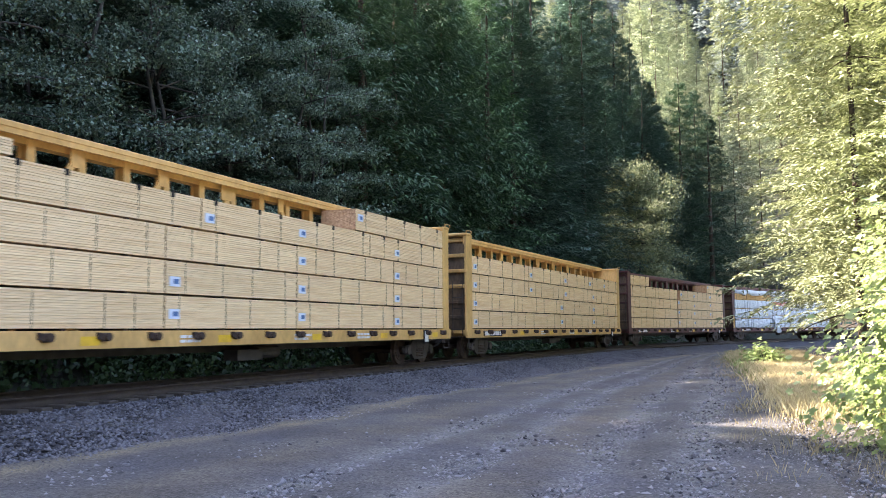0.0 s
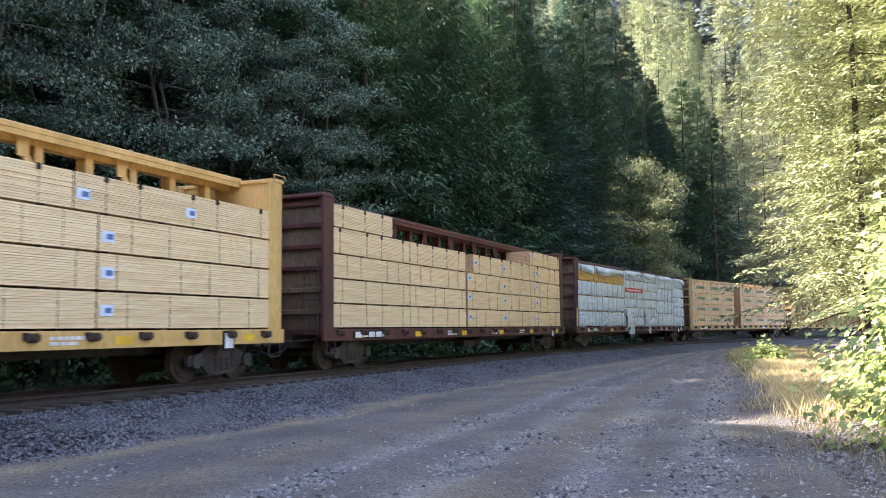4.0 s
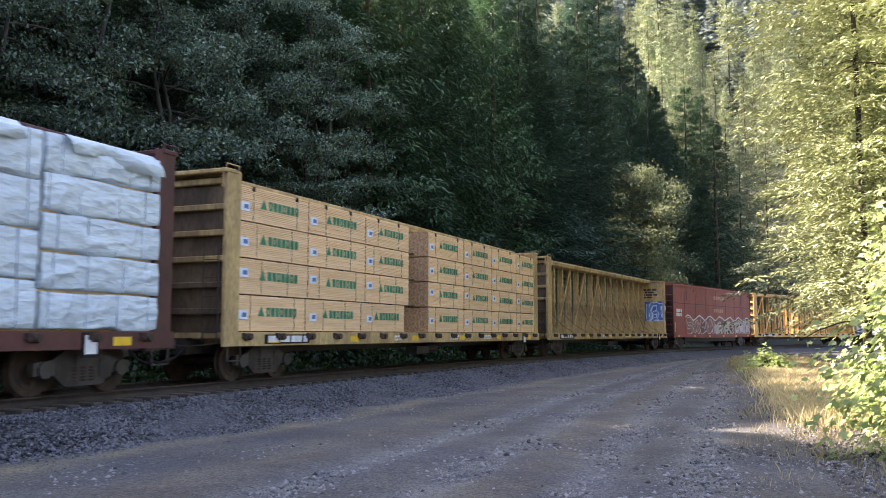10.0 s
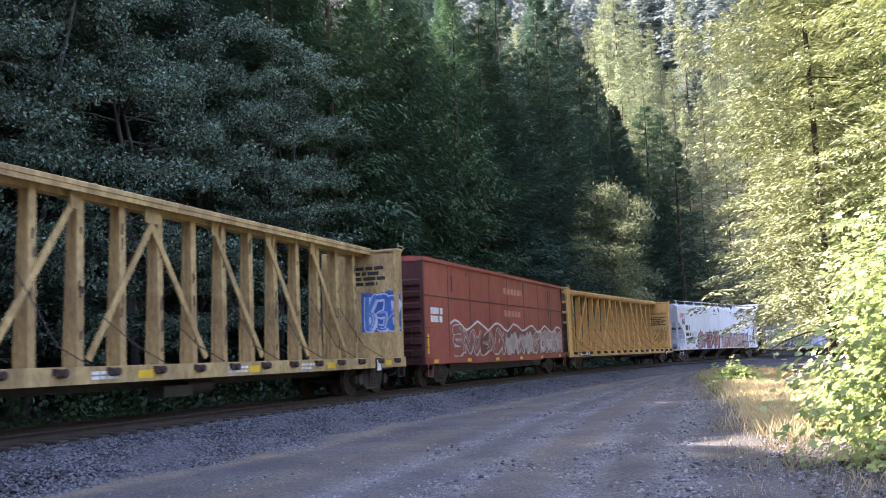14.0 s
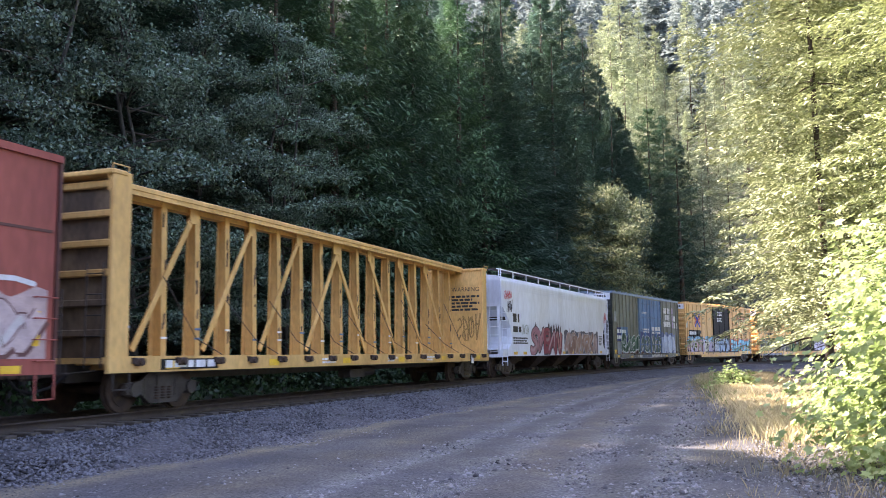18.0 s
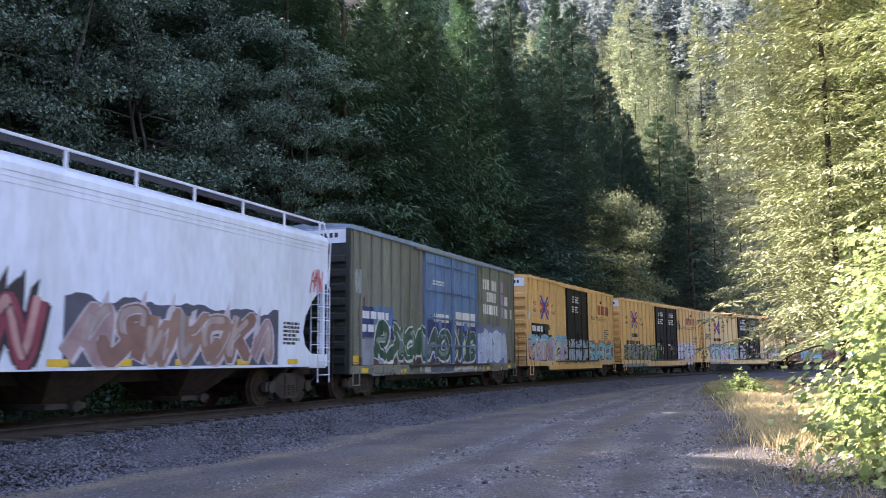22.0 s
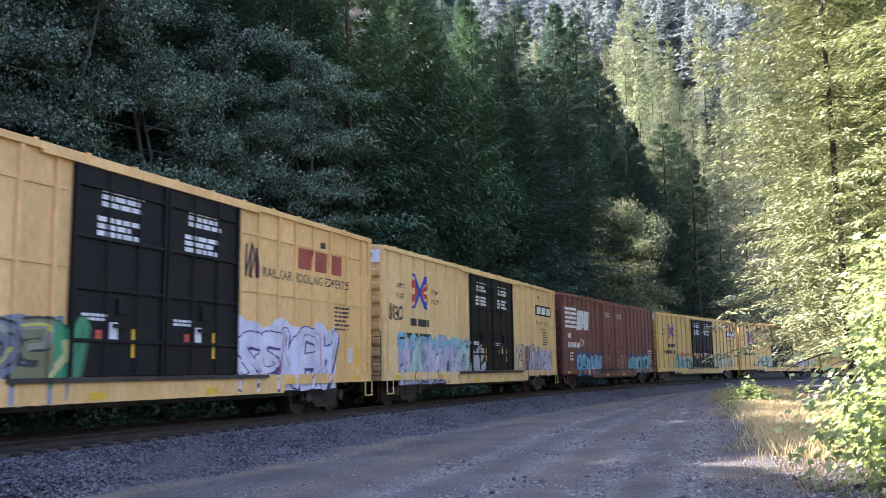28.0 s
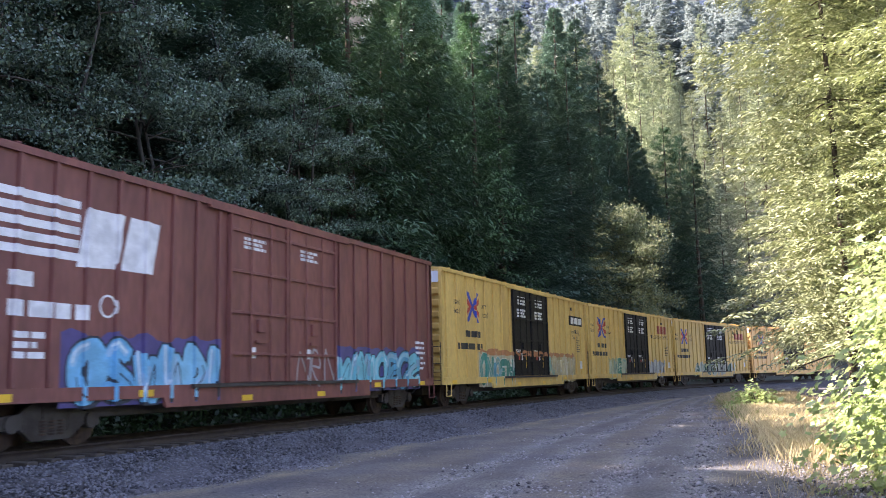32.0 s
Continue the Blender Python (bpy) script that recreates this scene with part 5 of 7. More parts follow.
# ---- plants beside the road ----
def star_leaf(rng, c, L, turn, nr):
    """A broad lobed leaf."""
    ang = np.array([0, 28, 52, 95, 125, 180, 235, 265, 308, 332])
    rad = np.array([1.0, 0.55, 0.9, 0.48, 0.62, 0.18, 0.62, 0.48, 0.9, 0.55])
    a = np.radians(ang)
    u = unit(np.cross(nr, turn))
    w = np.cross(nr, u)
    ring = c + L * (rad * np.cos(a))[:, None] * u + L * (rad * np.sin(a))[:, None] * w - nr * L * 0.12 * (rad[:, None] > 0.8)
    return np.concatenate([[c], ring])


def maple_bush(name, seed, x, y, R, H, n, size, mat, label, group=""):
    rng = np.random.default_rng(seed)
    base = new(name)
    pieces, tips = [], []
    for k in range(16):
        a = rng.random() * 6.28
        ln = R * rng.uniform(0.3, 0.95)
        tt = np.linspace(0, 1, 6)[:, None]
        top = np.array([np.cos(a) * ln, np.sin(a) * ln, H * rng.uniform(0.55, 1.0) * (1 - 0.35 * ln / R)])
        pl = top * tt ** np.array([1.4, 1.4, 0.8])
        pl[0, 2] = -0.3
        pieces.append(limb(pl, 0.03, 0.008, 5))
    part("stem", mesh_np("stem", *joined(pieces), True), ALDERBARK, base)
    # leaves on the outside of a lumpy mound
    d = unit(rng.normal(0, 1, (n, 3)))
    d[:, 2] = np.abs(d[:, 2])
    lump = 1 + 0.22 * np.sin(d[:, 0] * 5 + seed) * np.sin(d[:, 1] * 6) + 0.15 * np.sin(d[:, 2] * 9 + d[:, 0] * 7)
    rr = rng.uniform(0.62, 1.03, n) * lump
    c = d * np.array([R, R, H]) * rr[:, None]
    c[:, 2] += 0.05
    nr = unit(d * 0.8 + np.array([0, 0, 0.8]) + rng.normal(0, 0.45, (n, 3)))
    vs = np.concatenate([star_leaf(rng, c[i], size * rng.uniform(0.55, 1.2), rng.normal(0, 1, 3), nr[i]) for i in range(n)])
    k = np.arange(n)[:, None] * 11
    tri = np.concatenate([np.stack([k[:, 0], k[:, 0] + 1 + j, k[:, 0] + 1 + (j + 1) % 10], 1) for j in range(10)])
    part("leaves", mesh_np("leaves", vs, tri), mat, base)
    set_down(base, x, y, 0, 1, group)
    return tagged(base, label, "bush")


maple_bush("maple_bush", 3, 2.6, 14.6, 2.3, 4.5, 9500, 0.105, MAPLE, "bright green big-leaved maple bush in the sun", "bushes beside the road")
maple_bush("maple_bush", 4, 2.75, 19.0, 2.3, 3.8, 7000, 0.11, MAPLE, "bright green big-leaved maple bush in the sun", "bushes beside the road")
maple_bush("maple_bush", 6, 3.2, 25.0, 2.5, 3.4, 5000, 0.12, MAPLE, "bright green big-leaved maple bush in the sun", "bushes beside the road")
maple_bush("low_bush", 5, -2.1, 41.5, 1.2, 1.15, 1500, 0.10, MAPLE, "small pale sunlit bush at the road's edge", "bushes beside the road")


def blades(rng, x, y, h0, h1, wide=0.008, lean=0.35):
    n = len(x)
    z = land(x, y) - 0.02
    h = rng.uniform(h0, h1, n)
    a = rng.random(n) * 6.28
    ln = np.abs(rng.normal(0, lean, n)) * h
    px, py = np.cos(a) * wide, np.sin(a) * wide
    ox, oy = np.sin(a) * ln, -np.cos(a) * ln
    w = rng.uniform(0.7, 1.6, n)
    v = np.stack([np.stack([x - px * w, y - py * w, z], -1), np.stack([x + px * w, y + py * w, z], -1),
                  np.stack([x + px * 0.7 + ox * 0.4, y + py * 0.7 + oy * 0.4, z + h * 0.6], -1), np.stack([x + ox, y + oy, z + h], -1)], 1)
    return v.reshape(-1, 3)


def verge(rng, n, s0, s1, w0, w1, clump=0.5):
    """Tufted places along the verge; the band's inner edge follows the road's."""
    m = max(1, n // 40)
    s_ = rng.uniform(s0, s1, m)
    w = road_edge_w(s_) + rng.uniform(w0, w1, m) ** 1.0
    s_, w = np.repeat(s_, 40), np.repeat(w, 40)
    s_, w = s_ + rng.normal(0, clump, len(s_)), w + rng.normal(0, clump * 0.6, len(w))
    x, y, _ = on_track(s_, w)
    return x, y


rngg = np.random.default_rng(17)
x, y = verge(rngg, 90000, 18, 66, 0.3, 4.0)
v = blades(rngg, x, y, 0.12, 0.45, 0.0017)
tagged(part("dry_grass", mesh_np("dry_grass", v, quads_of(v)), STRAW), "tall dry straw-coloured grass along the road", "grass", kind="stuff")
x, y = verge(rngg, 8000, 11, 60, -0.7, 1.8, 0.35)
v = blades(rngg, x, y, 0.06, 0.24, 0.0013)
tagged(part("short_grass", mesh_np("short_grass", v, quads_of(v)), leaf_material("withered_grass", (0.16, 0.14, 0.08), (0.36, 0.30, 0.18), 0.3, 0.8)), "short dry grass at the gravel's edge", "grass", kind="stuff")
x, y = verge(rngg, 9000, 30, 66, 0.0, 3.0, 0.5)
v = blades(rngg, x, y, 0.12, 0.4, 0.009)
tagged(part("weeds", mesh_np("weeds", v, quads_of(v)), WEED), "low green weeds in the sunlit verge", "weeds", kind="stuff")

# ferns and salal on the bank behind the track
m = 900
s_, w = rngg.uniform(-6, 85, m), -rngg.uniform(4.2, 9.5, m)
x, y, _ = on_track(s_, w)
c = np.stack([x, y, land(x, y) + rngg.uniform(0.1, 1.3, m) * np.clip((-w - 3.6) / 2.5, 0.3, 1)], -1)
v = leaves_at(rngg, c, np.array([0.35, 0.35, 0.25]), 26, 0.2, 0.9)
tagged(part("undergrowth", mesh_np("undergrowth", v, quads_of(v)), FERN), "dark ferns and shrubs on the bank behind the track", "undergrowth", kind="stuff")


# ---- loose stones ----
def stones(name, x, y, z, size, mat, label, seed):
    rng = np.random.default_rng(seed)
    n = len(x)
    o = np.array([[1, 0, 0], [-1, 0, 0], [0, 1, 0], [0, -1, 0], [0, 0, 1], [0, 0, -1]], float)
    r = size * rng.uniform(0.5, 1.4, (n, 1, 1))
    p = o[None] * rng.uniform(0.6, 1.3, (n, 6, 1)) * r * np.array([1.2, 1.0, 0.7]) + rng.normal(0, 0.2, (n, 6, 3)) * r
    a = rng.random(n) * 6.28
    c, s_ = np.cos(a)[:, None], np.sin(a)[:, None]
    p = np.stack([p[..., 0] * c - p[..., 1] * s_, p[..., 0] * s_ + p[..., 1] * c, p[..., 2]], -1) + np.stack([x, y, z], -1)[:, None]
    f = np.array([[0, 2, 4], [2, 1, 4], [1, 3, 4], [3, 0, 4], [2, 0, 5], [1, 2, 5], [3, 1, 5], [0, 3, 5]])
    f = (np.arange(n)[:, None, None] * 6 + f[None]).reshape(-1, 3)
    return tagged(part(name, mesh_np(name, p.reshape(-1, 3), f), mat), label, "gravel", kind="stuff")


def stone_material(name, lo, hi):
    m = leaf_material(name, lo, hi, 0.0, 0.85)
    return m


s_ = 4 + 58 * rngg.random(50000) ** 1.5
w = rngg.uniform(1.32, 4.4, 50000)
x, y, _ = on_track(s_, w)
z = np.interp(w, pw, pz) + 0.01
stones("ballast_stones", x, y, z, 0.030, stone_material("ballast_stone", (0.022, 0.022, 0.026), (0.14, 0.14, 0.156)), "loose dark crushed stones on the ballast shoulder", 1)
s_ = 3 + 45 * rngg.random(105000) ** 1.8
w = rngg.uniform(3.8, 14.5, 105000)
x, y, _ = on_track(s_, w)
stones("road_gravel", x, y, 0.045 + 0 * x, 0.009 + 0.03 * rngg.random((105000, 1, 1)) ** 5, stone_material("road_stone", (0.02, 0.02, 0.023), (0.22, 0.22, 0.23)), "loose small stones on the gravel road", 2)


# ---- ties, half buried in the ballast ----
tie_mesh = shared("tie", box(-0.115, 0.115, -1.30, 1.30, 0.36, 0.512, bevel=0.012), TIE)
ballast = bpy.data.objects["ballast"]
for i in range(150):
    x, y, a = on_track(2 + 0.52 * i, 0.0)
    part("tie", tie_mesh, None, ballast, "", pose(float(x), float(y), 0.004 * (i % 3), 0, 0, 90 - math.degrees(float(a)) + 0.6 * math.sin(i * 2.3)))


# ---- a moth in the air ----
def moth():
    base = new("moth")
    dust = material("moth_scales", (0.24, 0.20, 0.165), 0.8, dark=(0.16, 0.13, 0.10), scale=300, grain=900)
    bm = bmesh.new()
    bmesh.ops.create_uvsphere(bm, u_segments=10, v_segments=8, radius=1.0)
    bmesh.ops.scale(bm, vec=(0.0085, 0.0022, 0.0022), verts=bm.verts)
    part("body", bm, dust, base)
    for side in (-1, 1):
        tip = [(0.005, 0.0), (0.009, 0.010), (0.006, 0.016), (-0.002, 0.013), (-0.008, 0.008), (-0.007, 0.0)]
        bm = bmesh.new()
        for off in (0.0, 0.0003):
            f = bm.faces.new([bm.verts.new((x, side * (y + 0.0008), 0.55 * y + off)) for x, y in tip])
            if off == 0.0:
                f.normal_flip()
        part("wing", bm, dust, base)
    return tagged(base, "small pale moth flying past in the air", "moth")


MOTH = moth()
# ---- the train, from its head to its tail ----
def load(car, tiers, tags=(), mat=None, seed=0, guards=(), ink=False):
    """tiers: (bottom, height, [(x from, x to), ...]); tags: places of paper tags."""
    for r, (z, H, spans) in enumerate(tiers):
        for i, (x0, x1) in enumerate(spans):
            tg = [(tx - x0, tz - z) for tx, tz in tags if x0 <= tx < x1 - 0.3 and z <= tz < z + H - 0.1]
            ob = bundle(car, x0, z, x1 - x0 - 0.03, H, mat, tags=tg, seed=seed + r * 3 + i, guards=r in guards)
            if ink:
                W = min(1.65, (x1 - x0) * 0.62)
                xs = (x1 - x0) * 0.28
                bm = bmesh.new()
                sheet([(xs, H * 0.42), (xs + 0.13, H * 0.72), (xs + 0.26, H * 0.42)], -0.012, bm)
                for k in range(7):
                    w = (W - 0.34) / 7
                    xk = xs + 0.34 + k * w
                    if (k + r + i) % 3:
                        rect(xk, xk + w * 0.78, H * 0.42, H * 0.68, -0.012, bm)
                    else:
                        for za, zb in ((0.42, 0.48), (0.62, 0.68)):
                            rect(xk, xk + w * 0.78, H * za, H * zb, -0.012, bm)
                        for xa in (0.0, 0.52):
                            rect(xk + w * xa, xk + w * (xa + 0.26), H * 0.48, H * 0.62, -0.012, bm)
                part("stencil", bm, GREENINK, ob, "green stencilled maker's mark as plain blocks")
        stickers(car, tiers[r][2][0][0], tiers[r][2][-1][1] - 0.2, z - 0.04)


c = centerbeam("lumber_flatcar", 6.4, 29.1, YELLOW, "yellow centerbeam flatcar loaded with pale strapped lumber", 1)
load(c, [(1.16, 0.655, [(-10.9, -3.6), (-3.6, 1.3), (1.3, 6.9), (6.9, 10.95)]), (1.855, 0.655, [(-10.9, -3.6), (-3.6, 1.3), (1.3, 6.9), (6.9, 10.95)]),
         (2.55, 0.655, [(-10.9, -3.6), (-3.6, 1.3), (1.3, 6.9), (6.9, 10.95)]), (3.245, 0.655, [(-10.9, -2.5), (-2.5, 5.3), (5.3, 10.95)]), (3.94, 0.27, [(-10.9, -7.33)]), (3.941, 0.60, [(4.4, 10.95)])],
     [(1.36, z) for z in (1.34, 2.03, 2.75, 3.45)] + [(6.94, z) for z in (1.27, 1.97, 2.67, 3.38)] + [(-2.4, 3.4), (4.5, 4.2), (-3.5, 2.0), (-3.5, 1.35)], seed=1, guards=(3, 5))
c = centerbeam("lumber_flatcar", 31.0, 53.9, YELLOW, "yellow centerbeam flatcar loaded with four tiers of lumber", 2)
load(c, [(1.16, 0.655, [(-11.0, -6.0), (-6.0, -0.15), (-0.15, 5.5), (5.5, 11.0)]), (1.855, 0.655, [(-11.0, -6.0), (-6.0, -0.15), (-0.15, 5.5), (5.5, 11.0)]),
         (2.55, 0.655, [(-11.0, -4.6), (-4.6, 0.5), (0.5, 5.5), (5.5, 11.0)]), (3.245, 0.655, [(-11.0, -4.6), (-4.6, 0.5), (0.5, 4.9), (4.9, 11.0)])],
     [(-4.5, 3.4), (-4.5, 2.75), (0.56, 3.4), (0.57, 2.72), (-0.12, 2.05), (-0.11, 1.36), (4.94, 3.42), (5.56, 2.72), (5.56, 2.06), (5.56, 1.38), (7.88, 3.42), (-10.8, 3.4), (-10.8, 2.7), (-10.8, 2.0), (-10.8, 1.3)], seed=2, guards=(3,))
c = centerbeam("lumber_flatcar", 56.0, 78.5, MAROON, "maroon centerbeam flatcar loaded with pale strapped lumber", 3)
load(c, [(1.16, 0.63, [(-10.8, -6.0), (-6.0, -1.35), (-1.2, 6.8), (6.8, 10.85)]), (1.83, 0.63, [(-10.8, -6.0), (-6.0, -1.35), (-1.2, 6.8), (6.8, 10.85)]),
         (2.50, 0.63, [(-10.8, -6.0), (-6.0, -1.35), (-1.2, 6.8), (6.8, 10.85)]), (3.17, 0.68, [(-10.8, -6.0), (-6.0, -1.35), (-0.6, 6.8), (6.8, 10.85)]), (3.89, 0.6, [(-10.8, -7.2), (6.2, 10.85)])],
     [(-1.2, 2.85), (-1.2, 2.15), (-1.17, 1.42), (2.55, 3.4), (2.57, 2.68), (2.59, 2.1), (2.62, 1.4), (6.87, 3.45), (6.88, 2.8), (6.88, 2.1), (6.88, 1.4), (-0.58, 3.45), (6.3, 4.2)], seed=3, guards=(3, 4))


# white-wrapped lumber
GREYSTRAP = material("grey_band", (0.46, 0.545, 0.62), 0.5, dark=(0.38, 0.45, 0.52))


def wrapped(car, x, z, L, H, seed):
    """A bundle in white wrap: pillowed between its bands, crossed by sharp folds, with an uneven lower lap."""
    rng = np.random.default_rng(seed)
    nx, nz = max(20, int(L / 0.05)), 13
    u, w = np.meshgrid(np.linspace(0, L, nx), np.linspace(0, H, nz), indexing="ij")
    n = max(2, round(L / 0.8))
    bands = np.sort((np.arange(n) + 0.5) * L / n + rng.normal(0, 0.10, n))
    near = np.abs(u[..., None] - bands).min(-1)
    out = 0.042 * np.clip(near / 0.30, 0, 1) ** 0.6 * np.sin(np.pi * np.clip(w / H, 0.04, 0.96)) ** 0.5
    for j in range(11):
        a = rng.choice([rng.uniform(-0.35, 0.35), rng.uniform(0.9, 2.2)])
        f = rng.uniform(3.5, 11)
        px, pz, r = rng.uniform(0, L), rng.uniform(0, H), rng.uniform(0.35, 1.1)
        ridge = (1 - np.abs(np.sin((u * math.sin(a) + w * math.cos(a)) * f + rng.random() * 6))) ** 3
        out += rng.uniform(0.018, 0.042) * ridge * np.exp(-((u - px) / r) ** 2 - ((w - pz) / 0.4) ** 2)
    out += 0.010 * np.sin(u * rng.uniform(1, 2) + seed)
    lap = 0.05 * np.clip(np.sin(u * rng.uniform(1.2, 2.4) + seed) + 0.6 * np.sin(u * 4.1 + 2 * seed), 0, 1.3)
    Z = z + w + 0.012 * np.sin(u * 2.7 + seed) * (w > 0) - lap * (w == 0)
    front = np.stack([u, -1.385 - out, Z], -1)
    back = np.stack([u[:, :2], np.full((nx, 2), -0.28), np.stack([z + H + 0 * u[:, 0], z + 0 * u[:, 0]], 1)], -1)
    v = np.concatenate([front, back], 1).reshape(-1, 3)
    k = nz + 2
    i, j = np.meshgrid(np.arange(nx - 1), np.arange(k), indexing="ij")
    f = np.stack([i * k + j, (i + 1) * k + j, (i + 1) * k + (j + 1) % k, i * k + (j + 1) % k], -1).reshape(-1, 4)
    me = mesh_np("wrapped_bundle", v, f, True)
    bm = bmesh.new()
    bm.from_mesh(me)
    bm.verts.ensure_lookup_table()
    for i in (0, nx - 1):
        bm.faces.new([bm.verts[i * k + j] for j in range(k)])
    bmesh.ops.recalc_face_normals(bm, faces=bm.faces)
    ob = part("wrapped_bundle", bm, WRAP, car, "lumber bundle in creased white wrap", pose(x, 0, 0))
    sm = shared("strap", box(0, 0.014, -1.418, -1.384, z - 0.01, z + H + 0.01), GREYSTRAP)
    for xb in bands:
        part("strap", sm, None, ob, "", pose(float(xb), 0, 0))
    return ob


def drape(car, name, x, z, w, h, seed, label, sway=0.16, taper=0.5):
    """A loose sheet that hangs down in folds; its lower hem runs to a point on one side."""
    nx, nz = 22, 20
    u, t = np.meshgrid(np.linspace(0, 1, nx), np.linspace(0, 1, nz), indexing="ij")
    X = x + w * (u - 0.5) * (taper + (1 - taper) * t) + w * 0.5 + 0.22 * t ** 2
    Y = -1.44 - 0.10 * np.sin(t * 3) - sway * t * (0.35 * np.sin(u * 7 + seed) + 0.18 * np.sin(u * 17 + 3 * t + seed))
    Z = z - h * t * (0.72 + 0.28 * np.exp(-((u - 0.25 - 0.5 * (seed % 2)) / 0.35) ** 2) + 0.03 * np.sin(u * 13 + seed))
    v = np.stack([X, Y, Z], -1)
    back = v + np.array([0, 0.012, 0])
    f = grid_faces(nx, nz)
    me = mesh_np(name, np.concatenate([v.reshape(-1, 3), back.reshape(-1, 3)]), np.concatenate([f, f[:, ::-1] + nx * nz]), True)
    return part(name, me, WRAP, car, label)


c = centerbeam("lumber_flatcar", 80.8, 103.4, MAROON, "maroon centerbeam flatcar loaded with white wrapped lumber", 4)
k = 0
for x0, x1 in ((-10.9, -8.42), (-8.4, -3.2)):
    for z, H in ((1.16, 0.76), (2.0, 0.75), (2.83, 0.70)):
        wrapped(c, x0, z, x1 - x0 - 0.07, H, k)
        part("bearer", box(x0 + 0.02, x1 - 0.09, -1.26, -0.35, z + H + 0.012, z + H + 0.07), AMBER, c, "bare lumber showing between the wrapped tiers")
        k += 1
    bundle(c, x0, 3.60, x1 - x0 - 0.05, 0.50, AMBER, seed=k)
    wrapped(c, x0 + 0.1, 4.12, x1 - x0 - 0.2, 0.30, k + 50)
    drape(c, "torn_wrap", x0 + 0.2, 4.4, x1 - x0 - 0.6, 0.45, k, "torn white wrap folded over the top bundle", 0.3, 0.95)
for x0, x1, n in ((-3.18, 0.63, 6), (0.66, 3.78, 6), (3.8, 8.0, 4), (8.02, 10.9, 5)):
    H = (4.5 - 1.16) / n
    for r in range(n):
        wrapped(c, x0, 1.16 + r * H, x1 - x0 - 0.07, H - 0.06, 100 + k)
        part("bearer", box(x0 + 0.02, x1 - 0.05, -1.26, -0.35, 1.10 + r * H, 1.155 + r * H), LUMBER2, c, "bare lumber showing between the wrapped tiers")
        k += 1
    drape(c, "torn_wrap", x0 + 0.3, 4.48, (x1 - x0) * 0.8, 0.4, k, "torn white wrap folded over the top bundle", 0.3, 0.95)
for z in (1.12, 1.97, 2.80, 3.57):
    stickers(c, -10.8, -3.4, z)
drape(c, "loose_wrap", -3.3, 2.05, 1.5, 1.45, 1, "loose sheet of white wrap hanging over the deck's edge")
drape(c, "loose_wrap", 0.5, 2.3, 1.5, 1.65, 3, "loose sheet of white wrap hanging over the deck's edge")
bm = sheet([(-3.15, 3.16), (0.58, 3.20), (0.58, 3.46), (-3.15, 3.44)], -1.452)
part("red_band", bm, spray(0.62, 0.06, 0.05), c, "red printed band on the white wrap")
SIDE[c.name] = -1.452
line_bars("band_print", -2.8, 0.2, 3.26, 3.36, 1, PLATE, c, 5, lift=0.004)
part("warning_mark", rect(-11.2, -11.05, 1.15, 2.1, -1.386), REFLECT, c, "yellow vertical strip on the bulkhead post")

c = centerbeam("lumber_flatcar", 105.2, 128.0, PALE, "yellow centerbeam flatcar loaded with green-stencilled lumber", 5)
g1, g2 = [(-10.95, -8.0), (-8.0, -4.95), (-4.95, -2.08)], [(-0.6, 2.55), (2.55, 5.45), (5.45, 8.45), (8.45, 11.0)]
load(c, [(1.14, 0.80, [(-10.95, -8.1), (-8.1, -5.2), (-5.2, -2.4)] + g2), (1.97, 0.80, g1 + g2), (2.80, 0.80, g1 + g2), (3.63, 0.80, g1 + g2)],
     [(x + 0.06, z) for x in (-10.95, -8.0, -4.95, -0.6, 2.55, 5.45, 8.45) for z in (1.4, 2.35, 3.05, 3.85)], mat=LUMBER2, seed=5, guards=(3,), ink=True)
c = centerbeam("empty_flatcar", 129.7, 152.3, PALE, "faded yellow empty centerbeam flatcar with open truss", 6, empty=True)
graffiti(c, 0.15, 1.3, 2.0, 3.2, 3, [(0.05, 0.16, 0.5), (0.08, 0.25, 0.6)], (0.55, 0.65, 0.8), 8, back=(0.04, 0.13, 0.42), half=0.07, label="blue graffiti on the inside of the bulkhead", m=pose(11.3 - 0.316, 0, 0, 0, 0, -90))
WB = pose(11.3 - 0.314, 0, 0, 0, 0, -90)
bars("stencil", -0.2, 0.9, 3.5, 4.2, 4, -0.004, INK, c, 3).matrix_basis = WB

# red all-door box car
c = boxcar("red_boxcar", 154.2, 172.7, RED, "faded red all-door boxcar with white graffiti along its foot", top=4.70, smooth=True, endpaint=MAROON, inset=2.0, sill=0.82, belly=0.78, endplate=False)
for x in (-6.9, -4.6, -2.3, 0.1, 2.5, 4.8, 7.0):
    part("door_seam", box(x - 0.02, x + 0.02, -1.376, -1.37, 1.05, 4.5), MAROON, c)
part("panel_seam", box(-9.1, 9.1, -1.384, -1.37, 3.26, 3.31), MAROON, c)
for x, z, hh in ((-6.6, 3.5, 0.7), (6.6, 3.5, 0.8), (2.4, 3.9, 0.5), (-5.0, 4.2, 0.2), (6.6, 2.9, 0.5)):
    part("rust_patch", plate([(x, z), (x + 0.14, z + 0.03), (x + 0.17, z + hh), (x + 0.02, z + hh - 0.05)], -1.375, -1.37), STEEL, c, "worn dark scrape in the red paint")
for z, w in ((3.75, 2.6), (2.75, 2.3)):
    line_bars("faded_mark", -0.4, -0.4 + w, z, z + 0.3, 1, spray(0.55, 0.24, 0.18), c, 4, "faded pale name as plain blocks", 0.1)
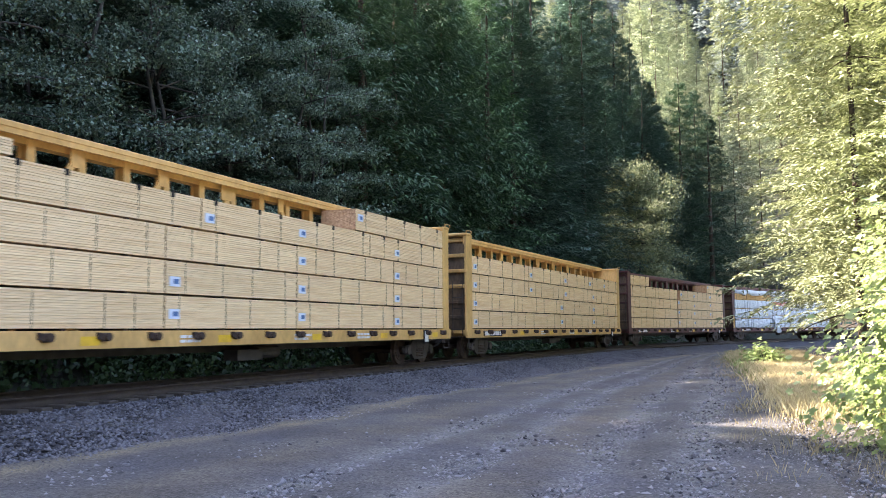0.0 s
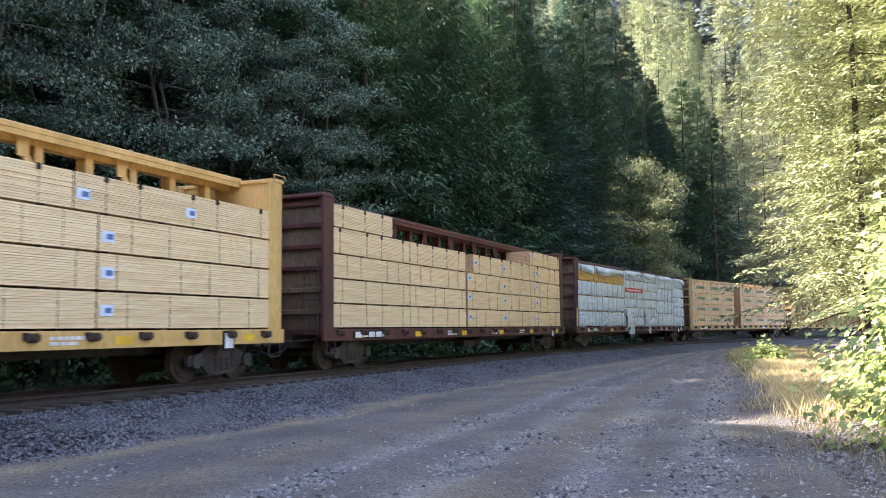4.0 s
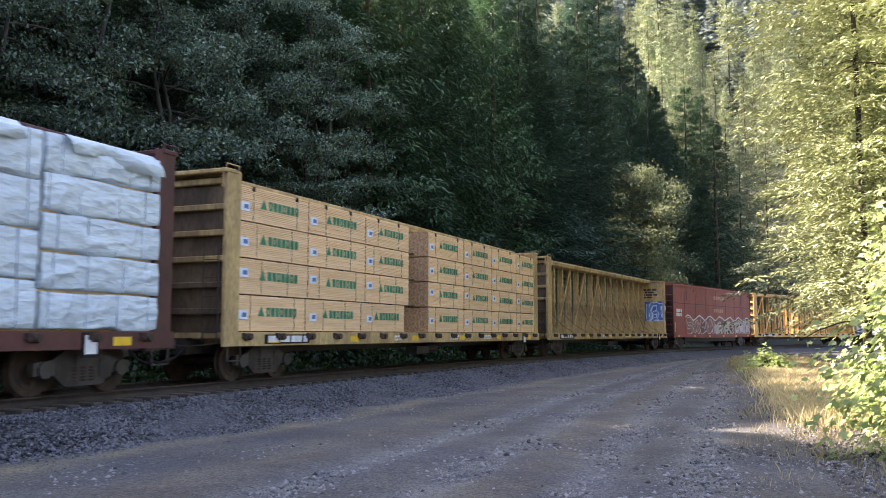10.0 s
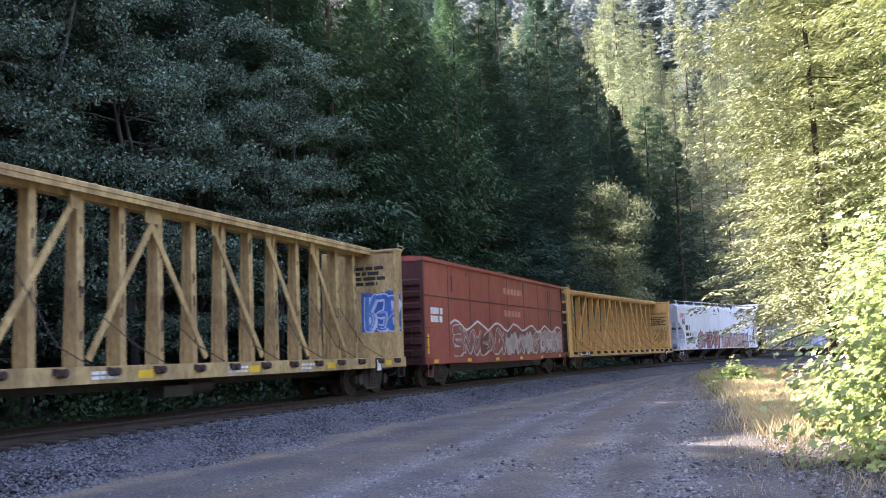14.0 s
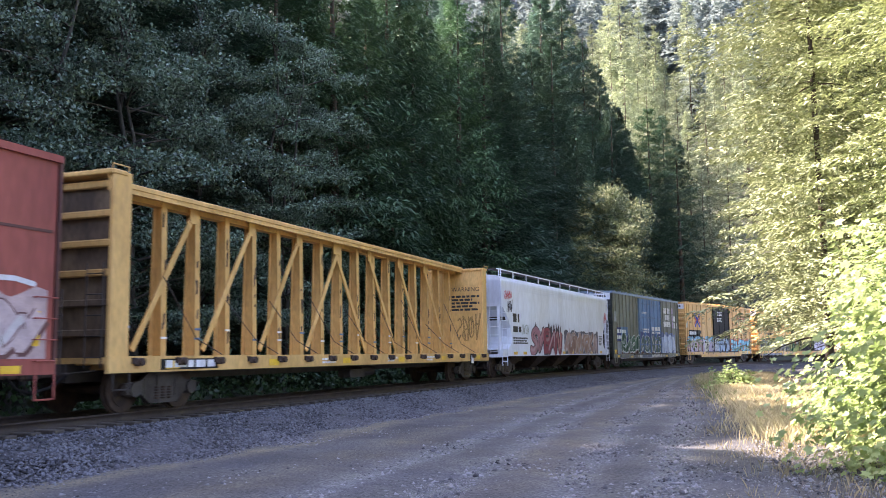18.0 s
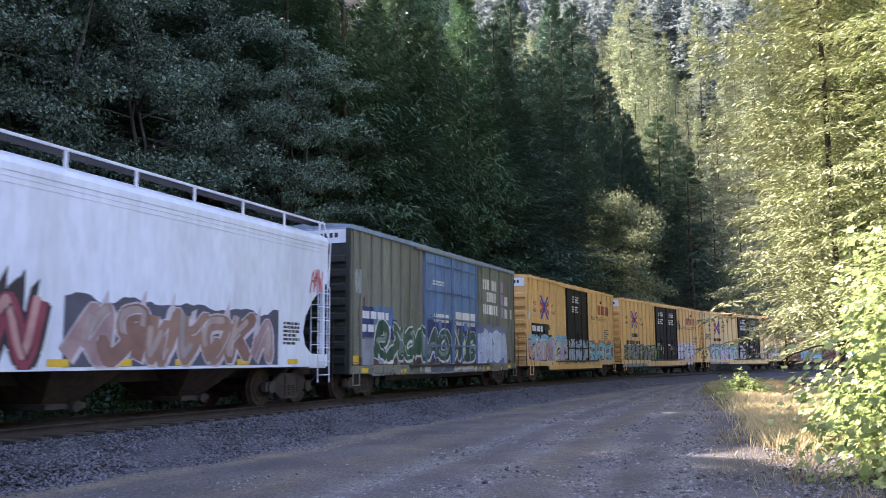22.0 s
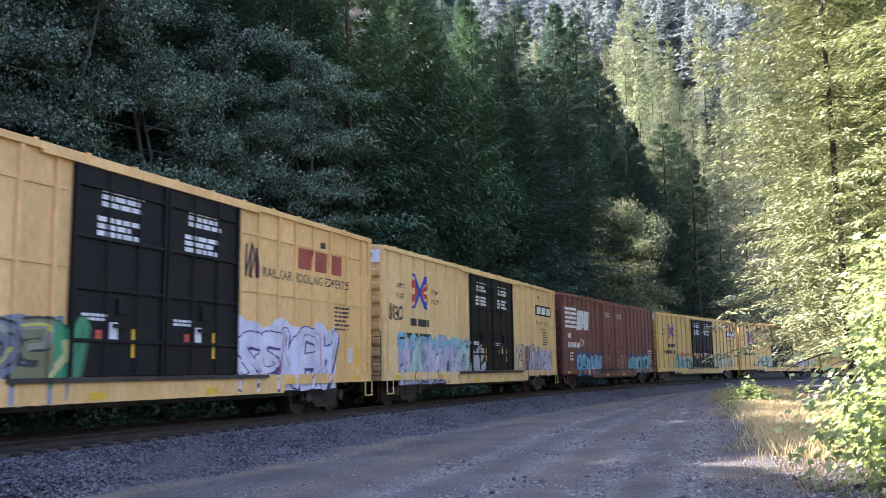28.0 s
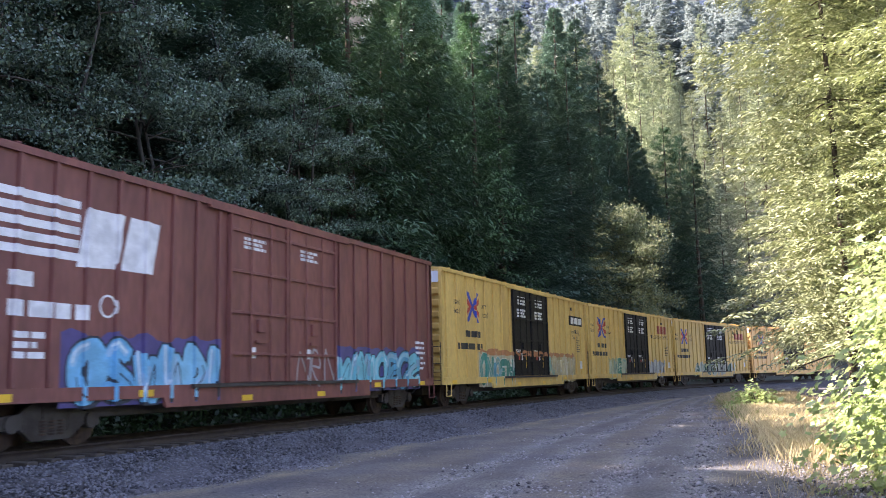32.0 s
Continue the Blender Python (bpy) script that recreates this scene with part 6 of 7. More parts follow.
graffiti(c, -6.6, -0.6, 1.12, 2.2, 6, [(0.16, 0.035, 0.03), (0.3, 0.08, 0.06)], (0.6, 0.55, 0.55), 21, half=0.15, edge=0.05, label="white-outlined graffiti")
graffiti(c, -0.3, 4.6, 1.12, 2.1, 6, [(0.35, 0.16, 0.13), (0.5, 0.4, 0.38)], (0.6, 0.58, 0.58), 22, back=(0.2, 0.06, 0.05), half=0.1, edge=0.04, label="white-outlined graffiti")
graffiti(c, 4.9, 8.9, 1.12, 2.15, 4, [(0.62, 0.55, 0.55), (0.55, 0.42, 0.42)], (0.14, 0.05, 0.05), 23, back=(0.5, 0.36, 0.35), half=0.13, edge=0.03, label="pale pink and white graffiti")
rng_ = random.Random(6)
pts = [(-6.8 + 0.42 * i, 2.28 + 0.16 * math.sin(i * 1.1) + rng_.uniform(-0.05, 0.05)) for i in range(38)]
bm = bmesh.new()
ribbon(bm, pts, 0.045, 0, 0)
for f in bm.faces:
    f.normal_update()
    if f.normal.y > 0:
        f.normal_flip()
follow(bm, c, 0.012)
part("graffiti_line", bm, spray(0.7, 0.7, 0.72), c, "white wavy spray line over the graffiti")
line_bars("car_number", -8.6, -7.5, 2.3, 2.9, 2, PLATE, c, 2, "white stencilled marks", 0.2)
part("warning_mark", rect(-8.95, -8.8, 1.2, 1.9, -1.376), REFLECT, c)
part("warning_mark", rect(8.75, 8.9, 1.3, 1.9, -1.376), REFLECT, c)

c = centerbeam("empty_flatcar", 174.1, 196.9, YELLOW, "yellow empty centerbeam flatcar with open truss", 7, empty=True)
WB = pose(11.4 - 0.314, 0, 0, 0, 0, -90)
lettering("warning_words", "WARNING", 0.26, 0, 0, 0, INK, c).matrix_basis = WB @ pose(-0.1, -0.004, 3.75, 90, 0, 0)
bars("stencil", -0.1, 1.15, 2.9, 3.6, 5, -0.004, INK, c, 4).matrix_basis = WB
graffiti(c, 0.1, 1.2, 1.7, 2.8, 4, [(0.5, 0.3, 0.08)], (0.05, 0.03, 0.02), 31, half=0.012, edge=0.014, label="thin black scrawl on the bulkhead", m=WB)
for k in range(17):
    for z in (1.5, 1.72):
        if (k + int(z * 10)) % 3:
            part("strap_end", box(-9.55 + 1.235 * k - 0.1, -9.55 + 1.235 * k + 0.1, -0.192, -0.168, z, z + 0.05), PLATE if k % 2 else BLUE, c)


# covered hopper
def hopper(front, rear):
    L = rear - front
    h = L / 2
    car = car_thing("covered_hopper", front, rear, "white covered hopper car with red and brown graffiti", "hopper car")
    side = [(-h, 4.36), (-h, 3.25), (-h + 0.35, 3.05), (-h + 0.85, 2.68), (-h + 1.2, 2.25), (-h + 1.32, 1.85), (-h + 1.2, 1.5), (-h + 0.9, 1.3), (-h, 1.26)]
    full = side + [(-x, z) for x, z in side[::-1]]
    part("body", plate(full, -1.44, 1.44), WHITE, car)
    roof = bmesh.new()
    vs = [(-1.44, 4.36), (-1.40, 4.46), (-1.15, 4.60), (0, 4.70), (1.15, 4.60), (1.40, 4.46), (1.44, 4.36)]
    a = [roof.verts.new((-h, y, z)) for y, z in vs]
    b = [roof.verts.new((h, y, z)) for y, z in vs]
    roof.faces.new(a[::-1])
    roof.faces.new(b)
    for i in range(len(vs)):
        roof.faces.new((a[i - 1], a[i], b[i], b[i - 1]))
    bmesh.ops.recalc_face_normals(roof, faces=roof.faces)
    part("roof", roof, WHITE, car)
    for y in (-1.45, 1.38):
        part("side_sill", box(-h, h, y, y + 0.07, 0.96, 1.28), WHITE, car)
        part("top_rail", box(-h, h, y - 0.004, y + 0.074, 4.22, 4.34), WHITE, car)
    for z in (4.02, 4.12):
        part("side_bead", box(-h + 0.3, h - 0.3, -1.449, -1.44, z, z + 0.03), WHITE, car)
    # running boards on stanchions
    for y in (-1.05, 0.80):
        part("running_board", box(-h - 0.15, h + 0.15, y - 0.18, y + 0.2, 4.86, 4.90), STEEL, car, "grey steel grating walkway")
    st = shared("stanchion", box(-0.04, 0.04, -0.012, 0.012, 4.4, 4.90), WHITE)
    for kk in range(11):
        part("stanchion", st, None, car, "", pose(-h + 0.2 + (L - 0.4) * kk / 10, -1.28, 0))
    part("edge_rail", box(-h - 0.1, h + 0.1, -1.30, -1.26, 4.86, 4.91), WHITE, car)
    for kk in range(10):
        part("hatch", disc(-h + 1.0 + (L - 2.0) * kk / 9, 0, 4.74, 0.36, 0.10, None, 14, axis="Z"), WHITE, car)
    for way in (-1, 1):
        # slope sheet, end frame and platform
        part("slope_sheet", plate([(way * (h - 0.2), 3.3), (way * (h - 0.25), 3.22), (way * (h - 2.2), 1.4), (way * (h - 2.3), 1.55)], -1.3, 1.3), STEEL, car, "grey sloping end sheet")
        part("end_sheet", box(min(way * h, way * (h - 0.05)), max(way * h, way * (h - 0.05)), -1.43, 1.43, 3.2, 4.36), WHITE, car)
        part("end_sill", box(min(way * h, way * (h - 0.9)), max(way * h, way * (h - 0.9)), -1.4, 1.4, 0.92, 1.06), WHITE, car)
        for y in (-1.3, 1.3):
            part("end_strut", bar((way * (h - 0.05), y, 1.0), (way * (h - 0.05), y, 3.3), 0.12, 0.10), WHITE, car)
            part("end_brace", bar((way * (h - 0.1), y * 0.5, 1.0), (way * (h - 0.35), y * 0.5, 3.1), 0.12, 0.10), WHITE, car)
        ladder(car, way * (h + 0.03), way * (h - 0.6), -1.48, -1.48, 0.55, 3.1, 7, WHITE)
        grab(car, [(way * h, -1.46, 3.1), (way * (h + 0.1), -1.46, 4.3), (way * (h - 0.2), -1.38, 4.9)], WHITE, 0.02)
        ladder(car, way * (h + 0.05), way * (h + 0.05), -1.4, -0.9, 1.0, 3.2, 6, WHITE)
        coupler(car, way * h, way)
    for x in (-6.7, -2.9, 0.85, 4.7):
        bm = bmesh.new()
        tops, lows = [(-1.3, 1.0), (1.3, 1.0)], [(-0.55, 0.36), (0.55, 0.36)]
        v8 = [bm.verts.new((x + sx * (0.95 if z > 0.9 else 0.42), y, z)) for (y, z) in (tops[0], tops[1], lows[1], lows[0]) for sx in (-1, 1)]
        for q in ((0, 1, 3, 2), (2, 3, 5, 4), (4, 5, 7, 6), (6, 7, 1, 0), (0, 2, 4, 6), (1, 7, 5, 3)):
            bm.faces.new([v8[i] for i in q])
        bmesh.ops.recalc_face_normals(bm, faces=bm.faces)
        hp = part("discharge_chute", bm, RUST, car, "rusty tapered discharge chute")
        part("gate", box(x - 0.5, x + 0.5, -0.72, 0.72, 0.26, 0.36, disc(x + 0.15, -0.78, 0.30, 0.10, 0.10)), STEEL, hp)
    SIDE[car.name] = -1.44
    for x in (-8.0, -6.7, -3.2, -0.4, 1.2, 3.0, 5.2, 7.4):
        part("reflector", rect(x, x + 0.5, 1.03, 1.16, -1.458), REFLECT, car)
    part("underframe", box(-h + 0.2, h - 0.2, -0.3, 0.3, 0.7, 1.0), STEEL, car)
    trucks(car, -h + 1.4, h - 1.4)
    return car


c = hopper(198.8, 217.8)
line_bars("car_number", -8.0, -7.15, 2.5, 2.95, 1, INK, c, 4, "black stencilled marks as blocks", 0.1)
line_bars("car_number", -8.0, -6.9, 2.05, 2.35, 1, INK, c, 5, "", 0.1)
line_bars("stencil", -8.0, -6.0, 1.5, 1.85, 3, INK, c, 6)
line_bars("stencil", 7.2, 8.0, 1.5, 2.1, 6, INK, c, 7)
graffiti(c, -5.6, -0.7, 1.05, 2.4, 5, [(0.42, 0.05, 0.09), (0.30, 0.04, 0.07), (0.5, 0.12, 0.1), (0.45, 0.2, 0.25)], (0.03, 0.02, 0.03), 41, half=0.13, edge=0.05, label="red and black flame-like graffiti", lean=0.35, flames=16, lift=0.014)
graffiti(c, 0.1, 6.8, 1.05, 2.2, 7, [(0.36, 0.20, 0.15), (0.28, 0.14, 0.11), (0.42, 0.26, 0.26), (0.2, 0.14, 0.14)], (0.62, 0.55, 0.6), 42, back=(0.09, 0.09, 0.13), half=0.14, edge=0.03, label="brown and mauve graffiti", lean=0.3, flames=10, lift=0.014)
graffiti(c, -9.1, -8.2, 3.55, 3.95, 4, [(0.75, 0.1, 0.12)], (0.75, 0.12, 0.14), 43, half=0.015, edge=0.008, label="thin red scrawl")
graffiti(c, -8.7, -8.1, 2.95, 3.5, 3, [(0.03, 0.03, 0.04)], (0.04, 0.04, 0.05), 44, half=0.015, edge=0.008, label="thin black scrawl")
graffiti(c, -6.8, -5.8, 2.0, 2.5, 4, [(0.4, 0.45, 0.42)], (0.4, 0.45, 0.42), 45, half=0.015, edge=0.008, label="thin grey scrawl")
graffiti(c, 8.5, 9.2, 2.9, 3.6, 3, [(0.75, 0.15, 0.15)], (0.75, 0.15, 0.15), 46, half=0.015, edge=0.008, label="thin red scrawl")

# grey-green box car with blue doors
c = boxcar("green_boxcar", 219.25, 234.95, GREEN, "grey-green boxcar with blue doors and graffiti", top=5.12, door=(-2.45, 2.75), door_paint=BLUE, left=(-7.6, -7.15, -6.4, -5.7, -5.0, -4.26, -3.53, -2.8),
           right=(3.1, 3.55, 4.6, 5.8, 7.07, 7.6), endpaint=material("dark_green_end", (0.03, 0.04, 0.035), 0.6), roof=material("blue_grey_roof", (0.22, 0.33, 0.46), 0.5, dark=(0.20, 0.25, 0.30)), sill=0.72, belly=0.66, inset=1.4)
CREAM, LILAC = spray(0.75, 0.72, 0.66), spray(0.42, 0.28, 0.42)
painted("name_block", [quad(3.65 + 0.31 * i, 3.65 + 0.31 * i + 0.24, 4.0, 4.42) for i in range(6)] + [quad(4.2 + 0.31 * i, 4.2 + 0.31 * i + 0.24, 3.5, 3.9) for i in range(4)] +
        [quad(3.6 + 0.29 * i, 3.6 + 0.29 * i + 0.22, 2.98, 3.38) for i in range(7)], CREAM, c, 0.003, "cream lettering drawn as plain blocks")
painted("name_block", [quad(5.85, 6.35, z, z + 0.46) for z in (2.9, 3.45, 4.0)], LILAC, c)
painted("name_block", [quad(6.5, 6.95, 3.45, 3.85), quad(6.5, 6.9, 2.9, 3.3), quad(7.15, 7.5, 2.9, 3.3)], CREAM, c)
painted("patch", [quad(-7.1, -6.25, 1.8, 2.72), quad(-5.05, -4.6, 1.75, 2.4)], NAVY, c, 0.003, "navy patch behind the car's marks")
painted("patch", [quad(-6.2, -4.9, 2.1, 2.78)], BLUE, c, 0.0025, "blue repainted patch")
painted("patch", [quad(-2.4, 2.7, 1.1, 2.5)], NAVY, c, 0.003, "dark blue repainted door foot")
RUSTY = material("rust_brown_paint", (0.17, 0.075, 0.05), 0.85, dark=(0.07, 0.04, 0.032), scale=3, grain=22, amount=0.7)
rr_ = random.Random(12)
for k in range(26):
    x, w, zt = rr_.uniform(-7.4, 7.3), rr_.uniform(0.04, 0.16), rr_.uniform(1.2, 3.0)
    painted("rust_streak", [[(x, zt), (x + w, zt + 0.1), (x + w * 0.8, zt - rr_.uniform(0.15, 0.5)), (x + w * 0.2, zt - rr_.uniform(0.2, 0.7))]], RUSTY, c, 0.0022, "rust streak down the paint")
for k in range(14):
    x, w = -7.5 + k * 1.06, rr_.uniform(0.5, 1.05)
    painted("rust_patch", [[(x, 0.96), (x + w, 0.96), (x + w, 1.05 + rr_.uniform(0, 0.12)), (x + w * 0.5, 1.1 + rr_.uniform(0, 0.2)), (x, 1.03 + rr_.uniform(0, 0.12))]], RUSTY, c, 0.0022, "rusted foot of the side")
painted("patch", [quad(0.5, 2.6, 2.4, 2.9), quad(-1.6, -0.2, 2.45, 2.75)], CREAM, c, 0.0035, "worn pale patches in the door's paint")
painted("patch", [quad(-7.1, -6.3, 0.98, 1.75), quad(-5.9, -5.1, 1.0, 1.5)], spray(0.3, 0.33, 0.38), c, 0.003)
line_bars("car_number", -7.0, -5.2, 2.35, 2.6, 1, PLATE, c, 3, "white stencilled marks as blocks", 0.1, 0.006)
line_bars("car_number", -7.0, -4.8, 1.95, 2.2, 1, PLATE, c, 4, "", 0.1, 0.006)
line_bars("stencil", -1.7, -0.6, 3.75, 3.95, 2, CREAM, c, 8, lift=0.006)
graffiti(c, -6.2, -0.2, 1.05, 2.25, 6, [(0.03, 0.085, 0.05), (0.04, 0.11, 0.06)], (0.68, 0.7, 0.68), 51, half=0.15, edge=0.05, label="dark green white-edged graffiti", lean=0.3)
graffiti(c, 0.2, 2.6, 1.0, 2.3, 3, [(0.55, 0.5, 0.38), (0.04, 0.09, 0.06)], (0.66, 0.66, 0.64), 52, half=0.12, edge=0.04, label="cream and green graffiti")
graffiti(c, 2.9, 6.6, 1.0, 2.4, 4, [(0.45, 0.52, 0.68), (0.5, 0.58, 0.72)], (0.62, 0.66, 0.75), 53, back=(0.16, 0.2, 0.34), half=0.12, edge=0.03, label="pale blue graffiti")
graffiti(c, -6.4, 6.9, 0.70, 0.95, 12, [(0.6, 0.6, 0.58), (0.1, 0.14, 0.2)], (0.3, 0.3, 0.32), 54, half=0.05, edge=0.02, label="white spray along the sill")
graffiti(c, -7.6, -7.2, 3.1, 3.8, 2, [(0.5, 0.52, 0.5)], (0.5, 0.52, 0.5), 55, half=0.02, edge=0.01, label="pale scrawl")
part("warning_mark", rect(-7.7, -7.35, 1.0, 1.25, -1.4335), REFLECT, c)


def pool_car(front, rear, paint, label, mode, top, seed, doors=2, door=(-2.4, 2.5), left=(), right=(), rows=(), inset=2.3):
    """A yellow pool box car: black doors, a painted cross, slogans and warning panels."""
    car = boxcar("yellow_boxcar", front, rear, paint, label, top=top, door=door, door_paint=BLACK, doors=doors, left=left, right=right, rows=rows, inset=inset, roof=paint, rib=0.035 if rows == () else 0.05)
    h = (rear - front) / 2
    x = -7.5 if mode != "short" else -6.0
    x_logo(car, x, 3.15 if mode != "short" else 3.1, 1.3, 1.15)
    words("slogan", "next\nload", 0.34, x - 1.2, 3.75, INK, car, "", 0.2)
    words("slogan", "any\nroad", 0.34, x + 1.6, 3.72, INK, car, "", 0.2)
    line_bars("car_number", x - 0.1, x + 1.4, 2.55, 2.82, 1, INK, car, seed, "black stencilled marks as blocks", 0.1)
    line_bars("car_number", x - 1.0, x + 1.6, 2.08, 2.34, 1, INK, car, seed + 1, "", 0.1)
    for k in range(doors):
        xd = door[0] + (door[1] - door[0]) * (k + 0.28) / doors
        line_bars("warning_panel", xd, xd + 1.15, 4.15, 4.55, 3, PLATE, car, seed + 2 + k, "white warning lines on the black door", 0.3)
        line_bars("warning_panel", xd - 0.1, xd + 1.05, 3.6, 4.0, 3, PLATE, car, seed + 4 + k, "", 0.3)
        line_bars("stencil", xd - 0.4, xd + 0.25, 2.05, 2.2, 2, PLATE, car, seed + 6 + k, "", 0.3)
        painted("label", [quad(xd + 0.3, xd + 0.52, 1.7, 2.05)], PLATE, car, 0.005)
        painted("label", [quad(xd - 0.05, xd + 0.12, 1.72, 1.9)], spray(0.7, 0.1, 0.05), car, 0.005)
        painted("label", [quad(xd + 0.9, xd + 1.0, 1.4, 1.95)], REFLECT, car, 0.005)
    if mode == "plain":
        painted("owner_mark", [quad(h - 3.3, h - 0.75, 3.62, 4.12)], BLACK, car, 0.004, "black panel with the owner's mark")
        painted("owner_mark", [quad(h - 3.1, h - 2.45, 3.70, 4.04, 0.05), quad(h - 2.3, h - 1.65, 3.70, 4.04, 0.05), quad(h - 1.5, h - 0.9, 3.70, 4.04, 0.05)], PLATE, car, 0.008, "white owner's mark drawn as blocks")
        words("slogan", "Railcar Pooling\n      Experts", 0.30, h - 3.2, 3.2, INK, car)
    else:
        RB = spray(0.42, 0.08, 0.05)
        xo = door[1] + (2.3 if mode == "short" else 2.7)
        painted("owner_mark", [quad(xo + 0.85 * k, xo + 0.85 * k + 0.7, 3.74, 4.28, 0.04) for k in range(3)], RB, car, 0.004, "faded red owner's mark drawn as blocks")
        words("slogan", "Railcar Pooling Experts" if mode == "short" else "RAILCAR POOLING EXPERTS", 0.36 if mode == "short" else 0.34, door[1] + (0.9 if mode == "short" else 1.1), 3.38, spray(0.16, 0.07, 0.03) if mode == "short" else INK, car)
    part("vent_hatch", box(h - 3.0, h - 2.85, -1.44, -1.37, 4.4, 4.55), STEEL, car)
    line_bars("stencil", h - 2.2, h - 1.4, 2.2, 2.9, 6, INK, car, seed + 9, "", 0.55)
    painted("label", [quad(h - 1.5, h - 1.15, 1.35, 1.75)], PLATE, car, 0.005)
    painted("label", [quad(h - 0.95, h - 0.75, 1.25, 1.8)], REFLECT, car, 0.005)
    return car


c = pool_car(237.0, 252.8, ORANGE, "orange-yellow boxcar with a wide black door and graffiti", "short", 5.16, 60, 1, (-1.9, 1.97), (-7.6, -7.14, -6.35, -5.43, -4.48, -3.26, -2.1), (2.2, 3.08, 4.15, 5.29, 6.53, 7.4), (4.32, 2.92), 1.4)
painted("patch", [quad(-7.3, -4.8, 1.75, 2.85)], BLACK, c, 0.0025, "black patch behind the car's marks")
line_bars("car_number", -7.2, -5.7, 2.45, 2.75, 1, PLATE, c, 3, "white stencilled marks as blocks", 0.1, 0.008)
line_bars("car_number", -7.2, -5.0, 1.9, 2.15, 1, PLATE, c, 4, "", 0.1, 0.008)
graffiti(c, -7.7, -2.0, 0.86, 2.1, 6, [(0.58, 0.36, 0.36), (0.62, 0.58, 0.45), (0.45, 0.6, 0.5), (0.5, 0.42, 0.55)], (0.04, 0.04, 0.05), 61, back=(0.6, 0.5, 0.42), half=0.17, edge=0.05, label="broad pink, cream and mint graffiti with black edges")
graffiti(c, -7.9, -2.0, 1.9, 2.35, 6, [(0.25, 0.55, 0.7)], (0.2, 0.45, 0.6), 62, half=0.05, edge=0.02, label="light blue spray above the letters")
graffiti(c, -1.8, 1.9, 0.95, 2.2, 4, [(0.5, 0.55, 0.6), (0.3, 0.45, 0.6), (0.55, 0.35, 0.3)], (0.03, 0.03, 0.03), 63, half=0.09, edge=0.03, label="pale graffiti across the black door")
graffiti(c, 2.2, 7.4, 0.8, 2.1, 7, [(0.2, 0.55, 0.65), (0.25, 0.62, 0.7)], (0.03, 0.05, 0.06), 64, back=(0.62, 0.2, 0.12), half=0.09, edge=0.03, label="turquoise graffiti on a reddish ground")
graffiti(c, -7.85, -7.35, 3.0, 3.6, 2, [(0.7, 0.65, 0.55)], (0.7, 0.65, 0.55), 65, half=0.02, edge=0.01, label="white scrawl")

c = pool_car(254.75, 273.7, ORANGE, "orange-yellow boxcar with black double doors and graffiti", "wide", 5.10, 70, 2, (-2.5, 2.55), evenly(-9.2, -2.85, 9), (2.7, 3.46, 4.35, 5.16, 6.03, 6.97, 7.97, 8.87, 9.3), (4.35, 3.0))
graffiti(c, -9.0, -2.7, 0.95, 2.0, 7, [(0.13, 0.13, 0.05), (0.2, 0.2, 0.1), (0.18, 0.2, 0.24)], (0.03, 0.03, 0.035), 71, back=(0.22, 0.25, 0.30), half=0.16, edge=0.05, shine=(0.6, 0.6, 0.1), label="olive and grey graffiti fading to blue-grey")
graffiti(c, -9.2, -2.6, 0.64, 1.05, 9, [(0.3, 0.33, 0.38)], (0.24, 0.27, 0.32), 72, back=(0.3, 0.33, 0.38), half=0.06, edge=0.02, label="blue-grey spray along the sill")
graffiti(c, -2.9, -2.1, 0.9, 2.2, 1, [(0.03, 0.3, 0.14), (0.5, 0.5, 0.05)], (0.02, 0.12, 0.06), 73, half=0.12, edge=0.03, label="green and yellow spray")
graffiti(c, 2.6, 7.2, 0.68, 2.2, 5, [(0.75, 0.75, 0.82), (0.7, 0.7, 0.8)], (0.12, 0.06, 0.2), 74, back=(0.72, 0.72, 0.8), half=0.17, edge=0.035, shine=(0.6, 0.15, 0.3), label="white graffiti with violet edges")
graffiti(c, 2.9, 3.4, 3.3, 4.1, 2, [(0.1, 0.04, 0.05)], (0.1, 0.04, 0.05), 75, half=0.025, edge=0.01, label="dark scrawl")

c = pool_car(274.7, 293.9, CREAMY, "pale yellow boxcar with black double doors and lilac graffiti", "plain", 5.05, 80, 2, (-2.3, 2.7), evenly(-9.3, -2.6, 8), evenly(3.0, 9.3, 8))
graffiti(c, -8.4, -2.6, 0.68, 2.1, 7, [(0.5, 0.46, 0.62), (0.55, 0.53, 0.62), (0.42, 0.62, 0.52)], (0.1, 0.1, 0.16), 81, back=(0.42, 0.42, 0.52), half=0.15, edge=0.03, label="lilac and mint graffiti")
graffiti(c, -8.6, -2.5, 1.8, 2.3, 8, [(0.2, 0.5, 0.62)], (0.25, 0.5, 0.6), 82, half=0.035, edge=0.015, label="light blue spray above the letters")
graffiti(c, -2.2, -1.0, 1.0, 2.1, 2, [(0.5, 0.5, 0.55)], (0.2, 0.3, 0.35), 83, half=0.05, edge=0.02, label="grey spray on the black door")
graffiti(c, 3.1, 8.6, 0.8, 2.15, 8, [(0.55, 0.5, 0.62), (0.6, 0.5, 0.36), (0.06, 0.05, 0.06), (0.42, 0.38, 0.5), (0.3, 0.11, 0.1)], (0.14, 0.12, 0.17), 84, half=0.09, edge=0.03, label="brownish grey graffiti")
graffiti(c, -9.3, -8.3, 2.7, 3.2, 4, [(0.06, 0.04, 0.03)], (0.06, 0.04, 0.03), 85, half=0.018, edge=0.008, label="thin black scrawl")

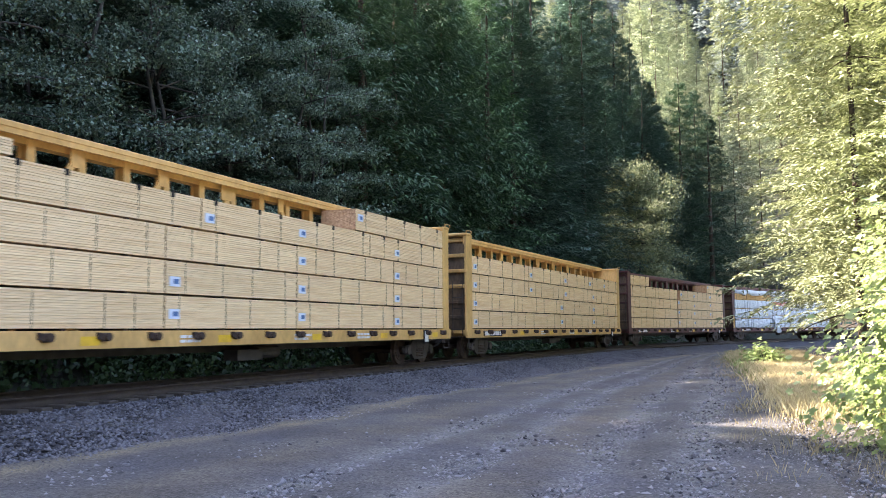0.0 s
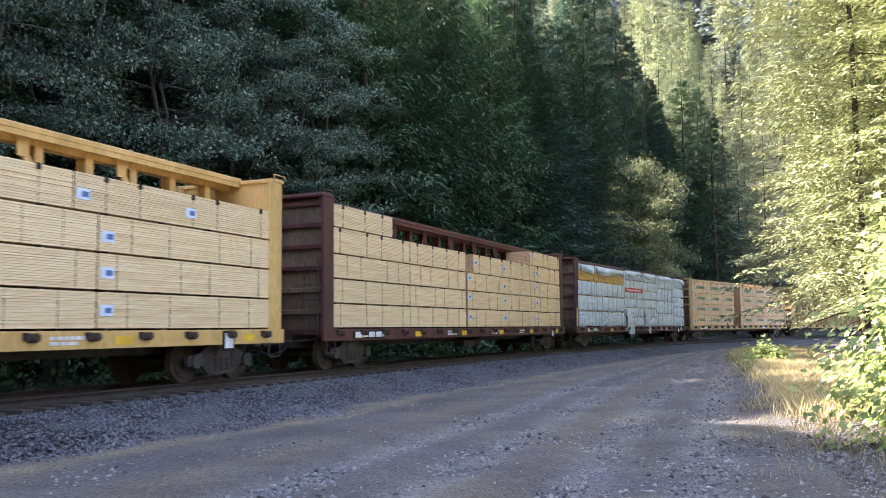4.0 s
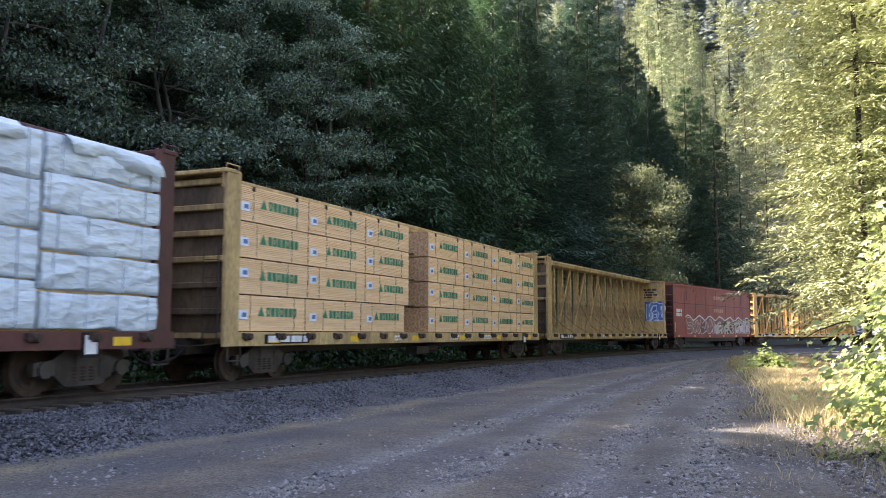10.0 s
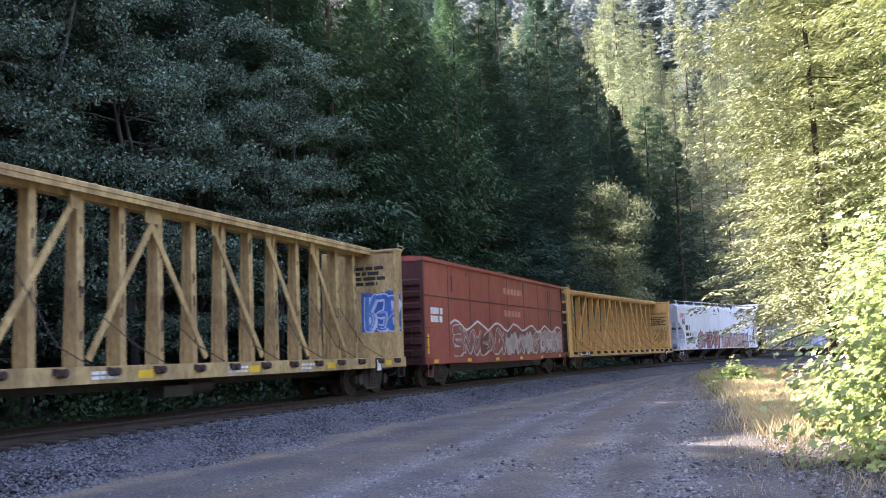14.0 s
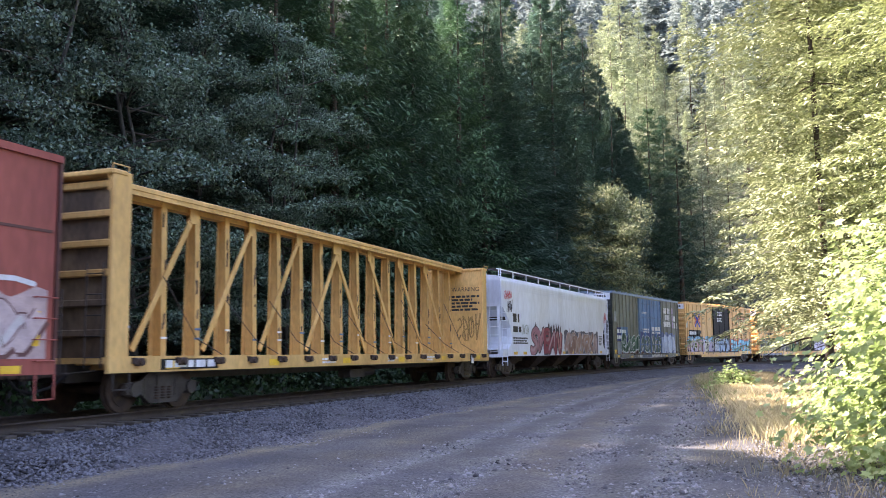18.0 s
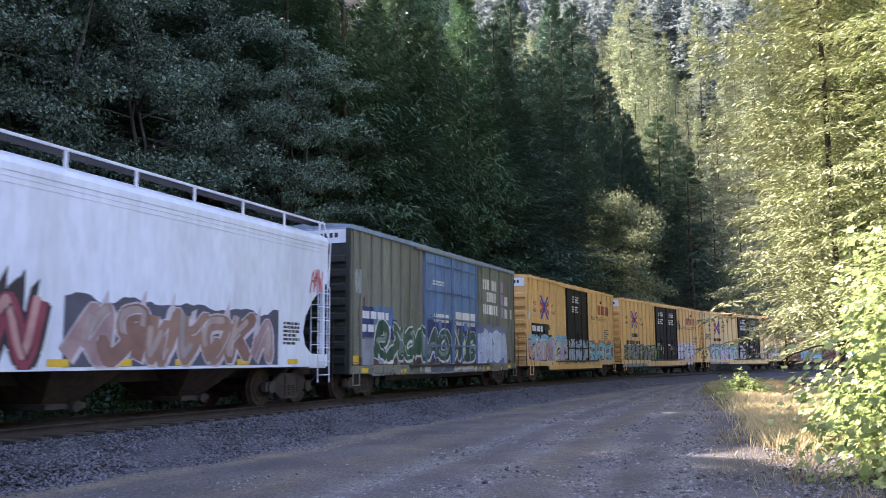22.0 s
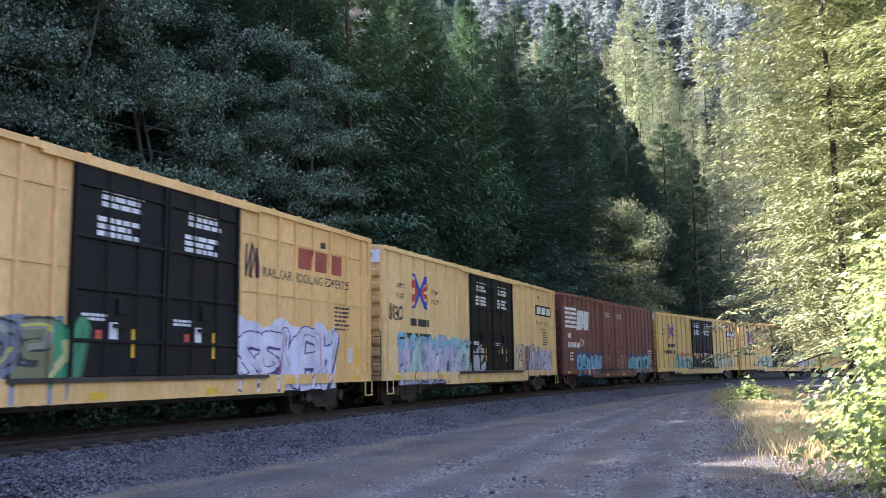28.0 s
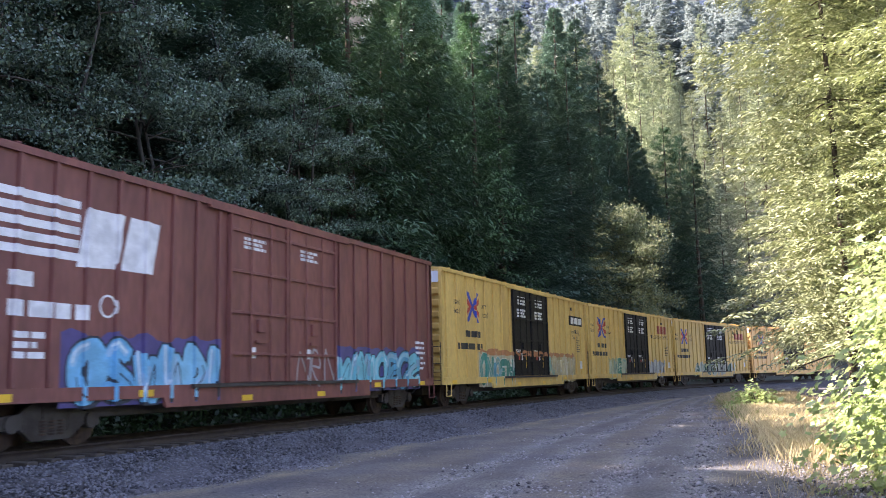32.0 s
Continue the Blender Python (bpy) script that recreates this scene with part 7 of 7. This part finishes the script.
c = boxcar("brown_boxcar", 295.1, 313.9, BROWN, "brown boxcar with white stripes and blue graffiti", top=5.10, door=(-2.5, 2.45), left=evenly(-9.05, -2.8, 9), right=evenly(2.75, 9.05, 8), inset=2.3, endplate=False, endpaint=MAROON)
painted("railway_mark", [quad(-8.75, -6.9, 3.25 + 0.235 * i, 3.25 + 0.235 * i + 0.14) for i in range(5)], PLATE, c, 0.003, "white horizontal stripes of the owner's mark")
painted("railway_mark", [[(-6.95, 3.15), (-6.0, 3.2), (-5.75, 4.25), (-6.75, 4.25)], [(-5.85, 3.2), (-4.95, 3.2), (-4.75, 4.22), (-5.6, 4.25)]], PLATE, c, 0.003, "white slanted blocks of the owner's mark")
line_bars("car_number", -8.4, -7.9, 2.7, 2.98, 1, PLATE, c, 3, "white stencilled marks as blocks", 0.1)
line_bars("car_number", -8.4, -6.5, 2.2, 2.5, 1, PLATE, c, 4, "", 0.1)
line_bars("stencil", -8.3, -7.6, 1.5, 2.0, 3, PLATE, c, 5)
line_bars("stencil", 8.0, 8.8, 1.3, 2.3, 6, PLATE, c, 6, "", 0.5)
for xd in (-1.9, 0.6):
    line_bars("warning_panel", xd, xd + 0.9, 4.1, 4.4, 3, PLATE, c, int(xd * 10) + 50, "", 0.3)
    painted("label", [quad(xd + 0.3, xd + 0.5, 1.6, 1.85)], PLATE, c, 0.005)
ring = [(-6.15 + 0.2 * math.cos(a * 0.524), 2.5 + 0.2 * math.sin(a * 0.524)) for a in range(13)]
bm = bmesh.new()
ribbon(bm, ring, 0.02, 0, 0)
for f in bm.faces:
    f.normal_update()
    if f.normal.y > 0:
        f.normal_flip()
follow(bm, c, 0.004)
part("stencil", bm, PLATE, c)
SKY, AQUA = (0.10, 0.42, 0.68), (0.16, 0.55, 0.62)
graffiti(c, -7.1, -2.9, 0.72, 1.9, 5, [SKY, (0.14, 0.48, 0.72), (0.2, 0.52, 0.7)], (0.02, 0.03, 0.05), 91, back=(0.09, 0.07, 0.22), half=0.17, edge=0.045, shine=(0.6, 0.75, 0.82), label="sky-blue bubble graffiti on a violet haze")
graffiti(c, 2.6, 8.2, 0.75, 1.9, 7, [(0.1, 0.38, 0.5), AQUA], (0.02, 0.04, 0.06), 92, back=(0.09, 0.08, 0.22), half=0.09, edge=0.04, shine=(0.55, 0.75, 0.8), label="turquoise graffiti on a violet haze")
graffiti(c, 0.4, 2.4, 0.95, 1.9, 3, [(0.4, 0.36, 0.36)], (0.4, 0.36, 0.36), 93, half=0.02, edge=0.01, label="thin pale scrawl on the door")

c = pool_car(315.0, 334.6, LEMON, "lemon-yellow boxcar with black double doors and green graffiti", "plain", 5.05, 100, 2, (-2.4, 2.5), evenly(-9.5, -2.7, 8), evenly(2.8, 9.5, 8))
graffiti(c, -6.2, -2.5, 0.68, 1.95, 5, [(0.03, 0.22, 0.16), (0.04, 0.28, 0.22), (0.1, 0.35, 0.4)], (0.6, 0.6, 0.5), 101, back=(0.5, 0.45, 0.3), half=0.12, edge=0.035, label="dark green graffiti with pale edges")
graffiti(c, 2.7, 7.2, 0.75, 1.95, 5, [(0.04, 0.3, 0.2), (0.5, 0.42, 0.25)], (0.6, 0.58, 0.45), 102, back=(0.4, 0.32, 0.16), half=0.11, edge=0.035, label="green and tan graffiti")
graffiti(c, -6.3, 7.4, 1.95, 2.15, 14, [(0.5, 0.2, 0.08)], (0.5, 0.2, 0.08), 103, half=0.03, edge=0.01, label="reddish spray over the letters")
c = pool_car(335.2, 353.5, LEMON, "lemon-yellow boxcar with black double doors and pale graffiti", "wide", 5.05, 110, 2, (-2.4, 2.4), evenly(-8.9, -2.7, 8), evenly(2.7, 8.9, 8))
graffiti(c, -5.6, -2.5, 0.75, 1.9, 4, [(0.45, 0.5, 0.35), (0.05, 0.25, 0.18)], (0.5, 0.5, 0.4), 111, back=(0.45, 0.42, 0.22), half=0.1, edge=0.03, label="pale green graffiti")
graffiti(c, 2.6, 6.6, 0.75, 1.9, 5, [(0.5, 0.52, 0.55), (0.36, 0.38, 0.42)], (0.3, 0.3, 0.3), 112, half=0.11, edge=0.03, label="grey and white graffiti")
c = pool_car(354.3, 372.0, LEMON, "lemon-yellow boxcar with black double doors and green graffiti", "wide", 5.05, 120, 2, (-2.3, 2.4), evenly(-8.6, -2.6, 8), evenly(2.7, 8.6, 8))
graffiti(c, -5.0, 4.6, 0.75, 1.85, 9, [(0.4, 0.44, 0.36), (0.06, 0.16, 0.12)], (0.5, 0.5, 0.42), 121, half=0.11, edge=0.03, label="grey-green graffiti")
c = pool_car(373.0, 391.0, ORANGE, "orange-yellow boxcar at the tail of the train", "wide", 5.05, 130, 2, (-2.3, 2.4), evenly(-8.7, -2.6, 8), evenly(2.7, 8.7, 8))

# ---- what moves ----
def motions():
    for car, mid, length in CARS:
        half = length / 2 - 1.9
        rows = []
        for k in range(0, 65):
            t = k * 0.5
            s = mid - SPEED * t
            xa, ya, _ = on_track(s - half)
            xb, yb, _ = on_track(s + half)
            rows.append((t, pose((xa + xb) / 2, (ya + yb) / 2, RAIL, 0, 0, math.degrees(math.atan2(yb - ya, xb - xa)))))
        walk(car, rows)
    turn = math.degrees(SPEED / 0.457)
    for w in WHEELS:
        at = w.matrix_basis.translation.copy()
        walk(w, [(k / 15, pose(at.x, at.y, at.z, 0, -turn * k / 15, 0)) for k in range(0, 481)])
    # the moth crosses close before the lens
    walk(MOTH, [(0, pose(3.0, 4.0, 2.6, 0, 0, 0)), (8.0, pose(1.6, 2.4, 2.2, 10, 0, 20)), (8.9, pose(0.05, 0.34, 2.05, 20, 10, 40)), (8.97, pose(-0.19, 0.54, 1.858, 25, -10, 52)), (9.03, pose(-0.232, 0.565, 1.825, 25, -10, 58)), (9.12, pose(-0.62, 0.50, 1.75, 10, 0, 70)), (10, pose(-2.4, -1.0, 2.2, 0, 0, 80)), (32, pose(-6, -9, 3.0, 0, 0, 80))])


motions()
